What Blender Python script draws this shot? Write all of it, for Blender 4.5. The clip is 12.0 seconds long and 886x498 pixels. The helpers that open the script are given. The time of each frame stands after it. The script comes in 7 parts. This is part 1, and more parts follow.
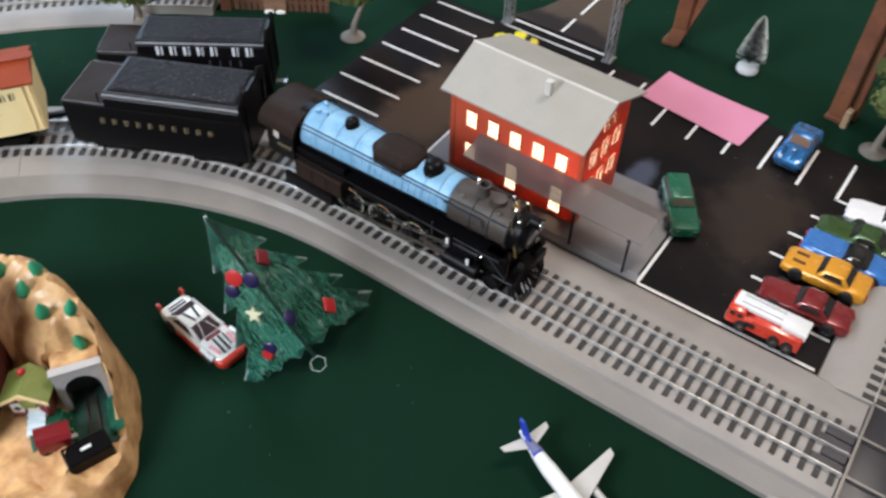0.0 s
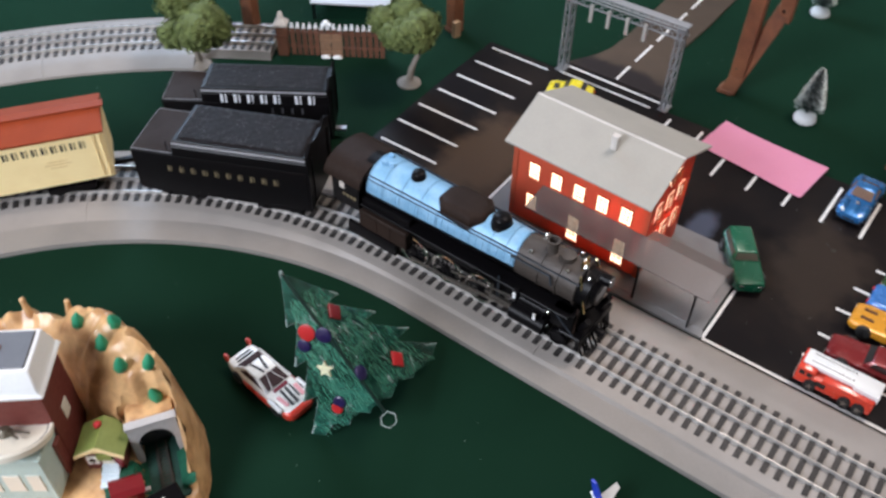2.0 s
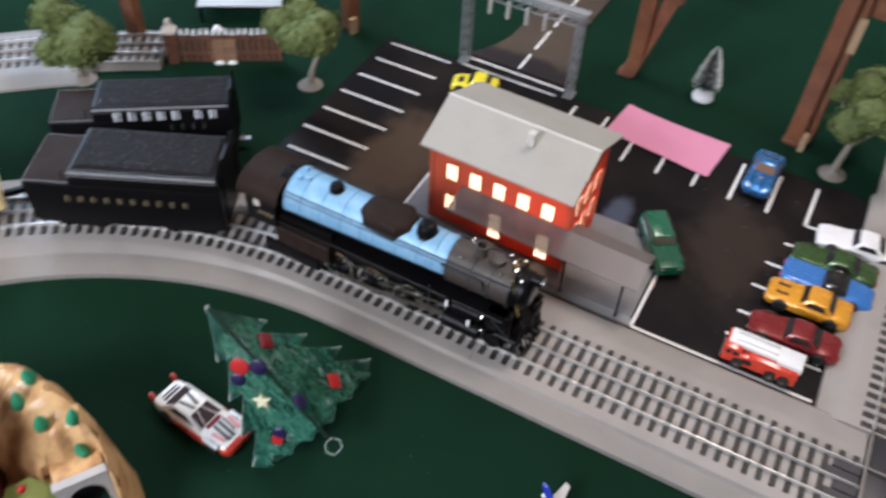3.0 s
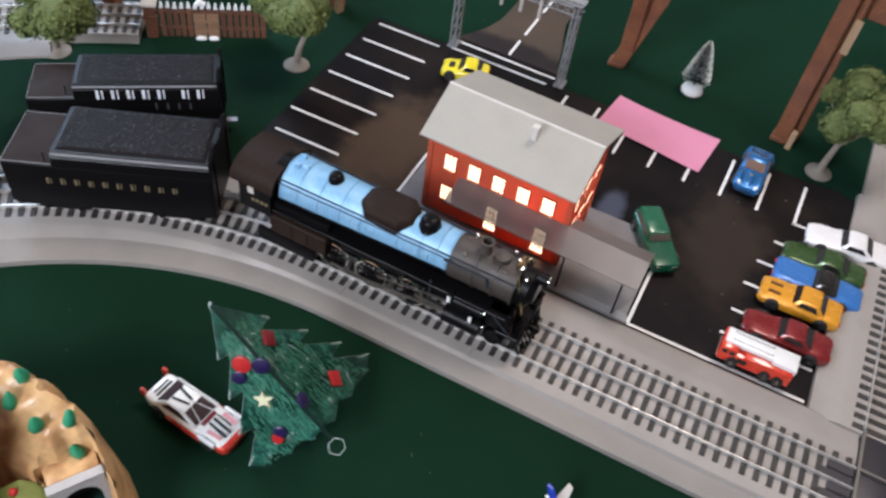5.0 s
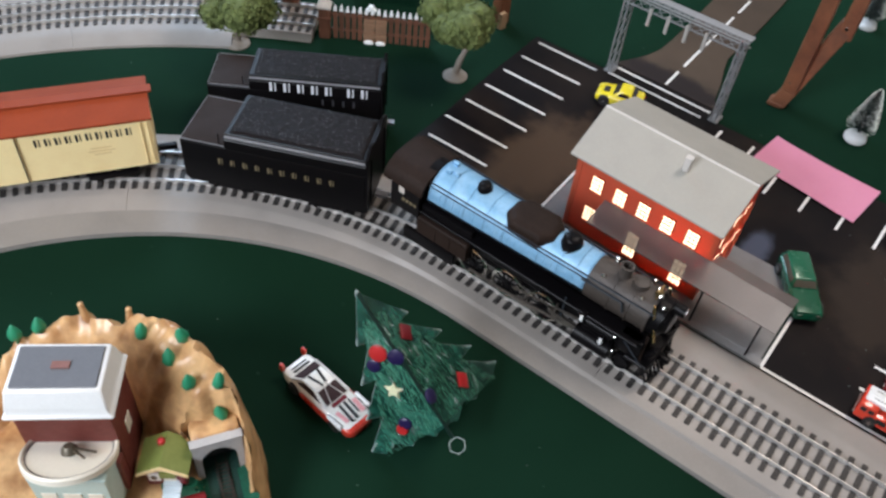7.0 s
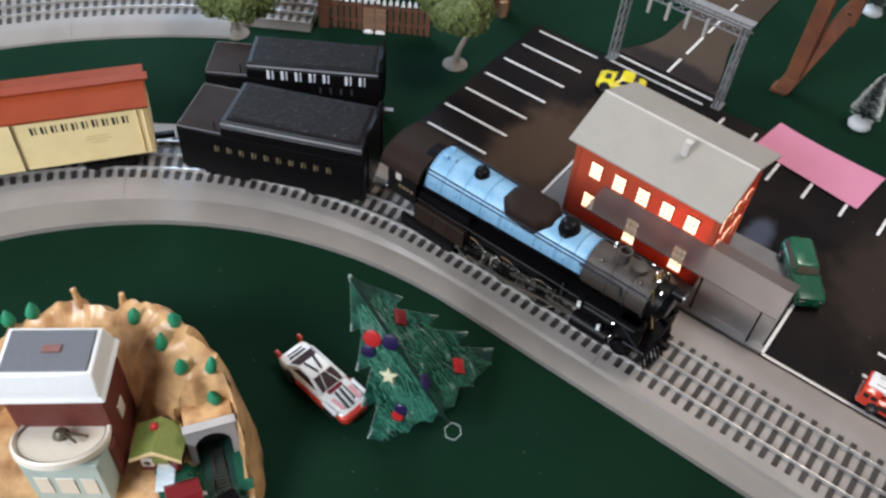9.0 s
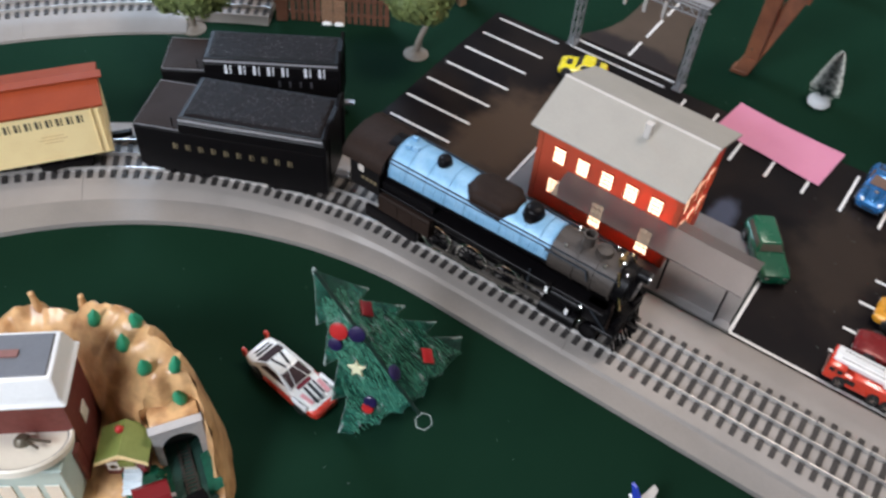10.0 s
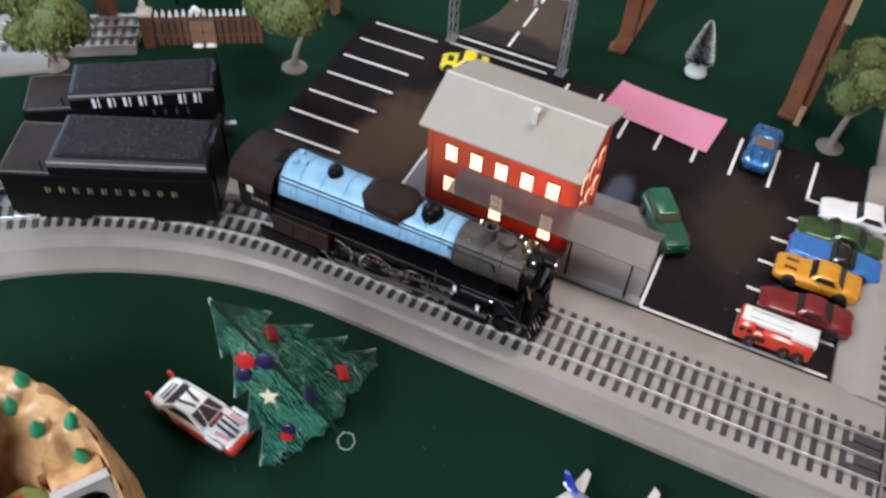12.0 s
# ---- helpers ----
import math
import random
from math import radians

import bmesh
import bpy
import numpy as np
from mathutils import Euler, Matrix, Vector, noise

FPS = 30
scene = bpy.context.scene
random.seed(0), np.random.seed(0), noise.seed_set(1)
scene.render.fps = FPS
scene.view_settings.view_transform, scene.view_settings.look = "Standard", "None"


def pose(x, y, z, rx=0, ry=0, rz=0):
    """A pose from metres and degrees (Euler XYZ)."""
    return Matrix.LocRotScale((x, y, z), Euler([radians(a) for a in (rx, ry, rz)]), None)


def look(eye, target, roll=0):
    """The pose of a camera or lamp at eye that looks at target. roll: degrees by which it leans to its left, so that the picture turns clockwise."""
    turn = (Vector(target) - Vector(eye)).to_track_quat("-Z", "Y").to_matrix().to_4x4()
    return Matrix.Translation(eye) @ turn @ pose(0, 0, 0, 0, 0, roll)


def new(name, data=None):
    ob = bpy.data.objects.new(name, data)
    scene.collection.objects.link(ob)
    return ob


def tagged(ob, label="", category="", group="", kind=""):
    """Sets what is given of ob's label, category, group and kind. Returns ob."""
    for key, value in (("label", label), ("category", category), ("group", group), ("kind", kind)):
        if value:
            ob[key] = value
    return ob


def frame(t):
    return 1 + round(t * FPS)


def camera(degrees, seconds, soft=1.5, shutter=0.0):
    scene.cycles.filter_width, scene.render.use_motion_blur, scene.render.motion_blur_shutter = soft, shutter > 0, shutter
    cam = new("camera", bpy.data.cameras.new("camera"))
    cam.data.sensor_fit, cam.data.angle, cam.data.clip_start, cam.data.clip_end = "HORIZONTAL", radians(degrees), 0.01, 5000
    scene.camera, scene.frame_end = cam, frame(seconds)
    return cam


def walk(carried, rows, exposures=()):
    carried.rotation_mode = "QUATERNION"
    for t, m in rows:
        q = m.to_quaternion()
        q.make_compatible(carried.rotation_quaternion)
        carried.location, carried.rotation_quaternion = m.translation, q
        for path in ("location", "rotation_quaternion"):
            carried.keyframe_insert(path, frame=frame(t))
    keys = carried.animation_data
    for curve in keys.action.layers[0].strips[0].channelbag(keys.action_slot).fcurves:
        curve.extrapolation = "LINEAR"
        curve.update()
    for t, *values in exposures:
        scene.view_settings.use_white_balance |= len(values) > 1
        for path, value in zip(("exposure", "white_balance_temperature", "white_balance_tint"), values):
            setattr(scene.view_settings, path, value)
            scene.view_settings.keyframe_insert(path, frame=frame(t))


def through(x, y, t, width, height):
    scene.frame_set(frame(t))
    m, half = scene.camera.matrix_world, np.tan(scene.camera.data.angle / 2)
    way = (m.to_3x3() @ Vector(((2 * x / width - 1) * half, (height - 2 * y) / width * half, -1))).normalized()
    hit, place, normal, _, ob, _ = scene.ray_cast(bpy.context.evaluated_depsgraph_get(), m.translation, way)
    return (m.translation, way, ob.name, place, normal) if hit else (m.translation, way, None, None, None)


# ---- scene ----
# camera and its path: seconds, eye, yaw, pitch, roll
cam = camera(55.0, 12.0, soft=2.6, shutter=1.0)
ROWS = [
    (0.0, 0.1097, -0.4156, 0.4619, 33.64, -46.71, 1.95),
    (0.5, 0.1058, -0.4183, 0.4593, 34.79, -46.93, 2.34),
    (1.0, 0.0965, -0.4177, 0.4652, 35.86, -46.85, 2.44),
    (1.5, 0.0788, -0.4265, 0.4714, 35.44, -45.39, 5.01),
    (2.0, 0.0766, -0.4232, 0.4756, 35.76, -45.06, 1.19),
    (2.5, 0.0550, -0.4223, 0.4768, 32.05, -46.22, 2.42),
    (2.8, 0.0500, -0.4178, 0.4800, 28.84, -46.27, 2.76),
    (3.0, 0.0461, -0.4147, 0.4824, 25.68, -46.28, 3.55),
    (3.2, 0.0375, -0.4142, 0.4871, 24.28, -46.37, 4.19),
    (4.8, 0.0109, -0.4127, 0.4870, 20.74, -47.79, 8.44),
    (5.0, 0.0048, -0.4150, 0.4818, 20.21, -47.77, 8.82),
    (5.5, 0.0020, -0.4186, 0.4803, 24.04, -48.32, 6.91),
    (6.0, -0.0018, -0.4311, 0.4844, 28.66, -47.51, 5.54),
    (6.5, -0.0131, -0.4386, 0.4849, 31.80, -47.83, 6.90),
    (7.0, 0.0001, -0.4322, 0.4864, 32.46, -47.62, 6.60),
    (7.5, 0.0034, -0.4341, 0.4823, 32.24, -47.72, 5.93),
    (7.7, 0.0132, -0.4366, 0.4768, 33.71, -46.84, 3.87),
    (9.3, 0.0087, -0.4275, 0.4796, 33.01, -47.97, 6.25),
    (9.5, 0.0083, -0.4270, 0.4806, 32.21, -47.77, 6.32),
    (10.0, 0.0140, -0.4253, 0.4742, 30.71, -48.06, 5.65),
    (10.5, 0.0189, -0.4292, 0.4721, 29.92, -47.53, 4.63),
    (10.8, 0.0215, -0.4262, 0.4635, 27.49, -46.17, 5.70),
    (11.0, 0.0226, -0.4239, 0.4575, 25.45, -46.51, 5.76),
    (11.2, 0.0190, -0.4215, 0.4560, 24.39, -48.32, 5.63),
    (11.5, 0.0163, -0.4186, 0.4528, 21.62, -47.21, 5.85),
    (12.0, 0.0162, -0.4154, 0.4635, 22.08, -46.94, 4.60),
]


def stand(x, y, z, yaw, pitch, roll):
    """The camera's pose from its eye, its turn to the left, its tilt and its lean."""
    a, b = radians(yaw), radians(pitch)
    ahead = Vector((-math.sin(a) * math.cos(b), math.cos(a) * math.cos(b), math.sin(b)))
    return look((x, y, z), Vector((x, y, z)) + ahead, roll)


EXPOSURES = [(0.0, 0.0, 6330, 9), (2.5, -0.02, 6270, 13), (5.0, -0.01, 6280, 13), (6.5, -0.05, 6360, 11), (7.0, -0.15, 6330, 10), (9.5, -0.16, 6330, 10), (10.5, -0.07, 6280, 13), (12.0, -0.06, 6350, 11)]
walk(cam, [(t, stand(*row)) for t, *row in ROWS], EXPOSURES)

# light: an unseen ceiling lamp over the far side, two added cool fill lamps
world = bpy.data.worlds.new("world")
scene.world = world
world.use_nodes = True
world.node_tree.nodes["Background"].inputs[0].default_value = (0.75, 0.85, 1.0, 1)
world.node_tree.nodes["Background"].inputs[1].default_value = 0.25


def area_lamp(name, eye, target, size, power, colour):
    data = bpy.data.lights.new(name, "AREA")
    data.shape, data.size, data.energy, data.color = "DISK", size, power, colour
    ob = new(name, data)
    ob.matrix_world = look(eye, target)
    return ob


area_lamp("ceiling_lamp", (0.12, 0.44, 1.34), (-0.10, 0.10, 0), 0.50, 13.2, (1.0, 0.87, 0.77))
# two soft lamps added for cool light; no window is built
area_lamp("window_light", (-0.40, -1.12, 0.68), (-0.38, -0.16, 0), 0.6, 23.0, (0.87, 0.92, 1.0))
area_lamp("window_light", (-1.12, 0.45, 0.75), (-0.3, 0.12, 0), 0.6, 10.0, (0.60, 0.78, 1.0))
scene.view_settings.exposure = 0.0


# ---- materials ----
def material(name, colour, rough=0.5, metal=0.0, vary=0.15, scale=60.0, bump=0.1, fine=600.0, second=None, amount=0.3, coat=0.0,
             alpha=1.0, emit=0.0, trans=0.0, spread=0.0, spec=0.5, sheen=0.0, through=0.0):
    """A surface whose colour varies at two scales, with fine relief. Scales are in waves a metre."""
    m = bpy.data.materials.new(name)
    m.use_nodes = True
    n, l = m.node_tree.nodes, m.node_tree.links
    b = n["Principled BSDF"]
    co = n.new("ShaderNodeTexCoord")
    big, small = n.new("ShaderNodeTexNoise"), n.new("ShaderNodeTexNoise")
    for tex, s, d in ((big, scale, 4.0), (small, fine, 3.0)):
        tex.inputs["Scale"].default_value, tex.inputs["Detail"].default_value = s, d
        l.new(co.outputs["Object"], tex.inputs["Vector"])
    base = n.new("ShaderNodeMix")
    base.data_type = "RGBA"
    ramp = n.new("ShaderNodeMapRange")
    ramp.inputs[1].default_value, ramp.inputs[2].default_value = 0.42, 0.68
    ramp.inputs[3].default_value, ramp.inputs[4].default_value = 0.0, amount if second else vary
    l.new(big.outputs["Fac"], ramp.inputs[0])
    l.new(ramp.outputs[0], base.inputs[0])
    base.inputs[6].default_value = (*colour, 1)
    base.inputs[7].default_value = (*(second or [c * 0.55 for c in colour]), 1)
    grain = n.new("ShaderNodeMix")
    grain.data_type, grain.blend_type = "RGBA", "MULTIPLY"
    g = n.new("ShaderNodeMapRange")
    g.inputs[3].default_value, g.inputs[4].default_value = 1.0 - vary, 1.0 + vary
    l.new(small.outputs["Fac"], g.inputs[0])
    grain.inputs[0].default_value = 1.0
    l.new(base.outputs[2], grain.inputs[6])
    l.new(g.outputs[0], grain.inputs[7])
    last = grain.outputs[2]
    if spread:
        info, hsv = n.new("ShaderNodeObjectInfo"), n.new("ShaderNodeHueSaturation")
        v = n.new("ShaderNodeMapRange")
        v.inputs[3].default_value, v.inputs[4].default_value = 1 - spread, 1 + spread
        l.new(info.outputs["Random"], v.inputs[0])
        l.new(v.outputs[0], hsv.inputs["Value"])
        l.new(last, hsv.inputs["Color"])
        last = hsv.outputs[0]
    l.new(last, b.inputs["Base Color"])
    r = n.new("ShaderNodeMapRange")
    r.inputs[3].default_value, r.inputs[4].default_value = max(0.02, rough * 0.8), min(1.0, rough * 1.25)
    l.new(big.outputs["Fac"], r.inputs[0])
    l.new(r.outputs[0], b.inputs["Roughness"])
    b.inputs["Metallic"].default_value = metal
    b.inputs["Specular IOR Level"].default_value = spec
    if sheen:
        b.inputs["Sheen Weight"].default_value, b.inputs["Sheen Roughness"].default_value = sheen, 0.4
        b.inputs["Sheen Tint"].default_value = (0.10, 0.75, 0.42, 1)
    if through:
        thin, both = n.new("ShaderNodeBsdfTranslucent"), n.new("ShaderNodeMixShader")
        l.new(last, thin.inputs["Color"])
        both.inputs[0].default_value = through
        l.new(b.outputs[0], both.inputs[1])
        l.new(thin.outputs[0], both.inputs[2])
        l.new(both.outputs[0], n["Material Output"].inputs["Surface"])
    b.inputs["Coat Weight"].default_value, b.inputs["Coat Roughness"].default_value = coat, 0.08
    b.inputs["Alpha"].default_value = alpha
    b.inputs["Transmission Weight"].default_value = trans
    if bump:
        bp = n.new("ShaderNodeBump")
        bp.inputs["Strength"].default_value, bp.inputs["Distance"].default_value = bump, 0.0006
        l.new(small.outputs["Fac"], bp.inputs["Height"])
        l.new(bp.outputs[0], b.inputs["Normal"])
    if emit:
        l.new(last, b.inputs["Emission Color"])
        b.inputs["Emission Strength"].default_value = emit
    return m


# ---- mesh tools ----
def box(bm, lo, hi, m=None):
    """A block from corner lo to corner hi, turned by m."""
    v = [bm.verts.new((x, y, z)) for z in (lo[2], hi[2]) for y in (lo[1], hi[1]) for x in (lo[0], hi[0])]
    for f in ((0, 2, 3, 1), (4, 5, 7, 6), (0, 1, 5, 4), (2, 6, 7, 3), (0, 4, 6, 2), (1, 3, 7, 5)):
        bm.faces.new([v[i] for i in f])
    if m:
        bmesh.ops.transform(bm, matrix=m, verts=v)
    return v


def soften(bm, width, segments=2):
    bmesh.ops.bevel(bm, geom=[e for e in bm.edges], offset=width, segments=segments, affect="EDGES", profile=0.5, clamp_overlap=True)
    return bm


def rod(bm, a, b, r, seg=10, r2=None):
    """A round bar, or a cone, from a to b."""
    a, b = Vector(a), Vector(b)
    m = Matrix.Translation((a + b) / 2) @ (b - a).to_track_quat("Z", "Y").to_matrix().to_4x4()
    bmesh.ops.create_cone(bm, cap_ends=True, segments=seg, radius1=r, radius2=r if r2 is None else r2, depth=(b - a).length, matrix=m)


def loft(bm, rings, caps=True):
    """A skin over rings of equally many points."""
    rows = [[bm.verts.new(p) for p in ring] for ring in rings]
    k = len(rows[0])
    for r, s in zip(rows, rows[1:]):
        for i in range(k):
            bm.faces.new((r[i], r[(i + 1) % k], s[(i + 1) % k], s[i]))
    if caps:
        bm.faces.new(rows[0][::-1])
        bm.faces.new(rows[-1])
    return rows


def prism(bm, outline, z0, z1):
    """An upright slab over an outline in plan."""
    return loft(bm, [[(x, y, z0) for x, y in outline], [(x, y, z1) for x, y in outline]])


def turned(bm, profile, seg=20, m=None):
    """A turned body: (radius, height) from the foot to the top."""
    rows = loft(bm, [[(r * math.cos(2 * math.pi * i / seg), r * math.sin(2 * math.pi * i / seg), z) for i in range(seg)] for r, z in profile])
    if m:
        bmesh.ops.transform(bm, matrix=m, verts=[v for row in rows for v in row])


def ring(bm, r0, r1, m, tube=8, seg=24):
    """A torus of radius r0 and thickness r1."""
    rows = [[m @ Vector(((r0 + r1 * math.cos(b)) * math.cos(a), (r0 + r1 * math.cos(b)) * math.sin(a), r1 * math.sin(b)))
             for b in (2 * math.pi * j / tube for j in range(tube))] for a in (2 * math.pi * i / seg for i in range(seg))]
    loft(bm, rows + [rows[0]], False)
    bmesh.ops.remove_doubles(bm, verts=bm.verts, dist=1e-6)


def mesh_of(name, bm, mat, smooth=35):
    bmesh.ops.recalc_face_normals(bm, faces=bm.faces)
    data = bpy.data.meshes.new(name)
    bm.to_mesh(data)
    bm.free()
    data.materials.append(mat)
    if smooth:
        data.shade_smooth()
        data.set_sharp_from_angle(angle=radians(smooth))
    return data


def part(name, bm, mat, parent=None, label="", smooth=35):
    ob = new(name, mesh_of(name, bm, mat, smooth))
    ob.parent = parent
    return tagged(ob, label)


def piece(name, data, parent, m):
    """One more object on a shared mesh."""
    ob = new(name, data)
    ob.parent = parent
    ob.matrix_basis = m
    return ob


def thing(name, label, category, group="", kind="", at=None):
    ob = new(name)
    ob.empty_display_size = 0.01
    if at:
        ob.matrix_basis = at
    return tagged(ob, label, category, group, kind)


def setting(name, bm, mat, label, category, kind="structure", smooth=35):
    return tagged(part(name, bm, mat, None, "", smooth), label, category, "", kind)


def word_bars(name, groups, size, mat, parent, m, label="", stretch=1.0, depth=0.0001):
    """Company names as plain upright bars of the lettering's size and colour, centred on m. groups: signs in each word."""
    bm = bmesh.new()
    pitch, high, thick = size * 0.66 * stretch, size * 0.70, size * 0.12
    x = -pitch * (sum(groups) + 0.6 * (len(groups) - 1)) / 2 + pitch / 2
    for count in groups:
        for k in range(count):
            for dx, wide in ((-0.15, 1.5), (0.15, 0.7)):
                box(bm, (x + dx * size - thick * wide / 2, -high / 2, -depth), (x + dx * size + thick * wide / 2, high / 2, depth))
            x += pitch
        x += 0.6 * pitch
    ob = part(name, bm, mat, parent, label, smooth=0)
    ob.matrix_basis = m
    return ob


FELT = material("felt", (0.0028, 0.0188, 0.0088), 0.95, vary=0.25, scale=9, fine=1400, bump=0.35, second=(0.0021, 0.0142, 0.0068), amount=0.7, spec=0.10, sheen=0.13)
BED = material("roadbed_plastic", (0.305, 0.276, 0.252), 0.5, vary=0.07, scale=30, fine=900, bump=0.12, second=(0.245, 0.220, 0.200), amount=0.6)
TIE = material("tie_plastic", (0.030, 0.026, 0.024), 0.6, vary=0.2, spread=0.25, scale=150)
RAIL = material("tinplate_rail", (0.76, 0.74, 0.71), 0.29, 0.7, vary=0.1, scale=80)
DARKRAIL = material("blackened_rail", (0.55, 0.53, 0.51), 0.34, 0.6, vary=0.1)
ASPHALT = material("printed_asphalt", (0.0062, 0.0050, 0.0060), 0.34, vary=0.15, scale=16, fine=900, bump=0.05, second=(0.024, 0.017, 0.014), amount=0.6, spec=0.12)


def wear_sheen_patch(m, centre, size, colour, strength):
    """A worn, darker or sheen-coloured patch with an uneven edge, in the sheet's print."""
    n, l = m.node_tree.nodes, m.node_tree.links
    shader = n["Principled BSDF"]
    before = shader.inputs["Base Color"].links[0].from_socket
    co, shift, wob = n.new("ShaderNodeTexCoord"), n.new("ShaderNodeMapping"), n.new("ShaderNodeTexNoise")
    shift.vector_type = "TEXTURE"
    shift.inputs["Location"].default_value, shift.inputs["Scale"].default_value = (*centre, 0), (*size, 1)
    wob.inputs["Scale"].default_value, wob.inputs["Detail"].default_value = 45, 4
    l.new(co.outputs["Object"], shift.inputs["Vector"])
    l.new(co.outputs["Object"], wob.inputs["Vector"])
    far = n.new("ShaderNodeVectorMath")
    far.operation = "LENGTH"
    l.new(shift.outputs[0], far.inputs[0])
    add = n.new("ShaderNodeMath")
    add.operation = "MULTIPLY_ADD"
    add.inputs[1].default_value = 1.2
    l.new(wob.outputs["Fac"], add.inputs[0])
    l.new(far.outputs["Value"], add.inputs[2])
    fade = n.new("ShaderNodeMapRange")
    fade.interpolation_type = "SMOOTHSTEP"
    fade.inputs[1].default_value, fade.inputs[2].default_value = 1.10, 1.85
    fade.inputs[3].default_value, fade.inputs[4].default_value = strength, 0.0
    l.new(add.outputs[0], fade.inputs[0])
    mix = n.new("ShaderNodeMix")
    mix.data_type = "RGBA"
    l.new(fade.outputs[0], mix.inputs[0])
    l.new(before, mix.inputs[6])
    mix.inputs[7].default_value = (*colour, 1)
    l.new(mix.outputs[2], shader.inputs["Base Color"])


wear_sheen_patch(ASPHALT, (-0.238, 0.075), (0.042, 0.075), (0.080, 0.052, 0.034), 0.8)
wear_sheen_patch(ASPHALT, (0.045, 0.120), (0.040, 0.060), (0.050, 0.036, 0.027), 0.55)
# pale bluish sheen beside the station, painted into the asphalt's colour
wear_sheen_patch(ASPHALT, (-0.049, 0.108), (0.011, 0.027), (0.085, 0.098, 0.140), 0.85)
ROADTONE = material("printed_road", (0.080, 0.057, 0.041), 0.5, vary=0.12, scale=14, fine=700, bump=0.05, second=(0.048, 0.036, 0.028), amount=0.6, spec=0.25)
# darker print where the road starts
wear_sheen_patch(ROADTONE, (-0.205, 0.262), (0.080, 0.019), (0.012, 0.009, 0.011), 0.9)
LINE = material("white_line", (0.80, 0.79, 0.77), 0.5, vary=0.06, scale=200)
PLATE = material("platform_grey", (0.215, 0.21, 0.212), 0.45, vary=0.1, scale=40, second=(0.15, 0.14, 0.14), amount=0.5)
RED = material("red_plastic_wall", (0.60, 0.115, 0.055), 0.45, vary=0.08, scale=50, second=(0.52, 0.09, 0.045), amount=0.5, through=0.28)
ROOFGREY = material("grey_roof_plastic", (0.375, 0.352, 0.308), 0.5, vary=0.05, scale=40, fine=500, bump=0.08, second=(0.335, 0.316, 0.278), amount=0.5)
RIDGE = material("pale_ridge", (0.62, 0.58, 0.54), 0.5, vary=0.1, scale=300)
GLOW = material("lit_window", (1.0, 0.76, 0.50), 0.4, vary=0.12, scale=250, bump=0, emit=2.8)
WFRAME = material("tan_window_frame", (0.30, 0.13, 0.06), 0.5, vary=0.05)
CANOPY = material("smoked_canopy", (0.185, 0.160, 0.155), 0.36, vary=0.08, scale=50, bump=0.05, alpha=0.66)
BLACK = material("black_enamel", (0.0042, 0.0036, 0.0042), 0.36, vary=0.2, scale=120, bump=0.12, spec=0.13)
COAL = material("coal_load", (0.0105, 0.0078, 0.0076), 0.42, vary=0.5, scale=260, fine=800, bump=1.0, spec=0.10)
DECK = material("brown_black_deck", (0.024, 0.0150, 0.0115), 0.55, vary=0.3, scale=80, bump=0.3, spec=0.09)
EDGE = material("silver_grey_metal", (0.36, 0.36, 0.38), 0.35, 0.6, vary=0.15, scale=300)
BLUE = material("light_blue_metallic", (0.21, 0.42, 0.62), 0.46, 0.15, vary=0.16, scale=110, fine=420, bump=0.30, second=(0.30, 0.51, 0.70), amount=0.8, coat=0.08)
SMOKEBOX = material("graphite_smokebox", (0.058, 0.046, 0.039), 0.52, 0.1, vary=0.3, scale=140, fine=500, bump=0.5)
CHROME = material("bright_metal", (0.8, 0.78, 0.74), 0.16, 1.0, vary=0.08, bump=0)
BRASS = material("brass", (0.75, 0.52, 0.25), 0.25, 1.0, vary=0.1, bump=0)
GOLD = material("gold_lettering", (0.19, 0.15, 0.085), 0.5, vary=0.15, scale=900)
SILVERINK = material("white_lettering", (0.82, 0.84, 0.88), 0.5, vary=0.1, scale=900)
PINK = material("pink_paper", (0.70, 0.27, 0.40), 0.75, vary=0.04, scale=25, second=(0.66, 0.24, 0.37), amount=0.6)
WHITEP = material("white_plastic", (0.80, 0.80, 0.79), 0.4, vary=0.05, scale=80)


# ---- room round the table ----
WALLPAINT = material("plain_wall_paint", (0.45, 0.43, 0.40), 0.8, vary=0.05, scale=3, fine=80)
FLOORING = material("carpet", (0.16, 0.14, 0.12), 0.95, vary=0.2, scale=6, fine=200)
for name, lo, hi in (("wall_north", (-1.3, 1.2, -0.75), (1.2, 1.28, 1.4)), ("wall_south", (-1.3, -1.28, -0.75), (1.2, -1.2, 1.4)),
                     ("wall_west", (-1.38, -1.28, -0.75), (-1.3, 1.28, 1.4)), ("wall_east", (1.2, -1.28, -0.75), (1.28, 1.28, 1.4))):
    b = bmesh.new()
    box(b, lo, hi)
    setting(name, b, WALLPAINT, "plain painted wall closing the room", "wall")
b = bmesh.new()
box(b, (-1.38, -1.28, -0.80), (1.28, 1.28, -0.75))
setting("floor", b, FLOORING, "dull carpeted floor under the table", "floor")
b = bmesh.new()
box(b, (-1.38, -1.28, 1.4), (1.28, 1.28, 1.45))
setting("ceiling", b, WALLPAINT, "plain painted ceiling over the layout", "ceiling")

# the table under green felt
b = bmesh.new()
box(b, (-1.05, -0.70, -0.04), (0.60, 1.0, 0.0))
soften(b, 0.006)
setting("ground", b, FELT, "dark green felt cloth covering the layout table", "tabletop")

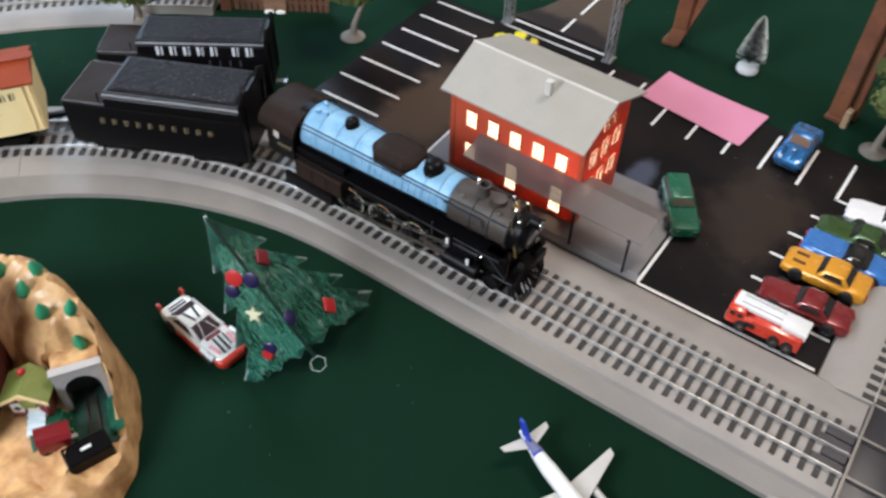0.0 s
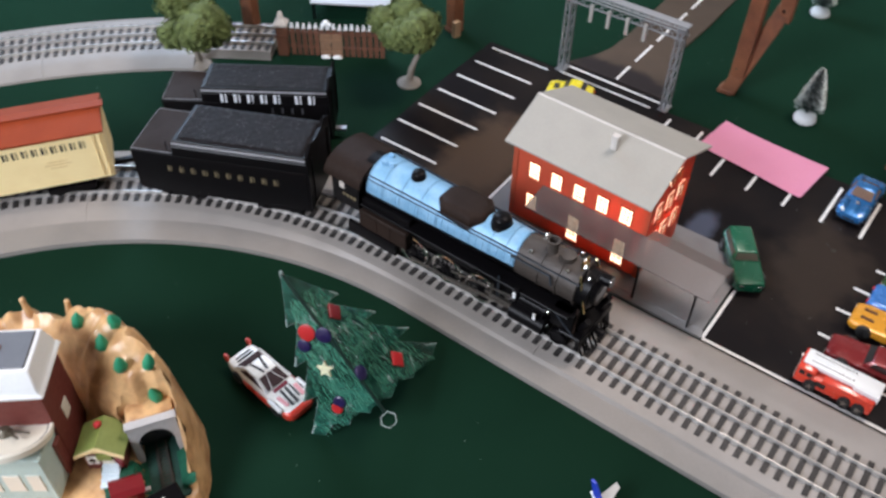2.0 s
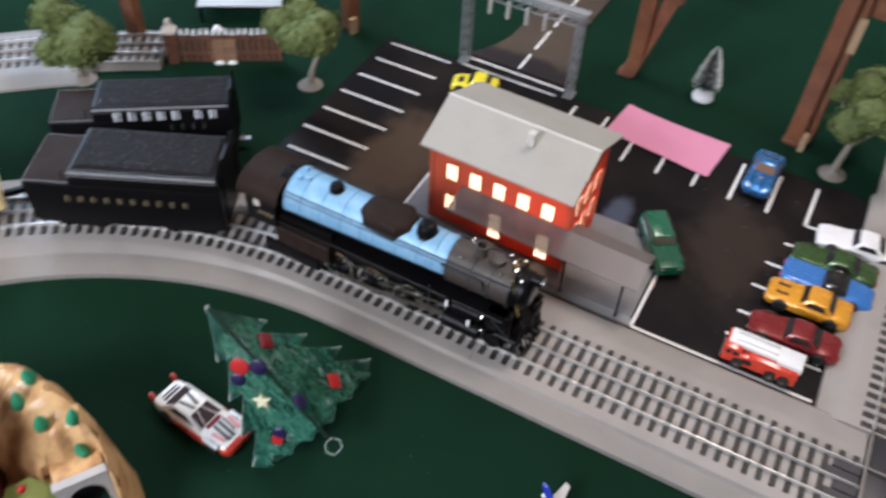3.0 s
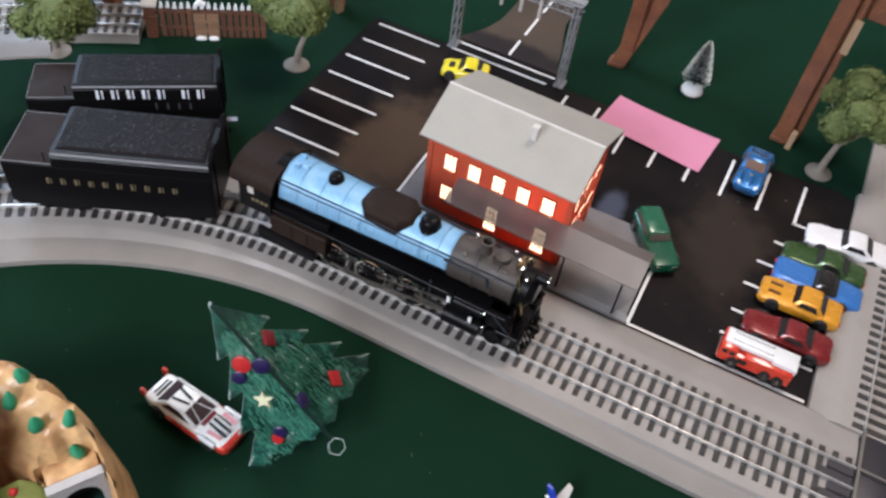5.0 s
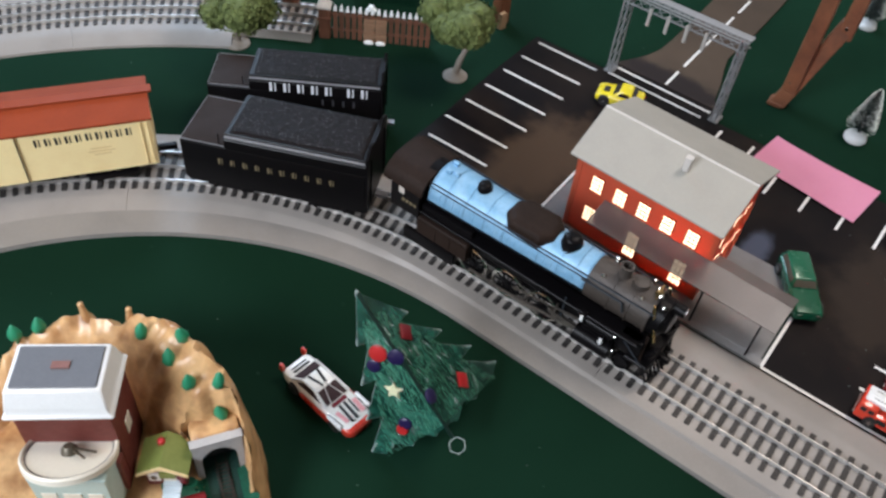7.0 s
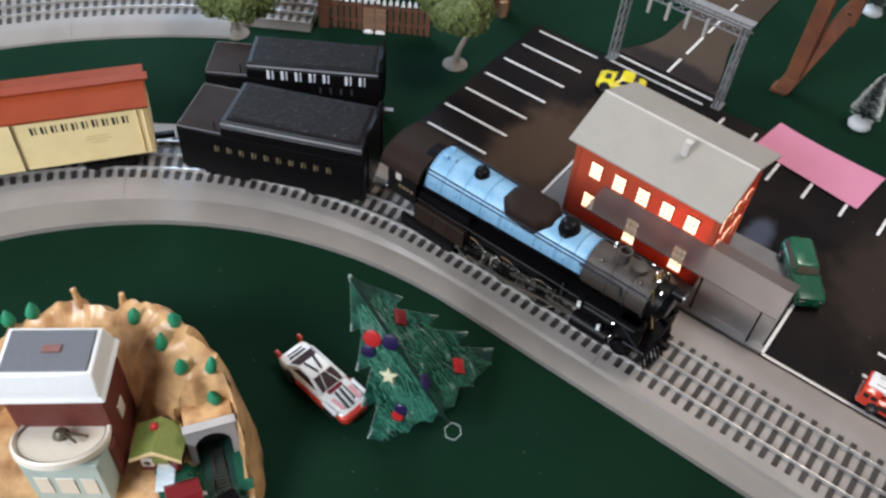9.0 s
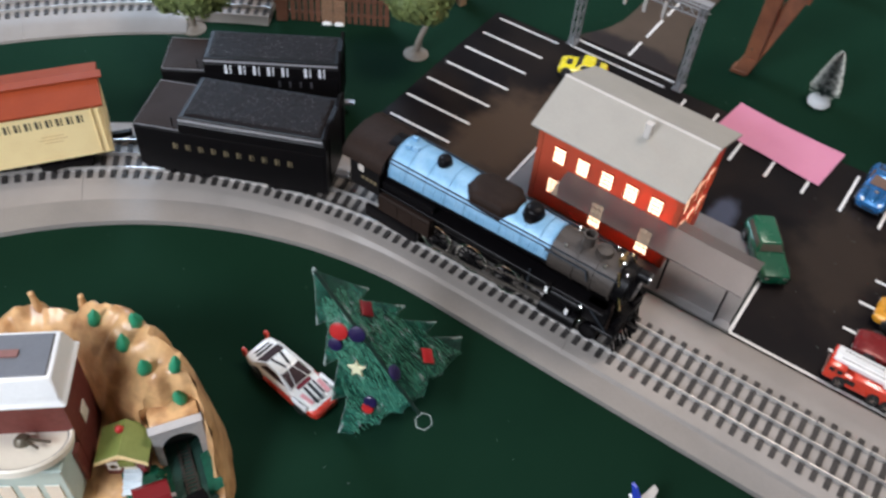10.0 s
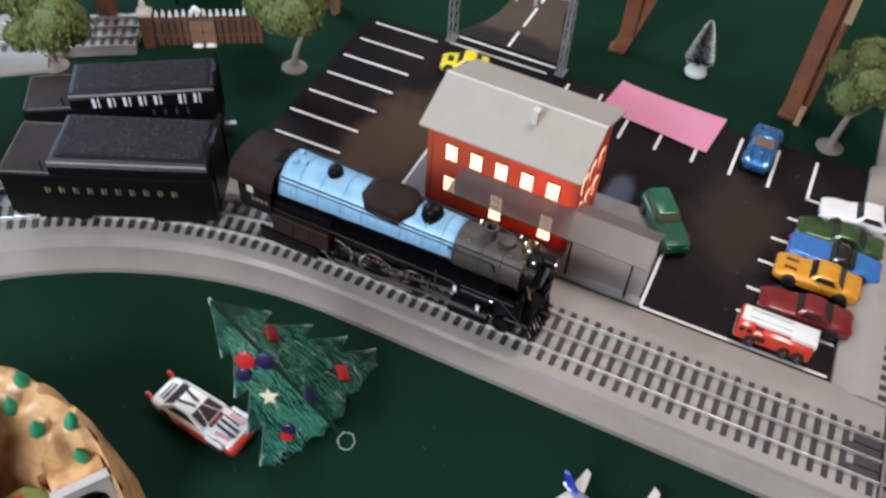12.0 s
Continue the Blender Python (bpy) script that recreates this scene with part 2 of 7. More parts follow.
# pale fibres caught in the cloth
LINT = material("pale_lint", (0.13, 0.17, 0.15), 0.9, vary=0.2)
rl = random.Random(21)
verts, faces = [], []
for _ in range(170):
    x, y = rl.uniform(-0.70, 0.20), rl.uniform(-0.42, 0.60)
    a, long, wide = rl.uniform(0, 3.14), rl.uniform(0.0003, 0.0009), rl.uniform(0.00012, 0.00030)
    u, v = Vector((math.cos(a), math.sin(a), 0)) * long, Vector((-math.sin(a), math.cos(a), 0)) * wide
    p, i = Vector((x, y, 0.0002)), len(verts)
    verts += [p - u - v, p + u - v, p + u + v, p - u + v, p + Vector((0, 0, 0.0003))]
    faces += [(i, i + 1, i + 4), (i + 1, i + 2, i + 4), (i + 2, i + 3, i + 4), (i + 3, i, i + 4)]
data = bpy.data.meshes.new("lint")
data.from_pydata(verts, [], faces)
data.materials.append(LINT)
tagged(new("lint", data), "pale specks of lint on the green felt", "lint", kind="stuff")

# white crumbs on the asphalt
verts, faces = [], []
for _ in range(26):
    x, y = rl.uniform(0.0, 0.12), rl.uniform(0.01, 0.22)
    r, a = rl.uniform(0.0003, 0.0008), rl.uniform(0, 3.14)
    i = len(verts)
    verts += [Vector((x + r * math.cos(a + q), y + r * 0.6 * math.sin(a + q), 0.0013)) for q in (0, 1.6, 3.1, 4.7)] + [Vector((x, y, 0.0013 + r))]
    faces += [(i, i + 1, i + 4), (i + 1, i + 2, i + 4), (i + 2, i + 3, i + 4), (i + 3, i, i + 4)]
data = bpy.data.meshes.new("crumbs")
data.from_pydata(verts, [], faces)
data.materials.append(LINT)
tagged(new("crumbs", data), "pale crumbs scattered on the black asphalt", "crumbs", kind="stuff")

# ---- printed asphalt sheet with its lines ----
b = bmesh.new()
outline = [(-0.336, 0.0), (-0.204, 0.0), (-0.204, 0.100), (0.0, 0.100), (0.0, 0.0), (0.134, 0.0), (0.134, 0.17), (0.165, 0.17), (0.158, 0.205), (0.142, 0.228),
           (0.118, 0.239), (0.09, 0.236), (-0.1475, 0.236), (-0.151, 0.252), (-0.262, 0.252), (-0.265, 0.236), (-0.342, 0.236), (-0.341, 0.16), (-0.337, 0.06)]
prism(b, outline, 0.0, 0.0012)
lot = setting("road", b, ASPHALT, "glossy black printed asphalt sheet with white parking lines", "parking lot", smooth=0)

b = bmesh.new()
left = [(-0.2605, 0.2525), (-0.252, 0.266), (-0.242, 0.285), (-0.2365, 0.305), (-0.2355, 0.33), (-0.2362, 0.375), (-0.238, 0.46), (-0.245, 0.62), (-0.26, 0.9)]
right = [(-0.1505, 0.2525), (-0.158, 0.266), (-0.1647, 0.295), (-0.172, 0.318), (-0.1775, 0.34), (-0.1745, 0.405), (-0.175, 0.48), (-0.182, 0.62), (-0.197, 0.9)]
rows = [[b.verts.new((x, y, z)) for z in (0.0, 0.0016) for x, y in (p, q)] for p, q in zip(left, right)]
for r, s in zip(rows, rows[1:]):
    for i, j in ((0, 1), (1, 3), (3, 2), (2, 0)):
        b.faces.new((r[i], r[j], s[j], s[i]))
b.faces.new((rows[0][0], rows[0][2], rows[0][3], rows[0][1]))
b.faces.new((rows[-1][0], rows[-1][1], rows[-1][3], rows[-1][2]))
lane = setting("road_1", b, ROADTONE, "brown printed road with a dashed white centre line", "road", smooth=0)


def stripe(parent, x0, y0, x1, y1, width=0.0022, z=0.0012):
    """A painted line from end to end, lying on the sheet."""
    a, e = Vector((x0, y0, 0)), Vector((x1, y1, 0))
    b = bmesh.new()
    box(b, (-(e - a).length / 2, -width / 2, 0), ((e - a).length / 2, width / 2, 0.0003))
    ob = part("line", b, LINE, parent, smooth=0)
    ob.matrix_basis = Matrix.Translation((a + e) / 2 + Vector((0, 0, z))) @ Matrix.Rotation(math.atan2(y1 - y0, x1 - x0), 4, "Z")
    return ob


for k in range(7):
    y = 0.0415 + 0.0310 * k
    stripe(lot, -0.3345 + (0.0 if k else 0.005), y, -0.2675, y + 0.0003)
for k in range(8):
    x = -0.1335 + 0.0322 * k
    stripe(lot, x - 0.0005, 0.1745, x + 0.0005, 0.2275, 0.0026)
for x, y in ((0.0810, 0.1460), (0.0730, 0.1172), (0.0687, 0.0885), (0.0663, 0.0570), (0.0640, 0.0310)):
    stripe(lot, x, y, 0.1322, y)
stripe(lot, 0.0900, 0.1757, 0.1322, 0.1757)
stripe(lot, 0.0011, 0.0011, 0.1318, 0.0011, 0.0024)
stripe(lot, 0.0013, 0.0023, 0.0022, 0.1000, 0.0024)
stripe(lot, -0.2047, 0.004, -0.2062, 0.1000, 0.0022)
stripe(lot, -0.2569, 0.2335, -0.1569, 0.2322, 0.0024)
stripe(lot, -0.2575, 0.2470, -0.1528, 0.2448, 0.0024)
for y0, y1 in ((0.255, 0.283), (0.295, 0.333), (0.344, 0.374), (0.386, 0.416), (0.428, 0.460), (0.474, 0.506), (0.52, 0.552)):
    stripe(lane, -0.2050, y0, -0.2052, y1, 0.0026, 0.0016)


# ---- track ----
CY, RADIUS, BEND = -0.058, 0.390, -0.186   # straight line, bend, where it begins
PROFILE = [(-0.0492, 0.0), (-0.0488, 0.0024), (-0.0378, 0.0082), (-0.031, 0.0098), (0.031, 0.0098), (0.034, 0.0095), (0.0475, 0.004), (0.048, 0.0)]
MAIN = [(-0.0346, 0.0), (-0.0342, 0.0060), (-0.0325, 0.0092), (-0.0308, 0.0098)] + PROFILE[4:]
WIDE = MAIN[:-2] + [(0.0500, 0.0072), (0.0575, 0.0)]
LEDGE = [(-0.0492, 0.0), (-0.0488, 0.0040), (-0.0339, 0.0062), (-0.0339, 0.0)]
LEDGEGREY = material("grey_ledge", (0.250, 0.228, 0.208), 0.6, vary=0.10, scale=24, fine=700, bump=0.12, second=(0.205, 0.188, 0.172), amount=0.6)
tie_mesh = None


def bent(centre, radius, angle, off, z):
    """A point beside a curved track: angle in degrees from straight ahead, off from its middle line (out: plus)."""
    a = radians(angle)
    return Vector((centre[0] - (radius + off) * math.sin(a), centre[1] + (radius + off) * math.cos(a), z))


def eased(angle, off, z):
    """A point on the inner bend, whose rails ease outwards over a wide inner shoulder."""
    out = min(0.024, 0.00042 * max(0.0, angle - 4))
    share = 1.0 if off > -0.0330 else 0.36 if off > -0.0400 else 0.0
    return bent((BEND, CY - RADIUS), RADIUS, angle, off + out * share, z)


def track_section(name_label, place, length, profile=PROFILE, ledge=False):
    """One section of roadbed with three rails and its ties. place(s, off, z): a point s metres along."""
    global tie_mesh
    t = thing("track_section", name_label, "model track", "sections of three-rail track")
    steps = max(2, int(length / 0.012))
    b = bmesh.new()
    loft(b, [[place(0.00015 + (length - 0.0003) * i / steps, o, z) for o, z in profile] for i in range(steps + 1)])
    part("roadbed", b, BED, t, smooth=20)
    if ledge:
        b = bmesh.new()
        loft(b, [[place(length * i / steps, o, z) for o, z in LEDGE] for i in range(steps + 1)])
        part("ledge", b, LEDGEGREY, t, "low grey ledge along the roadbed", smooth=20)
    for off, mat in ((-0.01588, RAIL), (0.0, DARKRAIL), (0.01588, RAIL)):
        b = bmesh.new()
        sec = [(-0.00045, 0.0098), (-0.00025, 0.0108), (-0.00042, 0.0126), (-0.00028, 0.0136), (0.00028, 0.0136), (0.00042, 0.0126), (0.00025, 0.0108), (0.00045, 0.0098)]
        loft(b, [[place(length * i / steps, off + o, z) for o, z in sec] for i in range(steps + 1)])
        part("rail", b, mat, t, "bright tinplate rail" if mat == RAIL else "dull tinplate centre rail", smooth=30)
    if tie_mesh is None:
        b = bmesh.new()
        box(b, (-0.0019, -0.0246, 0.0), (0.0019, 0.0236, 0.0011))
        tie_mesh = mesh_of("tie", b, TIE, 0)
    count = max(1, round(length / 0.00876))
    for i in range(count):
        s = (i + 0.5) * length / count
        p, q = place(s, 0, 0.0096), place(s, 0.01, 0.0096)
        d = q - p
        piece("tie", tie_mesh, t, Matrix.Translation(p) @ Matrix.Rotation(math.atan2(d.y, d.x) - math.pi / 2, 4, "Z"))
    return t


for x0, x1, what in ((-0.085, 0.1690, "straight grey plastic track section before the station"), (BEND, -0.085, "short grey track section under the locomotive")):
    track_section(what, lambda s, o, z, x0=x0: Vector((x0 + s, CY + o, z)), x1 - x0, WIDE, True)
for k, what in ((0, "curved grey track section under the tender"), (1, "curved grey track section under the boxcar"), (2, "curved grey track section beyond the boxcar")):
    track_section(what, lambda s, o, z, k=k: eased(45 * k + math.degrees(s / RADIUS), o, z), RADIUS * math.pi / 4, MAIN, True)
# a line that crosses beyond the car park
track_section("straight grey track section crossing beside the car park", lambda s, o, z: Vector((0.186 - o, -0.011 + s, z)), 0.254, [(a * 1.075, c) if a > 0.04 else (a, c) for a, c in PROFILE])
track_section("straight grey track section running past the car park", lambda s, o, z: Vector((0.186 - o, 0.243 + s, z)), 0.254)
track_section("straight grey track section on the near side of the crossing", lambda s, o, z: Vector((0.186 - o, -0.359 + s, z)), 0.254)
CROSSRAIL = material("dull_crossing_rail", (0.20, 0.19, 0.18), 0.35, 0.7, vary=0.2)
PURPLE = material("dark_crossing_plastic", (0.022, 0.020, 0.026), 0.4, vary=0.15, scale=120)
crossing = thing("track_crossing", "dark plastic track crossing with bright rails", "model track")
b = bmesh.new()
box(b, (0.1696, -0.1040, 0.0), (0.2024, -0.0120, 0.0112))
soften(b, 0.0012)
part("plate", b, PURPLE, crossing)
for y0, y1, x0 in ((-0.0735, -0.0662, 0.1490), (-0.0655, -0.0590, 0.1535), (-0.0570, -0.0500, 0.1475), (-0.0492, -0.0428, 0.1515)):
    b = bmesh.new()
    box(b, (x0, y0, 0.0097), (0.1688, y1, 0.0116))
    soften(b, 0.0005, 1)
    part("contact_strip", b, PURPLE, crossing, "dark strip between the rail ends")
for y in (-0.0739, -0.0421):
    b = bmesh.new()
    box(b, (0.1698, y - 0.0009, 0.0110), (0.2022, y + 0.0009, 0.0136))
    part("rail", b, CROSSRAIL, crossing)
for x in (0.1702, 0.2018):
    b = bmesh.new()
    box(b, (x - 0.0009, -0.1045, 0.0110), (x + 0.0009, -0.0115, 0.0137))
    part("rail", b, CROSSRAIL, crossing)


# ---- station ----
base = thing("platform", "grey plastic station platform beside the black asphalt", "platform")
b = bmesh.new()
box(b, (-0.2030, 0.0068, 0.0), (-0.0012, 0.0985, 0.0030))
soften(b, 0.0004, 1)
part("slab", b, PLATE, base, smooth=0)
b = bmesh.new()
loft(b, [[(x, 0.0005, 0.0), (x, 0.0066, 0.0), (x, 0.0066, 0.0028), (x, 0.0012, 0.0016)] for x in (-0.2035, 0.0)])
part("edge_ramp", b, PLATE, base, "sloping front edge", smooth=0)

W, D, WALLH, RIDGEH = 0.1176, 0.062, 0.0835, 0.0985
HOUSE = Matrix.Translation((-0.1818, 0.0283, 0.0030)) @ Matrix.Rotation(radians(-2.1), 4, "Z")
station = thing("station_house", "red plastic two-storey station with lit windows and grey gable roof", "model building", at=HOUSE)
FRONT_WINDOWS = [(0.0190 + 0.0201 * i, 0.0525, 0.0096, 0.0152) for i in range(5)]
FRONT_DOORS = [(0.0190, 0.0215, 0.0096, 0.0150), (0.0585, 0.0160, 0.0098, 0.0250), (0.0990, 0.0160, 0.0098, 0.0250)]
SIDE_WINDOWS = [(y, z, 0.0086, 0.0150) for z in (0.0300, 0.0575) for y in (0.0135, 0.0305, 0.0475)] + [(0.0265, 0.0800, 0.0055, 0.0085), (0.0355, 0.0800, 0.0055, 0.0085)]


def wall_with_holes(outline_top, width, holes, thick):
    """A wall in the xz plane, cut round its openings in bands. outline_top(x): its height there."""
    b = bmesh.new()
    xs = sorted({0.0, width, *[x for h in holes for x in (h[0] - h[2] / 2, h[0] + h[2] / 2)], width / 2})
    for x0, x1 in zip(xs, xs[1:]):
        if x1 - x0 < 1e-6:
            continue
        mid = (x0 + x1) / 2
        cuts = sorted((h[1] - h[3] / 2, h[1] + h[3] / 2) for h in holes if abs(mid - h[0]) < h[2] / 2)
        z = 0.0
        for lo, hi in cuts:
            box(b, (x0, 0, z), (x1, thick, lo))
            z = hi
        v = box(b, (x0, 0, z), (x1, thick, z + 0.001))
        for p in v[4:]:
            p.co.z = outline_top(p.co.x)
    bmesh.ops.remove_doubles(b, verts=b.verts, dist=1e-6)
    return b


def window_part(parent, m, w, h, bars=2):
    """A lit pane in a moulded frame with bars; the face looks to -y."""
    win = new("window", None)
    b = bmesh.new()
    for lo, hi in (((-w / 2 - 0.0007, -h / 2 - 0.0008), (w / 2 + 0.0007, -h / 2)), ((-w / 2 - 0.0007, h / 2), (w / 2 + 0.0007, h / 2 + 0.0008)),
                   ((-w / 2 - 0.0007, -h / 2), (-w / 2, h / 2)), ((w / 2, -h / 2), (w / 2 + 0.0007, h / 2))):
        box(b, (lo[0], -0.0008, lo[1]), (hi[0], 0.0004, hi[1]))
    bpy.data.objects.remove(win)
    win = part("window", b, RED, parent, smooth=0)
    win.matrix_basis = m
    b = bmesh.new()
    box(b, (-w / 2 + 0.0001, 0.0007, -h / 2 + 0.0001), (w / 2 - 0.0001, 0.0012, h / 2 - 0.0001))
    part("pane", b, GLOW, win, "warm glowing pane", smooth=0)
    b = bmesh.new()
    for i in range(1, bars + 1):
        x = -w / 2 + w * i / (bars + 1)
        box(b, (x - 0.00028, 0.0001, -h / 2), (x + 0.00028, 0.0006, h / 2))
    for i in range(1, 4):
        z = -h / 2 + h * i / 4
        box(b, (-w / 2, 0.00005, z - 0.00024), (w / 2, 0.00055, z + 0.00024))
    part("glazing_bar", b, WFRAME, win, smooth=0)
    return win


gable = lambda x: WALLH + (RIDGEH - WALLH) * (1 - abs(x - D / 2) / (D / 2)) - 0.0012
T = 0.0016
part("wall", wall_with_holes(lambda x: WALLH - 0.0012, W, FRONT_WINDOWS + FRONT_DOORS, T), RED, station, smooth=0)
back = part("wall", wall_with_holes(lambda x: WALLH - 0.0012, W, [], T), RED, station, smooth=0)
back.matrix_basis = pose(W, D, 0, 0, 0, 180)
side = part("wall", wall_with_holes(gable, D - 2 * T, [(x - T, z, w, h) for x, z, w, h in SIDE_WINDOWS], T), RED, station, smooth=0)
side.matrix_basis = pose(W, T, 0, 0, 0, 90)
side = part("wall", wall_with_holes(gable, D - 2 * T, [], T), RED, station, smooth=0)
side.matrix_basis = pose(0, D - T, 0, 0, 0, -90)
for x, z, w, h in FRONT_WINDOWS + FRONT_DOORS:
    window_part(station, pose(x, 0, z), w, h)
for y, z, w, h in SIDE_WINDOWS:
    window_part(station, pose(W + 0.0010, y, z, 0, 0, 90), w, h, 1 if w < 0.006 else 2)
# corner boards, eave board
for x0, x1, y0, y1 in ((-0.0006, 0.0035, -0.0007, 0.0), (W - 0.0035, W + 0.0006, -0.0007, 0.0), (W, W + 0.0006, 0.0, 0.0032)):
    b = bmesh.new()
    box(b, (x0, y0, 0), (x1, y1, WALLH - 0.003))
    part("corner_board", b, RED, station, smooth=0)
# roof: two slabs and a pale ridge
EX, EY = 0.0035, 0.0108
slope = (RIDGEH - WALLH) / (D / 2)
for sgn in (-1, 1):
    b = bmesh.new()
    reach = D / 2 + (EY if sgn < 0 else EY + 0.010)
    y_e, z_e = D / 2 + sgn * reach, RIDGEH - slope * reach * (1 if sgn < 0 else 0.80)
    loft(b, [[(x, D / 2, RIDGEH), (x, y_e, z_e), (x, y_e, z_e - 0.0016), (x, D / 2, RIDGEH - 0.0018)] for x in (-EX, W + EX)])
    soften(b, 0.0003, 1)
    part("roof", b, ROOFGREY, station, smooth=0)
b = bmesh.new()
loft(b, [[(x, D / 2 - 0.0011, RIDGEH - 0.0004), (x, D / 2, RIDGEH + 0.0007), (x, D / 2 + 0.0011, RIDGEH - 0.0004)] for x in (-EX, W + EX)])
part("ridge_cap", b, RIDGE, station, smooth=0)
chimney = part("chimney", (lambda q: (box(q, (-0.0022, -0.002, -0.006), (0.0022, 0.002, 0.0055)), soften(q, 0.0003, 1))[1])(bmesh.new()), RIDGE, station, "pale plastic chimney")
chimney.matrix_basis = pose(0.0728, 0.0165, 0.0975)
b = bmesh.new()
box(b, (-0.0026, -0.0024, 0.0050), (0.0026, 0.0024, 0.0062))
part("cap", b, RIDGE, chimney)

# the smoked canopy on posts along the platform
porch = thing("platform_canopy", "smoky grey translucent platform canopy on thin dark posts", "canopy", at=HOUSE)
b = bmesh.new()
F0, Z0, ZR, YR = -0.0245, 0.0388, 0.0445, -0.0008
loft(b, [[(x, YR, ZR), (x, F0, Z0), (x, F0, Z0 - 0.0011), (x, YR, ZR - 0.0011)] for x in (0.0285, W + 0.0635)])
part("front_slope", b, CANOPY, porch, smooth=0)
b = bmesh.new()
loft(b, [[(x, YR, ZR), (x, YR, ZR - 0.0011), (x, 0.0150, Z0 - 0.0006), (x, 0.0150, Z0 + 0.0005)] for x in (W + 0.0010, W + 0.0635)])
part("back_slope", b, CANOPY, porch, smooth=0)
for x in (W + 0.0080, W + 0.0530):
    b = bmesh.new()
    box(b, (x - 0.0007, -0.0200, 0.0), (x + 0.0007, -0.0186, 0.0390))
    part("post", b, BLACK, porch, smooth=0)
    b = bmesh.new()
    box(b, (x - 0.0005, -0.0240, 0.0350), (x + 0.0005, 0.0110, 0.0362))
    part("bracket", b, BLACK, porch, smooth=0)

# the bulb inside the house
bulb = bpy.data.lights.new("house_bulb", "POINT")
bulb.energy, bulb.color, bulb.shadow_soft_size = 0.5, (1.0, 0.78, 0.52), 0.004
new("house_bulb", bulb).matrix_world = HOUSE @ Matrix.Translation((0.094, 0.030, 0.046))


# ---- locomotive ----
RT = 0.0137   # top of the rails
RODSTEEL = material("dull_rod_steel", (0.22, 0.20, 0.18), 0.32, 0.9, vary=0.3, scale=300)
DARKPIPE = material("dark_pipe", (0.05, 0.06, 0.075), 0.4, 0.5, vary=0.2)
loco = thing("steam_locomotive", "model steam locomotive with light blue boiler and black running gear", "model train", at=pose(-0.2938, -0.0540, RT, 0, 0, -1.0))
BZ, BR, BF = 0.0490, 0.0194, 0.0157   # boiler axis, its radius at the cab and at the smokebox


def girth(x):
    """The boiler's radius, which tapers towards the smokebox."""
    return BR + (BF - BR) * min(1.0, max(0.0, (x - 0.046) / 0.1345))


def arc_shell(x0, x1, r, a0, a1, thick, seg=28, cz=BZ, r1=None):
    """A curved plate round the boiler's axis, between two angles from the top."""
    b = bmesh.new()
    rings = []
    for x, rx in ((x0, r), (x1, r if r1 is None else r1)):
        pts = [(x, rr * math.sin(radians(a)), cz + rr * math.cos(radians(a))) for rr, order in ((rx, range(seg + 1)), (rx - thick, range(seg, -1, -1))) for a in (a0 + (a1 - a0) * i / seg for i in order)]
        rings.append(pts)
    loft(b, rings)
    return b


def barrel(x0, x1, r0, r1=None, seg=36, cz=BZ):
    b = bmesh.new()
    rod(b, (x0, 0, cz), (x1, 0, cz), r0, seg, r1)
    return b


part("boiler_core", barrel(0.040, 0.232, BR - 0.0012, BF - 0.0018), BLACK, loco)
part("boiler_jacket", arc_shell(0.049, 0.1770, BR, -94, 94, 0.0011, r1=BF), BLUE, loco, "light blue metallic boiler jacket")
BANDBLUE = material("blue_band", (0.15, 0.31, 0.48), 0.42, 0.2, vary=0.15, scale=200, bump=0.15)
for x in (0.0500, 0.0630, 0.0790, 0.0960, 0.1120, 0.1400, 0.1560, 0.1680, 0.1762):
    part("boiler_band", arc_shell(x - 0.0005, x + 0.0005, girth(x) + 0.0003, -94, 94, 0.0012), BANDBLUE, loco)
# ribbed lagging panels under the handrail
for k in range(22):
    x = 0.0520 + 0.0058 * k
    for a0, a1 in ((58, 92), (-92, -58)):
        part("lagging_rib", arc_shell(x, x + 0.0008, girth(x) + 0.0004, a0, a1, 0.0010, 6), BLUE, loco)
part("smokebox", barrel(0.1772, 0.2240, BF - 0.0003, BF - 0.0008), SMOKEBOX, loco, "dull graphite smokebox")
part("smokebox_front", barrel(0.2240, 0.2330, BF - 0.0010, BF - 0.004), BLACK, loco)
part("smokebox_door", barrel(0.2328, 0.2360, 0.0110, 0.0090), BLACK, loco)
for x in (0.195, 0.209, 0.2230):
    part("smokebox_band", arc_shell(x - 0.0006, x + 0.0006, BF + 0.0003, -140, 140, 0.0010), SMOKEBOX, loco)

# the big box-shaped dome with cut corners that saddles the boiler
b = bmesh.new()
rings = []
for inset, z in ((0.0, BZ + 0.0080), (0.0, BZ + 0.0154), (0.0016, BZ + 0.0184), (0.0052, BZ + 0.0202)):
    hx, hy, cut = 0.0200 - inset, 0.0146 - inset, 0.0078 - inset * 0.5
    rings.append([(0.1260 + x, y, z) for x, y in ((hx, hy - cut), (hx - cut, hy), (cut - hx, hy), (-hx, hy - cut), (-hx, cut - hy), (cut - hx, -hy), (hx - cut, -hy), (hx, cut - hy))])
loft(b, rings)
soften(b, 0.0008, 2)
part("sand_dome", b, DECK, loco, "large dark brown saddle dome")
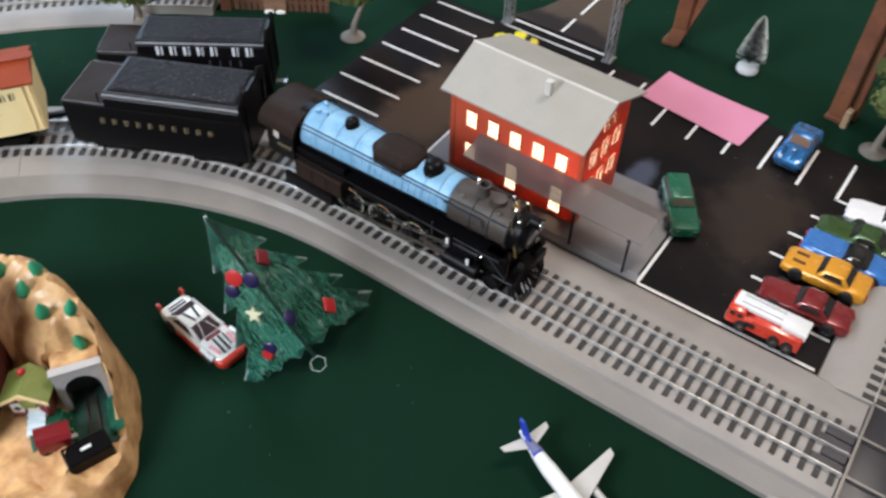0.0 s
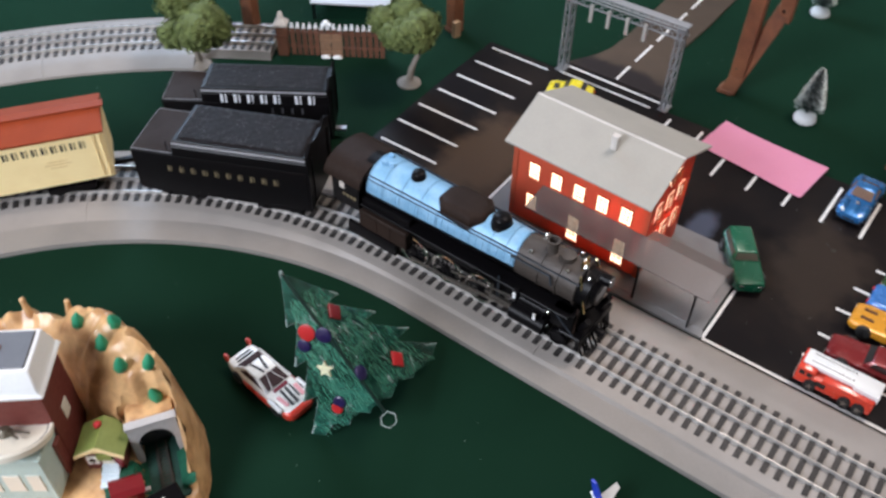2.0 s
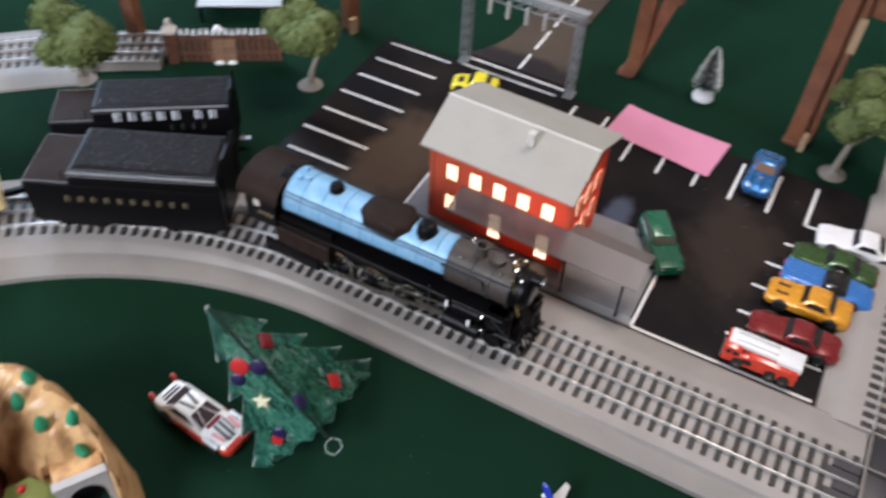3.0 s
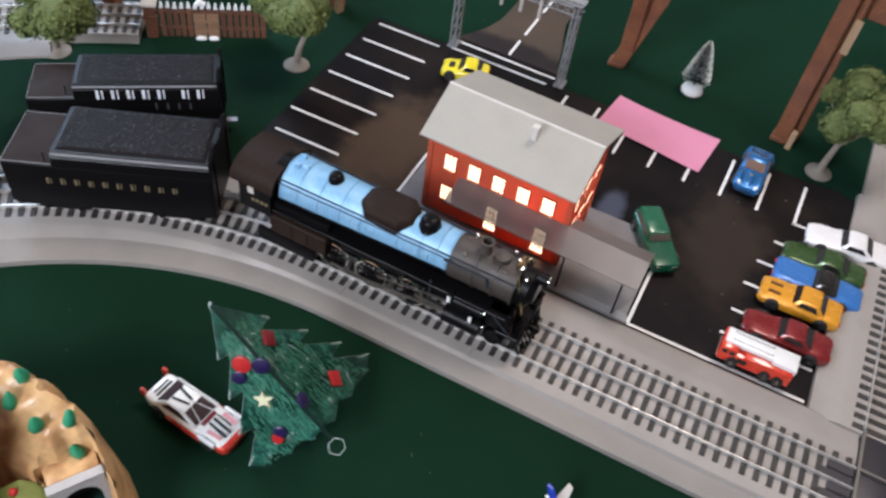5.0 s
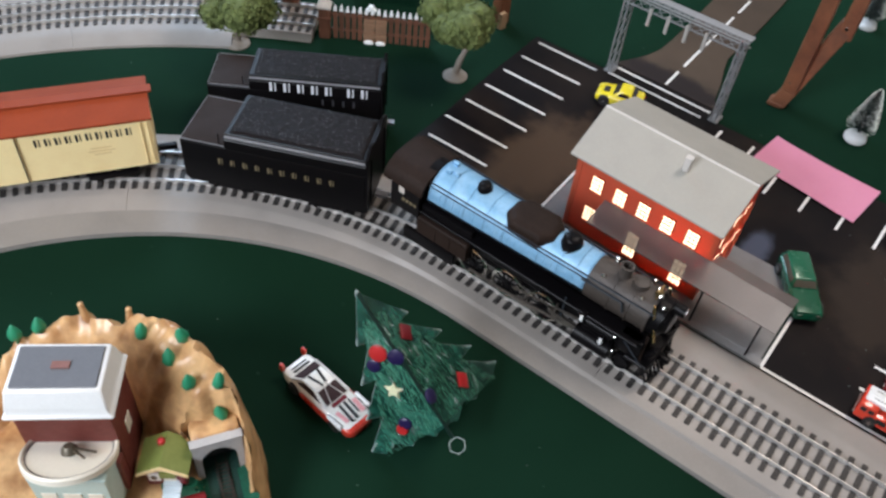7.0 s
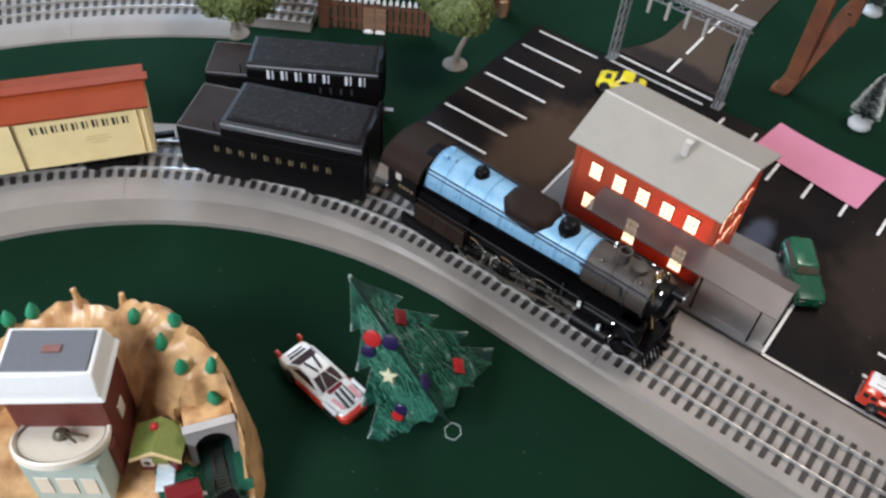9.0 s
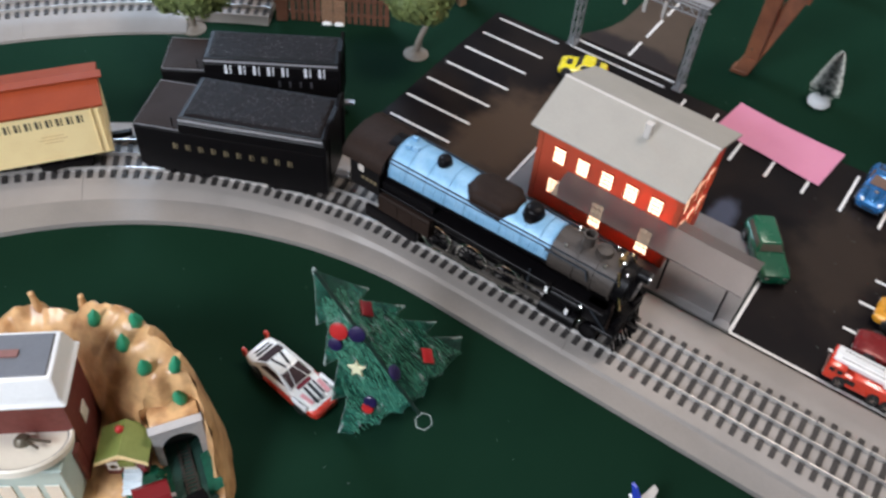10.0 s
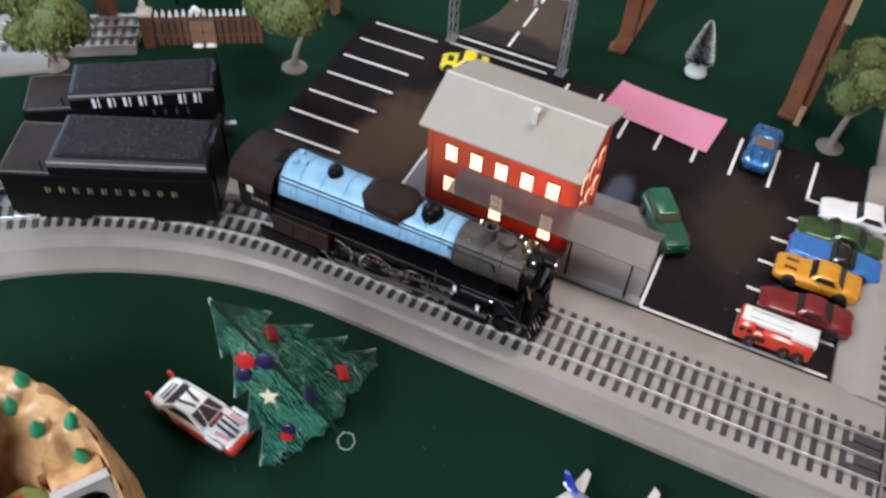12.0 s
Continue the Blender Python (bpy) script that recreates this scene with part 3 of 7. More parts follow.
for x, r, h in ((0.0830, 0.0052, 0.0056), (0.1555, 0.0070, 0.0070)):
    b = bmesh.new()
    turned(b, [(r * 1.45, -0.0035), (r * 1.15, -0.0010), (r, 0.0015), (r * 0.98, h * 0.6), (r * 0.8, h * 0.88), (r * 0.4, h)], 22, Matrix.Translation((x, 0, BZ + girth(x) - 0.0005)))
    part("steam_dome", b, BLACK, loco, smooth=60)
b = bmesh.new()
turned(b, [(0.0052, -0.003), (0.0040, 0.0), (0.0036, 0.0060), (0.0047, 0.0072), (0.0047, 0.0085), (0.0034, 0.0086), (0.0030, 0.0040)], 20, Matrix.Translation((0.1965, 0, BZ + BF)))
part("chimney_stack", b, SMOKEBOX, loco, smooth=40)
b = bmesh.new()
turned(b, [(0.0044, -0.003), (0.0058, 0.0), (0.0055, 0.0028), (0.0030, 0.0036)], 20, Matrix.Translation((0.2085, 0.0, BZ + BF)))
part("feedwater_heater", b, SMOKEBOX, loco, smooth=40)
for x, y in ((0.0550, -0.0045), (0.0610, -0.0030), (0.0540, 0.0050)):
    b = bmesh.new()
    box(b, (x - 0.0022, y - 0.0014, BZ + BR - 0.0016), (x + 0.0022, y + 0.0014, BZ + BR + 0.0022))
    soften(b, 0.0005, 1)
    part("turret", b, BLUE, loco)
bell = part("bell", (lambda q: (turned(q, [(0.0030, 0.0), (0.0026, 0.0012), (0.0018, 0.0030), (0.0006, 0.0038)], 16), q)[1])(bmesh.new()), BRASS, loco, "bright brass bell", smooth=60)
bell.matrix_basis = pose(0.2215, 0, BZ + BF + 0.0010)
b = bmesh.new()
box(b, (-0.0006, -0.0042, -0.0020), (0.0006, -0.0035, 0.0045))
box(b, (-0.0006, 0.0035, -0.0020), (0.0006, 0.0042, 0.0045))
box(b, (-0.0006, -0.0042, 0.0040), (0.0006, 0.0042, 0.0048))
part("yoke", b, BRASS, bell)
for x, y, z, r in ((0.2240, -0.0035, 0.0050, 0.0016), (0.2290, -0.0070, 0.0005, 0.0014), (0.2195, 0.0030, 0.0042, 0.0012)):
    b = bmesh.new()
    turned(b, [(r * 0.7, -0.0030), (r, 0.0), (r * 1.1, r), (r * 0.5, r * 1.8)], 12, pose(x, y, BZ + BF + z - 0.0030))
    part("fitting", b, CHROME, loco, "bright brass and steel fitting")
# number plate, valves and side pipes on the smokebox
b = bmesh.new()
box(b, (0.2352, -0.0062, BZ - 0.0040), (0.2366, 0.0062, BZ + 0.0020))
soften(b, 0.0004, 1)
part("number_plate", b, EDGE, loco, "dull silver plate on the smokebox door")
for sgn in (-1, 1):
    for x in (0.1860, 0.2140):
        b = bmesh.new()
        turned(b, [(0.0012, -0.001), (0.0010, 0.0016), (0.0014, 0.0022), (0.0006, 0.0030)], 10, pose(x, sgn * 0.0090, BZ + BF - 0.0026, -28 * sgn))
        part("valve", b, CHROME, loco, "small bright valve")
    b = bmesh.new()
    rod(b, (0.1745, sgn * 0.0158, BZ + 0.0080), (0.2050, sgn * 0.0158, BZ + 0.0080), 0.0007, 6)
    rod(b, (0.2050, sgn * 0.0158, BZ + 0.0080), (0.2075, sgn * 0.0175, BZ + 0.0020), 0.0007, 6)
    part("side_pipe", b, DARKPIPE, loco)
    # boxy ash pan and injector under the firebox
    b = bmesh.new()
    box(b, (0.0440, sgn * 0.0205 - 0.0040, 0.0150), (0.0900, sgn * 0.0205 + 0.0040, 0.0310))
    soften(b, 0.0010, 1)
    part("ash_pan", b, DECK, loco)
# headlight
b = bmesh.new()
rod(b, (0.2340, 0, BZ + 0.0135), (0.2415, 0, BZ + 0.0135), 0.0042, 18)
lamp_body = part("headlight", b, BLACK, loco)
b = bmesh.new()
rod(b, (0.2414, 0, BZ + 0.0135), (0.2420, 0, BZ + 0.0135), 0.0036, 18)
part("lens", b, CHROME, lamp_body, "bright headlight lens")
# handrails with posts along both sides, and a pipe above the running board
for sgn in (-1, 1):
    def beside(x, angle, gap):
        a = radians(angle)
        return (x, sgn * (girth(x) + gap) * math.sin(a), BZ + (girth(x) + gap) * math.cos(a))
    for angle, gap, r, x0, x1, name in ((52, 0.0014, 0.00055, 0.048, 0.1800, "handrail"), (60, 0.0010, 0.00045, 0.048, 0.1800, "pipe"), (52, 0.0014, 0.00055, 0.1800, 0.2260, "handrail")):
        b = bmesh.new()
        rod(b, beside(x0, angle, gap), beside(x1, angle, gap), r, 6)
        for k in range(8 if name == "handrail" else 0):
            x = x0 + (x1 - x0) * k / 7
            rod(b, beside(x, angle, gap), beside(x, angle, -0.001), 0.0004, 6)
        part(name, b, DARKPIPE, loco)
    # running board, firebox side, air tank
    b = bmesh.new()
    box(b, (0.044, sgn * 0.0165 - 0.0065, BZ - 0.0145), (0.226, sgn * 0.0165 + 0.0065, BZ - 0.0130))
    soften(b, 0.0004, 1)
    part("running_board", b, BLACK, loco)
    b = bmesh.new()
    box(b, (0.040, sgn * 0.0165 - 0.0040, 0.0150), (0.090, sgn * 0.0165 + 0.0040, BZ - 0.008))
    soften(b, 0.0016)
    part("firebox_side", b, BLACK, loco)
    b = bmesh.new()
    rod(b, (0.100, sgn * 0.0180, BZ - 0.0185), (0.150, sgn * 0.0180, BZ - 0.0185), 0.0036, 14)
    part("air_tank", b, BLACK, loco)
    # cylinder block
    b = bmesh.new()
    rod(b, (0.183, sgn * 0.0215, 0.0150), (0.210, sgn * 0.0215, 0.0150), 0.0066, 18)
    box(b, (0.186, sgn * 0.0175 - 0.0045, 0.0160), (0.207, sgn * 0.0175 + 0.0045, 0.0330))
    part("cylinder", b, BLACK, loco)
    b = bmesh.new()
    rod(b, (0.184, sgn * 0.0195, 0.0285), (0.209, sgn * 0.0195, 0.0285), 0.0040, 14)
    part("valve_chest", b, BLACK, loco)
    for x, zz in ((0.2102, 0.0150), (0.2094, 0.0285)):
        b = bmesh.new()
        rod(b, (x, sgn * 0.0195, zz), (x + 0.0012, sgn * 0.0195, zz), 0.0022, 12)
        part("cylinder_cap", b, CHROME, loco)
    # drivers
    for x in (0.0930, 0.1235, 0.1540):
        wheel = part("driving_wheel", (lambda q: (ring(q, 0.0120, 0.0014, pose(x, sgn * 0.0184, 0.0132, 90), 8, 28), q)[1])(bmesh.new()), CHROME, loco, "black spoked wheel with a bright rim")
        b = bmesh.new()
        rod(b, (x, sgn * 0.0172, 0.0132), (x, sgn * 0.0198, 0.0132), 0.0030, 12)
        for k in range(12):
            a = 2 * math.pi * k / 12
            rod(b, (x + 0.002 * math.cos(a), sgn * 0.0184, 0.0132 + 0.002 * math.sin(a)), (x + 0.0116 * math.cos(a), sgn * 0.0184, 0.0132 + 0.0116 * math.sin(a)), 0.0007, 5)
        box(b, (x - 0.0085, sgn * 0.0184 - 0.0008, 0.0035), (x + 0.0085, sgn * 0.0184 + 0.0008, 0.0075))
        part("spokes", b, BLACK, wheel)
    for x0, z0, x1, z1, rr, nm in ((0.0930, 0.0085, 0.1540, 0.0085, 0.0011, "side_rod"), (0.1235, 0.0085, 0.1780, 0.0150, 0.0012, "main_rod"), (0.1740, 0.0150, 0.1850, 0.0150, 0.0010, "piston_rod"),
                                   (0.1300, 0.0180, 0.1840, 0.0275, 0.0008, "valve_rod"), (0.1640, 0.0100, 0.1660, 0.0290, 0.0008, "combination_lever")):
        b = bmesh.new()
        rod(b, (x0, sgn * 0.0218, z0), (x1, sgn * 0.0222, z1), rr, 8)
        part(nm, b, RODSTEEL, loco)
    b = bmesh.new()
    box(b, (0.1600, sgn * 0.0215 - 0.0010, 0.0165), (0.1860, sgn * 0.0215 + 0.0010, 0.0190))
    part("crosshead_guide", b, RODSTEEL, loco)
    for x, rr in ((0.0585, 0.0092), (0.2180, 0.0068), (0.2010, 0.0068)):
        b = bmesh.new()
        rod(b, (x, sgn * 0.0150, rr), (x, sgn * 0.0180, rr), rr, 20)
        ring(b, rr * 0.82, 0.0009, pose(x, sgn * 0.0182, rr, 90), 6, 20)
        part("small_wheel", b, BLACK, loco)
    b = bmesh.new()
    box(b, (0.0330, sgn * 0.0236 - 0.0016, 0.0030), (0.0800, sgn * 0.0236 + 0.0016, 0.0150))
    soften(b, 0.001)
    part("trailing_frame", b, BLACK, loco)
    # steps and pipes
    b = bmesh.new()
    rod(b, (0.2150, sgn * 0.0205, 0.0330), (0.2320, sgn * 0.0205, 0.0180), 0.0006, 6)
    part("pipework", b, DARKPIPE, loco)
    b = bmesh.new()
    rod(b, (0.1700, sgn * 0.0215, 0.0390), (0.1700, sgn * 0.0215, 0.0180), 0.0007, 6)
    part("pipework", b, DARKPIPE, loco)
    # white tabs standing for cylinder highlights, boxes and hoses that crowd the front end
    for x, z in ((0.1860, 0.0345), (0.2030, 0.0245)):
        b = bmesh.new()
        box(b, (x - 0.0011, sgn * 0.0262 - 0.0004, z - 0.0026), (x + 0.0011, sgn * 0.0262 + 0.0004, z + 0.0026))
        part("marker_tab", b, WHITEP, loco, "small white tab standing for a highlight")
        b = bmesh.new()
        box(b, (x - 0.0016, min(sgn * 0.0205, sgn * 0.0258), z - 0.0034), (x + 0.0016, max(sgn * 0.0205, sgn * 0.0258), z + 0.0034))
        part("bracket", b, BLACK, loco)
    b = bmesh.new()
    box(b, (0.2110, sgn * 0.0150 - 0.0050, 0.0195), (0.2290, sgn * 0.0150 + 0.0050, 0.0360))
    soften(b, 0.0016)
    part("air_pump", b, BLACK, loco)
    b = bmesh.new()
    rod(b, (0.2310, sgn * 0.0125, 0.0190), (0.2370, sgn * 0.0140, 0.0330), 0.0024, 12)
    part("air_pump", b, BLACK, loco)
    b = bmesh.new()
    rod(b, (0.2360, sgn * 0.0110, 0.0150), (0.2400, sgn * 0.0150, 0.0060), 0.0010, 8)
    part("hose", b, BLACK, loco)
    b = bmesh.new()
    rod(b, (0.2240, sgn * 0.0100, BZ + 0.0150), (0.2330, sgn * 0.0150, 0.0390), 0.0008, 8)
    part("side_pipe", b, BRASS, loco, "thin brass pipe")
    for x, w in ((0.0560, 0.0060), (0.0700, 0.0050), (0.0840, 0.0060)):
        b = bmesh.new()
        box(b, (x - w, sgn * 0.0247 - 0.0003, 0.0165), (x + w, sgn * 0.0247 + 0.0003, 0.0295))
        part("ash_pan_panel", b, DECK, loco, "dull brown panel")
b = bmesh.new()
box(b, (0.042, -0.0095, 0.0080), (0.226, 0.0095, 0.0300))
soften(b, 0.001, 1)
part("frame", b, BLACK, loco)
# pilot: deck, beam, slatted cowcatcher, coupler
b = bmesh.new()
box(b, (0.2200, -0.0220, 0.0175), (0.2370, 0.0220, 0.0200))
soften(b, 0.0006, 1)
pilot = part("pilot", b, BLACK, loco, "black slatted pilot")
b = bmesh.new()
box(b, (0.2340, -0.0225, 0.0120), (0.2370, 0.0225, 0.0190))
part("beam", b, BLACK, pilot)
for k in range(11):
    y = -0.0200 + 0.0040 * k
    b = bmesh.new()
    rod(b, (0.2355, y, 0.0150), (0.2430 - abs(y) * 0.22, y * 0.9, 0.0022), 0.0009, 6)
    part("slat", b, BLACK, pilot)
b = bmesh.new()
box(b, (0.2365, -0.0020, 0.0100), (0.2450, 0.0020, 0.0145))
soften(b, 0.0008)
part("coupler", b, BLACK, pilot)
for y in (-0.0190, 0.0190):
    b = bmesh.new()
    rod(b, (0.2300, y, 0.0195), (0.2285, y * 0.75, 0.0400), 0.0007, 6)
    part("pilot_brace", b, DECK, loco)
# cab
b = bmesh.new()
roofline = [(-0.0250, 0.0510), (-0.0242, 0.0560), (-0.0200, 0.0612), (-0.0120, 0.0647), (0.0, 0.0662), (0.0120, 0.0647), (0.0200, 0.0612), (0.0242, 0.0560), (0.0250, 0.0510),
            (0.0235, 0.0510), (0.0190, 0.0595), (0.0, 0.0648), (-0.0190, 0.0595), (-0.0235, 0.0510)]
loft(b, [[(x, y, z) for y, z in roofline] for x in (0.0120, 0.0470)])
part("cab_roof", b, DECK, loco, "dark brown cab roof")
CABGLASS = material("cab_glass", (0.55, 0.5, 0.45), 0.1, vary=0.1, bump=0)
for sgn in (-1, 1):
    b = bmesh.new()
    y0, y1 = sorted((sgn * 0.0242, sgn * 0.0228))
    box(b, (0.0190, y0, 0.0290), (0.0450, y1, 0.0440))
    box(b, (0.0190, y0, 0.0440), (0.0262, y1, 0.0545))
    box(b, (0.0312, y0, 0.0440), (0.0450, y1, 0.0545))
    box(b, (0.0262, y0, 0.0512), (0.0312, y1, 0.0545))
    side = part("cab_side", b, BLACK, loco, smooth=0)
    b = bmesh.new()
    for k in range(4):
        box(b, (0.0295 + 0.0036 * k, sgn * 0.0244 - 0.0001, 0.0380), (0.0318 + 0.0036 * k, sgn * 0.0244 + 0.0001, 0.0408))
    part("number_bars", b, GOLD, side, smooth=0)
    b = bmesh.new()
    box(b, (0.0262, sgn * 0.0238 - 0.0004, 0.0440), (0.0312, sgn * 0.0238 + 0.0004, 0.0512))
    part("cab_window", b, CABGLASS if sgn < 0 else BLACK, side, smooth=0)
b = bmesh.new()
box(b, (0.0425, -0.0226, 0.0290), (0.0449, 0.0226, 0.0530))
part("cab_front", b, BLACK, loco, smooth=0)
b = bmesh.new()
box(b, (0.0180, -0.0226, 0.0270), (0.0460, 0.0226, 0.0295))
part("cab_floor", b, BLACK, loco, smooth=0)

# ---- tenders ----
GLINT = material("coal_glint_fleck", (0.17, 0.155, 0.16), 0.28, 0.3, vary=0.3, bump=0)
EDGEDIM = material("dim_grey_ink", (0.07, 0.07, 0.08), 0.5, vary=0.2, scale=900)
def tender(label, at, width, signs, ink, size, low, words_z, rough_load):
    """A tender with a loaded bunker, a lower deck behind, trucks and raised lettering; x is ahead."""
    t = thing("tender", label, "model train", "tenders", at=at)
    h = width / 2
    b = bmesh.new()
    side = [(-h, 0.0140), (-h, 0.0490), (-h + 0.0012, 0.0512), (h - 0.0012, 0.0512), (h, 0.0490), (h, 0.0140)]
    loft(b, [[(x, y, z) for y, z in side] for x in (-0.0850, 0.0560)])
    soften(b, 0.0006, 1)
    part("tank", b, BLACK, t)
    b = bmesh.new()
    up = [(-h, 0.0500), (-h, 0.0580), (-h + 0.0040, 0.0622), (h - 0.0040, 0.0622), (h, 0.0580), (h, 0.0500)]
    loft(b, [[(x, y, z) for y, z in up] for x in (-0.0500, 0.0560)])
    bunker = part("bunker", b, BLACK, t, smooth=20)
    # coal: an uneven field of lumps
    b = bmesh.new()
    nx, ny = 46, 22
    grid = [[b.verts.new((-0.0470 + 0.1000 * i / nx, (-h + 0.0050) + (width - 0.0100) * j / ny,
                          0.0624 + rough_load * (0.5 + 0.5 * noise.noise(Vector((i * 0.9, j * 0.9, h * 300)))) * (1 if 0 < i < nx and 0 < j < ny else 0))) for j in range(ny + 1)] for i in range(nx + 1)]
    for i in range(nx):
        for j in range(ny):
            b.faces.new((grid[i][j], grid[i + 1][j], grid[i + 1][j + 1], grid[i][j + 1]))
    part("coal_load", b, COAL, bunker, "rough black coal load")
    # pale flecks strewn over the coal, coloured to stand for glints
    rg = random.Random(int(width * 10000))
    verts, faces = [], []
    for _ in range(int(rough_load * 170000)):
        c, r = Vector((-0.0460 + 0.0980 * rg.random(), (width - 0.0120) * (rg.random() ** 1.4 - 0.5), 0.0626 + rough_load * 0.9)), rg.uniform(0.00025, 0.00060)
        k, a = len(verts), rg.uniform(0, 6.28)
        verts += [c + Vector((r * math.cos(a + q), r * math.sin(a + q), rg.uniform(-0.0003, 0.0003))) for q in (0, 2.1, 4.2)] + [c + Vector((0, 0, 0.0004))]
        faces += [(k, k + 1, k + 3), (k + 1, k + 2, k + 3), (k + 2, k, k + 3)]
    data = bpy.data.meshes.new("coal_glint")
    data.from_pydata(verts, [], faces)
    data.materials.append(GLINT)
    ob = new("coal_glint", data)
    ob.parent = bunker
    tagged(ob, "pale grey flecks standing for glints on the coal", kind="stuff")
    for sgn in (-1, 1):
        b = bmesh.new()
        rod(b, (-0.0500, sgn * (h - 0.0020), 0.0602), (0.0555, sgn * (h - 0.0020), 0.0602), 0.0008, 8)
        # near bead bright, far one black: the highlight is in the colour
        part("edge_bead", b, EDGE if sgn < 0 else BLACK, bunker, "edge bead in bright grey for its highlight" if sgn < 0 else "")
        b = bmesh.new()
        rod(b, (-0.0840, sgn * (h - 0.0010), 0.0516), (-0.0510, sgn * (h - 0.0010), 0.0516), 0.0004, 6)
        part("deck_rail", b, EDGE, t, "thin bright deck edge")
        b = bmesh.new()
        box(b, (-0.0840, sgn * (h - 0.003) - 0.0008, 0.0105), (0.0560, sgn * (h - 0.003) + 0.0008, 0.0145))
        part("side_sill", b, BLACK, t)
        for cx in (-0.0520, 0.0280):
            truck = part("truck", (lambda q: (box(q, (cx - 0.0185, sgn * 0.0215 - 0.0015, 0.0050), (cx + 0.0185, sgn * 0.0215 + 0.0015, 0.0105)), soften(q, 0.0012), q)[2])(bmesh.new()), BLACK, t)
            for dx in (-0.0115, 0.0115):
                b = bmesh.new()
                rod(b, (cx + dx, sgn * 0.0150, 0.0074), (cx + dx, sgn * 0.0180, 0.0074), 0.0074, 20)
                rod(b, (cx + dx, sgn * 0.0225, 0.0074), (cx + dx, sgn * 0.0240, 0.0074), 0.0022, 10)
                part("wheel", b, BLACK, truck)
        word_bars("lettering", signs, size, ink, t, pose(-0.012 if signs[0] == 10 else 0.006, sgn * (h + 0.00012), words_z, 90, 0, 0 if sgn < 0 else 180), stretch=1.95 if signs[0] == 10 else 1.42)
        if signs[0] == 5:
            b = bmesh.new()
            for k in range(4):
                box(b, (0.008 + 0.0085 * k, sgn * (h + 0.0002) - 0.0001, 0.0400), (0.0095 + 0.0085 * k, sgn * (h + 0.0002) + 0.0001, 0.0460))
            part("number_bars", b, EDGEDIM, t, smooth=0)
    b = bmesh.new()
    box(b, (-0.0845, -h + 0.0015, 0.0513), (-0.0515, h - 0.0015, 0.0519))
    part("rear_deck", b, DECK, t, "dull brown rear deck")
    b = bmesh.new()
    rod(b, (-0.0843, -h + 0.002, 0.0516), (-0.0843, h - 0.002, 0.0516), 0.0004, 6)
    part("deck_rail", b, EDGE, t, "thin bright deck edge")
    b = bmesh.new()
    rod(b, (-0.0560, -h + 0.004, 0.0518), (-0.0560, -h + 0.004, 0.0600), 0.0005, 6)
    part("grab_rod", b, BLACK, t)
    for y in (-h + 0.008, h - 0.008):
        b = bmesh.new()
        rod(b, (0.0585, y, 0.0180), (0.0585, y, 0.0600), 0.0006, 6)
        part("grab_rod", b, BLACK, t)
    # front bulkhead with curved shoulders
    b = bmesh.new()
    loft(b, [[(x, y, z) for y, z in ((-h, 0.014), (-h, 0.066), (-h * 0.62, 0.0715), (-h * 0.30, 0.0680), (h * 0.30, 0.0680), (h * 0.62, 0.0715), (h, 0.066), (h, 0.014))] for x in (0.0560, 0.0580)])
    part("bulkhead", b, BLACK, t, smooth=0)
    b = bmesh.new()
    box(b, (0.0575, -0.0026, 0.0090), (0.0670, 0.0026, 0.0112))
    part("drawbar", b, EDGE, t)
    b = bmesh.new()
    box(b, (-0.0950, -0.0025, 0.0080), (-0.0840, 0.0025, 0.0125))
    soften(b, 0.0008)
    part("coupler", b, BLACK, t)
    return t


tender("black model tender with gold lettering, coupled behind the locomotive", pose(-0.3535, -0.0885, RT, 0, 0, 25.5), 0.0540, (10,), GOLD, 0.0074, 0, 0.0370, 0.0022)
tender("blue-black model tender with white lettering standing on the felt", pose(-0.4098, -0.0146, 0.0003, 0, 0, 35.0), 0.0440, (5, 2), SILVERINK, 0.0120, 0, 0.0545, 0.0010)

# ---- boxcar ----
CREAM = material("cream_yellow_side", (0.92, 0.74, 0.39), 0.45, vary=0.05, scale=60, second=(0.82, 0.61, 0.29), amount=0.4)
ORANGE = material("orange_red_roof", (0.27, 0.045, 0.013), 0.55, vary=0.1, scale=50, second=(0.22, 0.036, 0.011), amount=0.5, spec=0.25)
INK = material("black_ink", (0.02, 0.02, 0.02), 0.6, vary=0.1)
FAINTINK = material("faint_brown_ink", (0.74, 0.56, 0.29), 0.6, vary=0.1)
BL, BW = 0.240, 0.0500
boxcar = thing("boxcar", "cream yellow model boxcar with an orange-red roof", "model train", at=pose(-0.4630 - 0.120 * math.cos(radians(55.2)), -0.1400 - 0.120 * math.sin(radians(55.2)), RT, 0, 0, 55.2))
b = bmesh.new()
box(b, (-BL / 2, -BW / 2, 0.0155), (BL / 2, BW / 2, 0.0600))
soften(b, 0.0005, 1)
part("body", b, CREAM, boxcar)
b = bmesh.new()
loft(b, [[(x, y, z) for y, z in ((-BW / 2 - 0.0012, 0.0590), (-BW / 2 - 0.0012, 0.0608), (-0.003, 0.0672), (0.003, 0.0672), (BW / 2 + 0.0012, 0.0608), (BW / 2 + 0.0012, 0.0590))] for x in (-BL / 2 - 0.001, BL / 2 + 0.001)])
part("roof", b, ORANGE, boxcar, smooth=0)
b = bmesh.new()
box(b, (-BL / 2 - 0.004, -0.0042, 0.0678), (BL / 2 + 0.004, 0.0042, 0.0690))
part("roof_walk", b, ORANGE, boxcar, smooth=0)
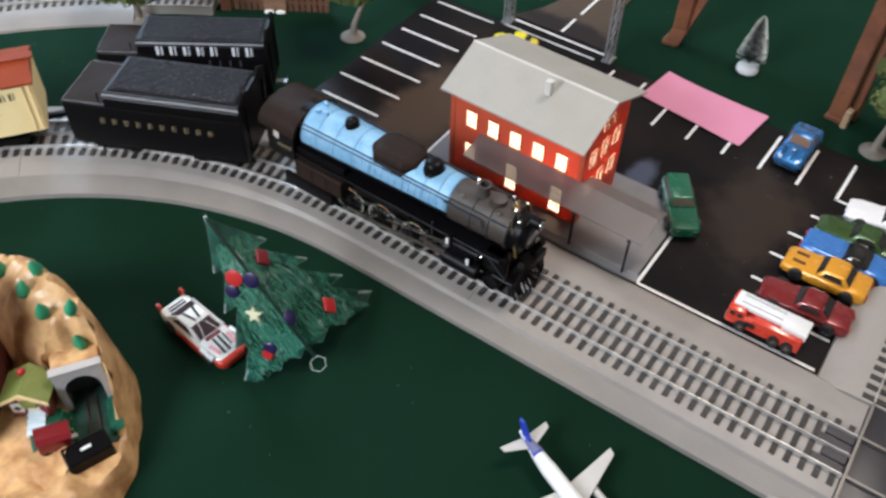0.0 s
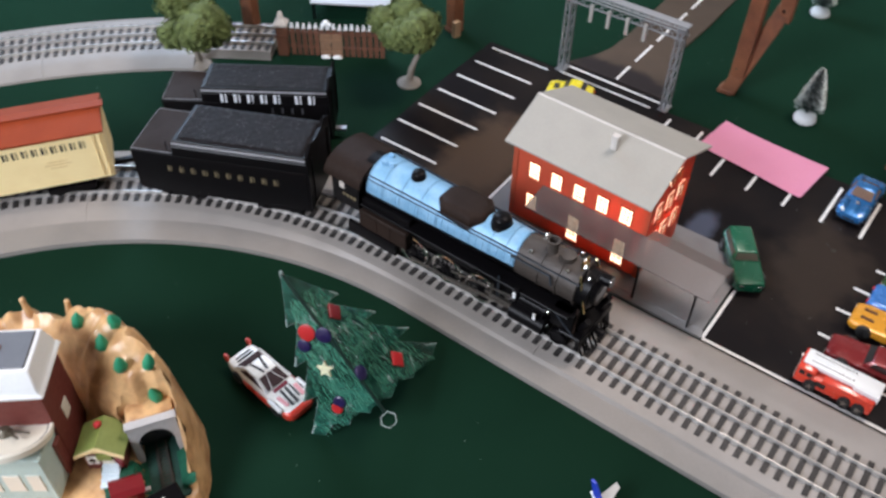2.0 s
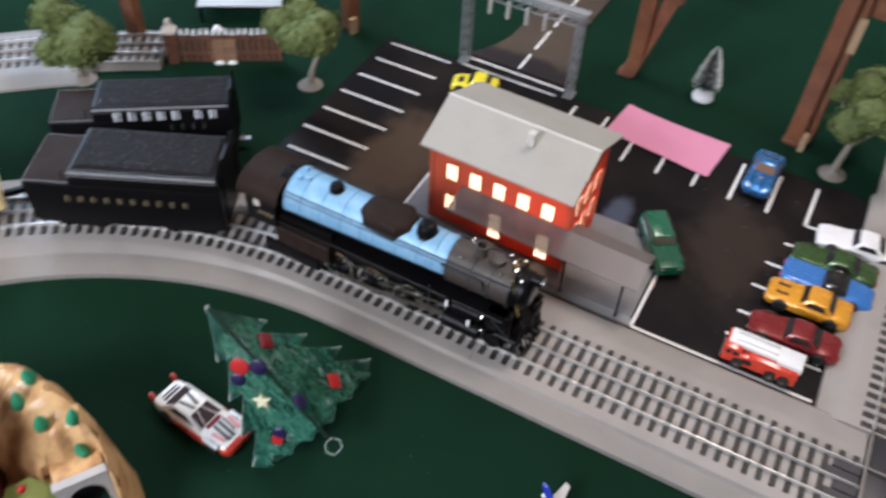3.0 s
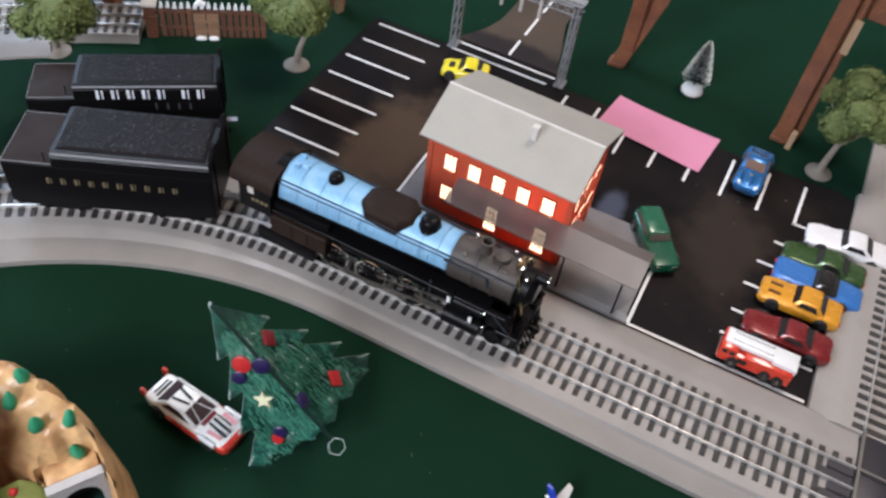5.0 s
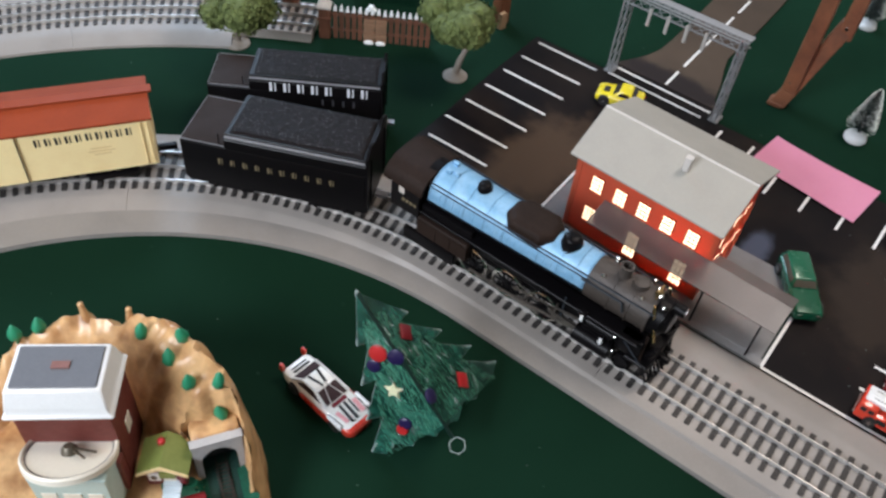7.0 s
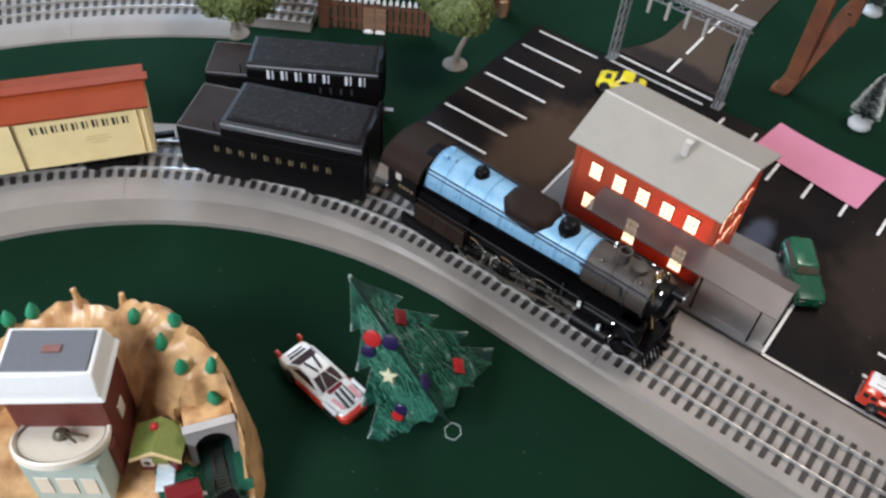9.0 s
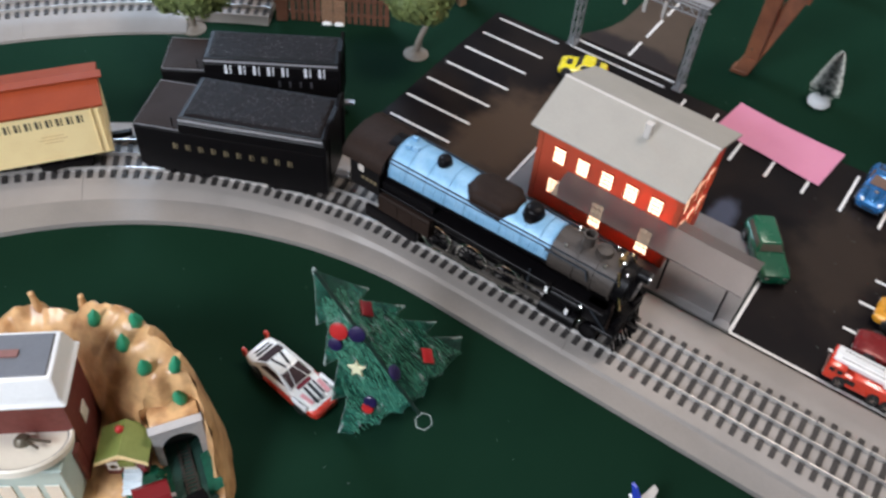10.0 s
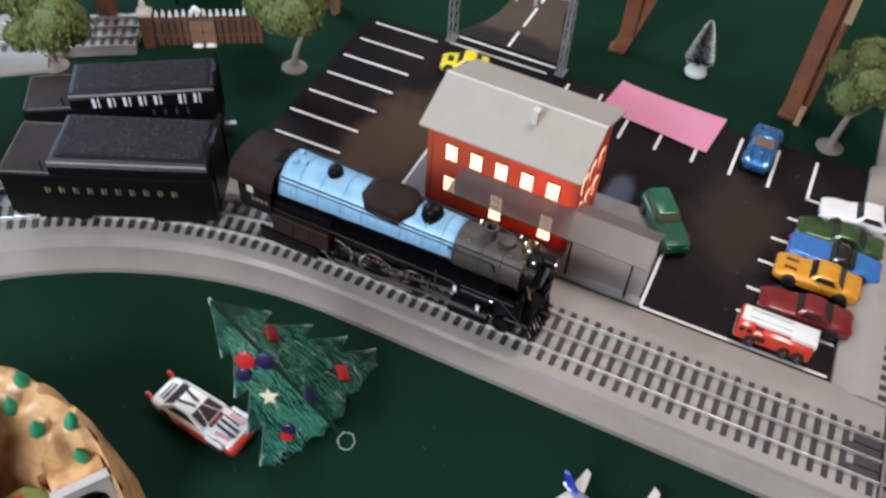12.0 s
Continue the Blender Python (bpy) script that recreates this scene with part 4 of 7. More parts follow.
for sgn in (-1, 1):
    b = bmesh.new()
    box(b, (-0.0290, sgn * (BW / 2 + 0.0006) - 0.0006, 0.0165), (0.0270, sgn * (BW / 2 + 0.0006) + 0.0006, 0.0585))
    door = part("door", b, CREAM, boxcar, smooth=0)
    for x in (-0.0290, 0.0270):
        b = bmesh.new()
        box(b, (x - 0.0004, sgn * (BW / 2 + 0.0013) - 0.0002, 0.0165), (x + 0.0004, sgn * (BW / 2 + 0.0013) + 0.0002, 0.0585))
        part("door_edge", b, INK, door, smooth=0)
    word_bars("lettering", (10,), 0.0092, INK, boxcar, pose(0.0720, sgn * (BW / 2 + 0.0002), 0.0505, 90, 0, 0 if sgn < 0 else 180), stretch=1.15)
    for x, z, w in ((0.0820, 0.0390, 0.0150), (0.0820, 0.0362, 0.0190), (0.0820, 0.0334, 0.0120), (-0.0780, 0.0300, 0.0160), (-0.0780, 0.0272, 0.0130)):
        b = bmesh.new()
        box(b, (x - w / 2, sgn * (BW / 2 + 0.0002) - 0.0001, z - 0.0005), (x + w / 2, sgn * (BW / 2 + 0.0002) + 0.0001, z + 0.0005))
        part("data_bar", b, FAINTINK, boxcar, smooth=0)
    for x in (-0.117, -0.112, 0.112, 0.117):
        b = bmesh.new()
        rod(b, (x, sgn * (BW / 2 + 0.0010), 0.0180), (x, sgn * (BW / 2 + 0.0010), 0.0580), 0.0005, 6)
        part("ladder_stile", b, CREAM, boxcar)
    for cx in (-0.085, 0.085):
        truck = part("truck", (lambda q: (box(q, (cx - 0.0185, sgn * 0.0215 - 0.0015, 0.0050), (cx + 0.0185, sgn * 0.0215 + 0.0015, 0.0105)), soften(q, 0.0012), q)[2])(bmesh.new()), BLACK, boxcar)
        for dx in (-0.0115, 0.0115):
            b = bmesh.new()
            rod(b, (cx + dx, sgn * 0.0150, 0.0074), (cx + dx, sgn * 0.0180, 0.0074), 0.0074, 20)
            part("wheel", b, BLACK, truck)
b = bmesh.new()
box(b, (-BL / 2 + 0.002, -0.0200, 0.0110), (BL / 2 - 0.002, 0.0200, 0.0155))
part("underframe", b, BLACK, boxcar)
b = bmesh.new()
box(b, (BL / 2 - 0.002, -0.0025, 0.0080), (BL / 2 + 0.0150, 0.0025, 0.0125))
soften(b, 0.0008)
part("coupler", b, BLACK, boxcar)


# ---- toy cars ----
GLASS = material("dark_car_glass", (0.015, 0.013, 0.013), 0.12, vary=0.1, bump=0, coat=0.4)
TYRE = material("black_tyre", (0.015, 0.015, 0.015), 0.55, vary=0.2)
RIM = material("chrome_rim", (0.75, 0.74, 0.72), 0.2, 1.0, vary=0.05, bump=0)
wheel_meshes = {}


def paint(name, colour, metal=0.2):
    return material(name, colour, 0.26, metal, vary=0.05, scale=90, bump=0.0, coat=0.7)


def rounded(hw, z0, z1, r, x):
    """A rounded section across a car body, at x."""
    r = min(r, (z1 - z0) * 0.49, hw * 0.49)
    pts = []
    for cy, cz, a0 in ((hw - r, z1 - r, 0), (-(hw - r), z1 - r, 90), (-(hw - r), z0 + r * 0.4, 180), (hw - r, z0 + r * 0.4, 270)):
        for k in range(4):
            a = radians(a0 + 30 * k)
            pts.append((x, cy + r * math.cos(a), cz + (r if a0 < 180 else r * 0.4) * math.sin(a)))
    return pts


def wheel_pair(r, w):
    if (r, w) not in wheel_meshes:
        b = bmesh.new()
        prof = [(r * 0.62, -w / 2), (r * 0.93, -w / 2), (r, -w * 0.32), (r, w * 0.32), (r * 0.93, w / 2), (r * 0.62, w / 2)]
        turned(b, prof, 20, pose(0, 0, 0, 90))
        tyre = mesh_of("tyre", b, TYRE, 40)
        b = bmesh.new()
        turned(b, [(r * 0.63, -w * 0.46), (r * 0.60, w * 0.40), (r * 0.45, w * 0.30), (r * 0.18, w * 0.34), (r * 0.12, w * 0.52)], 18, pose(0, 0, 0, 90))
        for k in range(5):
            a = 2 * math.pi * k / 5
            box(b, (-r * 0.06, -0.0003, r * 0.1), (r * 0.06, 0.0003, r * 0.58), pose(0, -w * 0.46, 0) @ Matrix.Rotation(a, 4, "Y"))
        wheel_meshes[(r, w)] = (tyre, mesh_of("rim", b, RIM, 40))
    return wheel_meshes[(r, w)]


def toy_car(label, at, body, length=0.062, width=0.0255, hood=0.0105, belt=0.0118, roof=0.0172, cabin=(-0.30, 0.20, -0.20, 0.06), tail=0.0118, nose=0.0085,
            glass=GLASS, roof_mat=None, wheel_r=0.0051, extras=None, taper=1.0, lamps=True):
    """A die-cast car; x is ahead. cabin: where the glasshouse begins and ends at the belt and at the roof, in lengths from the middle."""
    car = thing("toy_car", label, "toy car", "die-cast cars", at=at)
    L, h, z0 = length, width / 2, 0.0030
    b = bmesh.new()
    prof = [(-0.500, 0.80, tail * 0.72), (-0.485, 0.90, tail * 0.94), (-0.44, 0.97, tail), (-0.33, 1.0, tail), (cabin[0] + 0.05, 1.0, belt), (cabin[1], 1.0, belt), (cabin[1] + 0.05, 0.985, hood + 0.0003),
            (0.36, 0.97, hood), (0.44, 0.94, (hood + nose) / 2), (0.485, 0.88, nose), (0.500, 0.76, nose * 0.82)]
    loft(b, [rounded(h * (1 - (1 - w) * taper), z0 + (0.0012 if abs(x) > 0.47 else 0), z, 0.0026, x * L) for x, w, z in prof])
    shell = part("body", b, body, car, smooth=45)
    x0, x1, t0, t1 = (c * L for c in cabin)
    wb, wt = h * 0.90, h * 0.70
    b = bmesh.new()
    low = [(x0, -wb * 0.92), (x0 + 0.002, -wb), (x1 - 0.002, -wb), (x1, -wb * 0.92), (x1, wb * 0.92), (x1 - 0.002, wb), (x0 + 0.002, wb), (x0, wb * 0.92)]
    top = [(t0, -wt * 0.9), (t0 + 0.0015, -wt), (t1 - 0.0015, -wt), (t1, -wt * 0.9), (t1, wt * 0.9), (t1 - 0.0015, wt), (t0 + 0.0015, wt), (t0, wt * 0.9)]
    mix = lambda f, z, k=1.0: [(lo[0] + (hi[0] - lo[0]) * f, (lo[1] + (hi[1] - lo[1]) * f) * k, z) for lo, hi in zip(low, top)]
    dz = roof - belt
    loft(b, [mix(0.0, belt - 0.0012), mix(0.10, belt + dz * 0.08), mix(0.86, roof - dz * 0.16), mix(1.0, roof - dz * 0.03), mix(1.06, roof, 0.93)])
    part("cabin", b, roof_mat or body, car, smooth=40)
    # glass: windscreen, rear window and two side windows set into the posts
    def pane(name, quad, out):
        b = bmesh.new()
        o = Vector(out) * 0.0005
        loft(b, [[Vector(p) - o * 0.6 for p in quad], [Vector(p) + o for p in quad]])
        part(name, b, glass, car, smooth=0)
    at_ = lambda x_lo, x_hi, f: x_lo + (x_hi - x_lo) * f
    zl, zh = belt + dz * 0.14, belt + dz * 0.82
    for f0, f1, nm, xl, xh, s in ((0.14, 0.82, "windscreen", x1, t1, 1), (0.14, 0.82, "rear_window", x0, t0, -1)):
        wl, wh = wb + (wt - wb) * f0, wb + (wt - wb) * f1
        q = [(at_(xl, xh, f0), -wl * 0.84, zl), (at_(xl, xh, f0), wl * 0.84, zl), (at_(xl, xh, f1), wh * 0.84, zh), (at_(xl, xh, f1), -wh * 0.84, zh)]
        pane(nm, q, Vector((s * dz, 0, abs(xh - xl))).normalized())
    for s in (-1, 1):
        wl, wh = wb + (wt - wb) * 0.18, wb + (wt - wb) * 0.80
        a0, a1 = at_(x0, t0, 0.25) + 0.0035, at_(x1, t1, 0.25) - 0.0030
        c0, c1 = at_(x0, t0, 0.80) + 0.0030, at_(x1, t1, 0.80) - 0.0020
        q = [(a0, s * wl, belt + dz * 0.18), (a1, s * wl, belt + dz * 0.18), (c1, s * wh, belt + dz * 0.80), (c0, s * wh, belt + dz * 0.80)]
        pane("side_window", q, Vector((0, s, 0.35)).normalized())
    tyre, rim = wheel_pair(wheel_r, 0.0052)
    for x in (-0.30 * L, 0.30 * L):
        for s in (-1, 1):
            b = bmesh.new()
            rod(b, (x, s * (h - 0.0012), wheel_r + 0.0004), (x, s * (h + 0.00035), wheel_r + 0.0004), wheel_r * 1.06, 22)
            part("wheel_arch", b, TYRE, car)
            w = piece("wheel", tyre, car, pose(x, s * (h - 0.0012), wheel_r, 0, 0, 0 if s < 0 else 180))
            piece("rim", rim, w, Matrix.Identity(4))
    for s in (-1, 1):
        for nm, x, z, mat in (("headlight", 0.492, nose * 0.78, CHROME), ("tail_light", -0.495, tail * 0.70, TAIL)):
            if nm == "headlight" and not lamps:
                continue
            b = bmesh.new()
            box(b, (x * L - 0.0009, s * h * 0.58 - 0.0019, z - 0.0009), (x * L + 0.0009, s * h * 0.58 + 0.0019, z + 0.0009))
            soften(b, 0.0003, 1)
            part(nm, b, mat, car)
    b = bmesh.new()
    box(b, (-0.47 * L, -h * 0.86, 0.0022), (0.47 * L, h * 0.86, 0.0040))
    part("chassis", b, TYRE, car)
    if extras:
        extras(car, L, h)
    return car


TAIL = material("red_tail_lens", (0.45, 0.02, 0.02), 0.25, vary=0.05, bump=0)
ZL = 0.0012   # top of the asphalt sheet
DARKSTRIPE = material("dark_hood_stripe", (0.10, 0.035, 0.01), 0.4, vary=0.1)


def hood_stripe(car, L, h):
    for s in (-1, 1):
        b = bmesh.new()
        box(b, (0.25 * L, s * h * 0.34 - 0.0011, 0.0104), (0.40 * L, s * h * 0.34 + 0.0011, 0.0113))
        part("hood_stripe", b, DARKSTRIPE, car)


def scoop(car, L, h):
    b = bmesh.new()
    box(b, (0.24 * L, -h * 0.34, 0.0100), (0.36 * L, h * 0.34, 0.0119))
    soften(b, 0.0008)
    part("hood_scoop", b, TYRE, car)


def roadster(car, L, h):
    """Round fenders and lamps, a bonnet bulge, an open cockpit rim and a dark hood seam."""
    blue = car.children[0].data.materials[0]
    for s in (-1, 1):
        b = bmesh.new()
        bmesh.ops.create_icosphere(b, subdivisions=3, radius=1.0, matrix=pose(0.30 * L, s * h * 0.72, 0.0082) @ Matrix.Diagonal((0.0125, 0.0042, 0.0056, 1)))
        bmesh.ops.create_icosphere(b, subdivisions=3, radius=1.0, matrix=pose(-0.30 * L, s * h * 0.74, 0.0086) @ Matrix.Diagonal((0.0115, 0.0042, 0.0056, 1)))
        part("fender", b, blue, car, smooth=70)
        b = bmesh.new()
        turned(b, [(0.0024, -0.0012), (0.0025, 0.0), (0.0021, 0.0007), (0.0012, 0.0013), (0.0002, 0.0015)], 18, pose(0.452 * L, s * h * 0.66, 0.0104, 0, 48))
        part("headlight", b, LAMPGLASS, car, "round pale headlight", smooth=60)
    b = bmesh.new()
    bmesh.ops.create_icosphere(b, subdivisions=3, radius=1.0, matrix=pose(0.28 * L, 0, 0.0098) @ Matrix.Diagonal((0.0110, 0.0046, 0.0026, 1)))
    part("bonnet_bulge", b, blue, car, smooth=70)
    b = bmesh.new()
    box(b, (0.205 * L, -0.0016, 0.0121), (0.255 * L, 0.0016, 0.0129))
    soften(b, 0.0003, 1)
    part("vent", b, CHROME, car)
    b = bmesh.new()
    box(b, (0.488 * L, -0.0048, 0.0052), (0.503 * L, 0.0048, 0.0068))
    part("grille", b, TYRE, car)
    b = bmesh.new()
    box(b, (-0.325 * L, -h * 0.62, 0.0114), (-0.300 * L, h * 0.62, 0.0130))
    soften(b, 0.0004, 1)
    part("hood_seam", b, GLASS, car)


LAMPGLASS = material("pale_lamp_glass", (0.80, 0.86, 0.90), 0.18, vary=0.05, bump=0, coat=0.5)
toy_car("dark red metallic die-cast coupe parked on the asphalt", pose(0.1075, 0.0462, ZL, 0, 0, 181.5), paint("dark_red_paint", (0.20, 0.012, 0.014)), 0.0640, 0.0250, cabin=(-0.28, 0.12, -0.16, 0.03))
toy_car("yellow-orange die-cast muscle car parked on the asphalt", pose(0.1105, 0.0845, ZL, 0, 0, 179.0), paint("orange_yellow_paint", (0.75, 0.33, 0.025)), 0.0610, 0.0262, extras=hood_stripe, cabin=(-0.30, 0.11, -0.20, 0.02))
toy_car("dark olive green die-cast coupe beside the white car", pose(0.1200, 0.1340, ZL, 0, 0, 180.0), paint("olive_green_paint", (0.045, 0.10, 0.028), 0.4), 0.0640, 0.0240, cabin=(-0.29, 0.12, -0.17, 0.03))
toy_car("white die-cast coupe with dark windows", pose(0.1340, 0.1660, ZL, 0, 0, 184.0), paint("white_paint", (0.80, 0.78, 0.78), 0.0), 0.0660, 0.0265, cabin=(-0.28, 0.11, -0.17, 0.02))
toy_car("bright blue die-cast sports car parked between white lines", pose(0.0455, 0.2140, ZL, 0, 0, -92.0), paint("bright_blue_paint", (0.025, 0.17, 0.44), 0.5), 0.0590, 0.0238,
        cabin=(-0.30, 0.14, -0.19, -0.07), glass=material("amber_glass", (0.15, 0.09, 0.065), 0.55, vary=0.2, bump=0.1, spec=0.2), hood=0.0112, nose=0.0100, tail=0.0112, taper=2.0, lamps=False, extras=roadster)
toy_car("green die-cast saloon standing askew beside the platform", pose(-0.0050, 0.0860, ZL, 0, 0, -57.0), paint("plain_green_paint", (0.008, 0.108, 0.054), 0.1), 0.0600, 0.0235,
        glass=material("dark_green_glass", (0.085, 0.070, 0.052), 0.12, vary=0.1, bump=0), hood=0.0122, belt=0.0128, tail=0.0125, nose=0.0115, roof=0.0186, cabin=(-0.47, 0.12, -0.44, 0.03))
toy_car("yellow die-cast car with black windows behind the station", pose(-0.2262, 0.1990, ZL, 0, 0, 196.0), paint("lemon_yellow_paint", (0.78, 0.66, 0.02), 0.0), 0.0440, 0.0230, extras=scoop, cabin=(-0.34, 0.16, -0.22, 0.0))


# pickup: cab in the middle, open bed behind
def pickup(at):
    blue = paint("pickup_blue_paint", (0.045, 0.19, 0.54))
    car = toy_car("blue die-cast pickup with a black cab roof", at, blue, 0.0680, 0.0255, hood=0.0115, belt=0.0120, tail=0.0122, roof=0.0168, nose=0.0100, cabin=(-0.06, 0.22, 0.0, 0.12), roof_mat=GLASS)
    b = bmesh.new()
    box(b, (-0.0300, -0.0100, 0.0118), (-0.0060, 0.0100, 0.0127))
    part("load_bed", b, blue, car)
    b = bmesh.new()
    box(b, (0.0330, -0.0115, 0.0030), (0.0358, 0.0115, 0.0058))
    soften(b, 0.0006)
    part("bumper", b, CHROME, car, "chrome bumper")
    return car


pickup(pose(0.1190, 0.1090, ZL, 0, 0, 0.0))


def fire_engine(at):
    """A red fire engine with a white ladder deck on top; x is ahead."""
    red = paint("fire_red_paint", (0.62, 0.045, 0.02), 0.0)
    t = thing("toy_fire_engine", "red die-cast fire engine with a white ladder deck", "toy fire engine", "die-cast cars", at=at)
    b = bmesh.new()
    for lo, hi in (((-0.0310, -0.0100, 0.0035), (0.0310, 0.0100, 0.0118)), ((0.0160, -0.0100, 0.0110), (0.0310, 0.0100, 0.0160)), ((-0.0310, -0.0100, 0.0110), (0.0100, 0.0100, 0.0140))):
        q = bmesh.new()
        box(q, lo, hi)
        soften(q, 0.0012)
        tmp = bpy.data.meshes.new("tmp")
        q.to_mesh(tmp)
        q.free()
        b.from_mesh(tmp)
        bpy.data.meshes.remove(tmp)
    part("body", b, red, t)
    b = bmesh.new()
    box(b, (-0.0315, -0.0088, 0.0142), (0.0290, 0.0046, 0.0176))
    soften(b, 0.0010)
    box(b, (-0.0320, -0.0092, 0.0120), (-0.0120, 0.0058, 0.0168))
    deck = part("ladder_deck", b, WHITEP, t, "white plastic ladder deck")
    for k in range(13):
        for s in (-1, 1):
            b = bmesh.new()
            box(b, (-0.0105 + 0.0027 * k, s * 0.0035 - 0.0026, 0.0175), (-0.0092 + 0.0027 * k, s * 0.0035 - 0.0014, 0.0178))
            part("rung_slot", b, TYRE, deck, smooth=0)
    b = bmesh.new()
    box(b, (-0.0100, -0.0026, 0.0176), (0.0260, -0.0014, 0.0182))
    part("ladder_spine", b, WHITEP, deck)
    for s in (-1, 1):
        for x0, x1, z0, z1 in ((0.0180, 0.0225, 0.0112, 0.0145), (0.0240, 0.0285, 0.0112, 0.0145), (0.0060, 0.0140, 0.0070, 0.0108)):
            b = bmesh.new()
            box(b, (x0, s * 0.0101 - 0.0003, z0), (x1, s * 0.0101 + 0.0003, z1))
            part("cab_window" if z1 > 0.012 else "side_locker", b, GLASS, t, smooth=0)
        tyre, rim = wheel_pair(0.0050, 0.0048)
        for x in (-0.0220, -0.0110, 0.0170):
            w = piece("wheel", tyre, t, pose(x, s * 0.0090, 0.0050, 0, 0, 0 if s < 0 else 180))
            piece("rim", rim, w, Matrix.Identity(4))
    b = bmesh.new()
    box(b, (0.0305, -0.0080, 0.0045), (0.0320, 0.0080, 0.0065))
    part("bumper", b, CHROME, t)
    return t


fire_engine(pose(0.0915, 0.0128, ZL, 0, 0, 180.0) @ Matrix.Diagonal((0.83, 1, 1.12, 1)))


# ---- white rally car on the felt ----
ROSE = paint("dark_rose", (0.20, 0.018, 0.03), 0.0)
PINKPAINT = paint("pale_pink", (0.75, 0.35, 0.36), 0.0)
RALLYRED = paint("rally_red", (0.62, 0.05, 0.03), 0.0)

CABINRED = material("dark_red_tinted_window", (0.028, 0.006, 0.008), 0.6, vary=0.2)


def rally(car, L, h):
    b = bmesh.new()
    loft(b, [rounded(h * w, 0.0028, z, 0.0016, x * L) for x, w, z in ((0.40, 0.99, 0.0086), (0.46, 0.97, 0.0091), (0.495, 0.86, 0.0088), (0.515, 0.66, 0.0076))])
    part("front_bumper", b, RALLYRED, car, "red front bumper")
    for s in (-1, 1):
        b = bmesh.new()
        box(b, (-0.20 * L, s * h * 0.99 - 0.0014, 0.0030), (0.23 * L, s * h * 0.99 + 0.0014, 0.0082))
        soften(b, 0.0006)
        part("side_skirt", b, RALLYRED, car, "red side skirt")
        b = bmesh.new()
        box(b, (-0.545 * L, s * h * 0.80 - 0.0013, 0.0085), (-0.485 * L, s * h * 0.80 + 0.0013, 0.0150))
        soften(b, 0.0008)
        part("fin", b, RALLYRED, car, "red tail fin")
        b = bmesh.new()
        box(b, (0.30 * L - 0.006, s * (h + 0.0006) - 0.0012, 0.0085), (0.30 * L + 0.007, s * (h + 0.0006) + 0.0012, 0.0118))
        soften(b, 0.0008)
        part("wing_flare", b, WHITEP, car)
        b = bmesh.new()
        rod(b, (-0.35 * L, s * h * 0.88, 0.0122), (-0.21 * L, s * h * 0.70, 0.0172), 0.0010, 6)
        rod(b, (-0.21 * L, s * h * 0.70, 0.0172), (-0.05 * L, s * h * 0.70, 0.0172), 0.0010, 6)
        rod(b, (-0.05 * L, s * h * 0.70, 0.0172), (0.15 * L, s * h * 0.88, 0.0122), 0.0010, 6)
        part("roof_rail", b, WHITEP, car, "white roof pillar")
    # dark lines on hood, roof and rear deck
    for name, x, y, long, wide, z, turn, mat in (("hood_stripe", 0.31, 0.12, 0.0165, 0.0019, 0.01085, -6, INK), ("hood_stripe", 0.31, -0.22, 0.0165, 0.0017, 0.01085, -6, INK), ("hood_stripe", 0.30, 0.42, 0.0120, 0.0010, 0.01085, -6, INK),
                                                 ("hood_patch", 0.33, 0.66, 0.0110, 0.0030, 0.01083, -6, PINKPAINT), ("hood_patch", 0.33, -0.55, 0.0100, 0.0026, 0.01083, 4, PINKPAINT),
                                                 ("roof_stripe", -0.13, 0.24, 0.0120, 0.0019, 0.0170, -12, INK), ("roof_stripe", -0.12, -0.24, 0.0120, 0.0017, 0.0170, 12, INK),
                                                 ("deck_louvre", -0.385, 0.0, 0.0018, 0.0130, 0.01165, 0, INK), ("deck_louvre", -0.425, 0.0, 0.0012, 0.0120, 0.01165, 0, INK)):
        b = bmesh.new()
        box(b, (-long / 2, -wide / 2, 0), (long / 2, wide / 2, 0.0004))
        st = part(name, b, mat, car, smooth=0)
        st.matrix_basis = pose(x * L, y * h, z, 0, 0, turn)
    b = bmesh.new()
    box(b, (0.12 * L, -h * 0.50, 0.0112), (0.20 * L, h * 0.50, 0.0122))
    soften(b, 0.0003, 1)
    part("cowl", b, ROSE, car)
    # white wiper-shaped bars that meet over the windscreen
    for s in (-1, 1):
        b = bmesh.new()
        rod(b, (-0.05 * L, s * h * 0.08, 0.0172), (0.15 * L, s * h * 0.46, 0.0126), 0.0006, 6)
        part("windscreen_bar", b, WHITEP, car)


toy_car("white and red die-cast rally car with dark stripes on felt", pose(-0.2140, -0.2150, 0.0002, 0, 0, -5.5), paint("rally_white", (0.92, 0.91, 0.87), 0.0), 0.0650, 0.0232, extras=rally, cabin=(-0.36, 0.18, -0.20, -0.05), roof=0.0172, glass=CABINRED, wheel_r=0.0048)


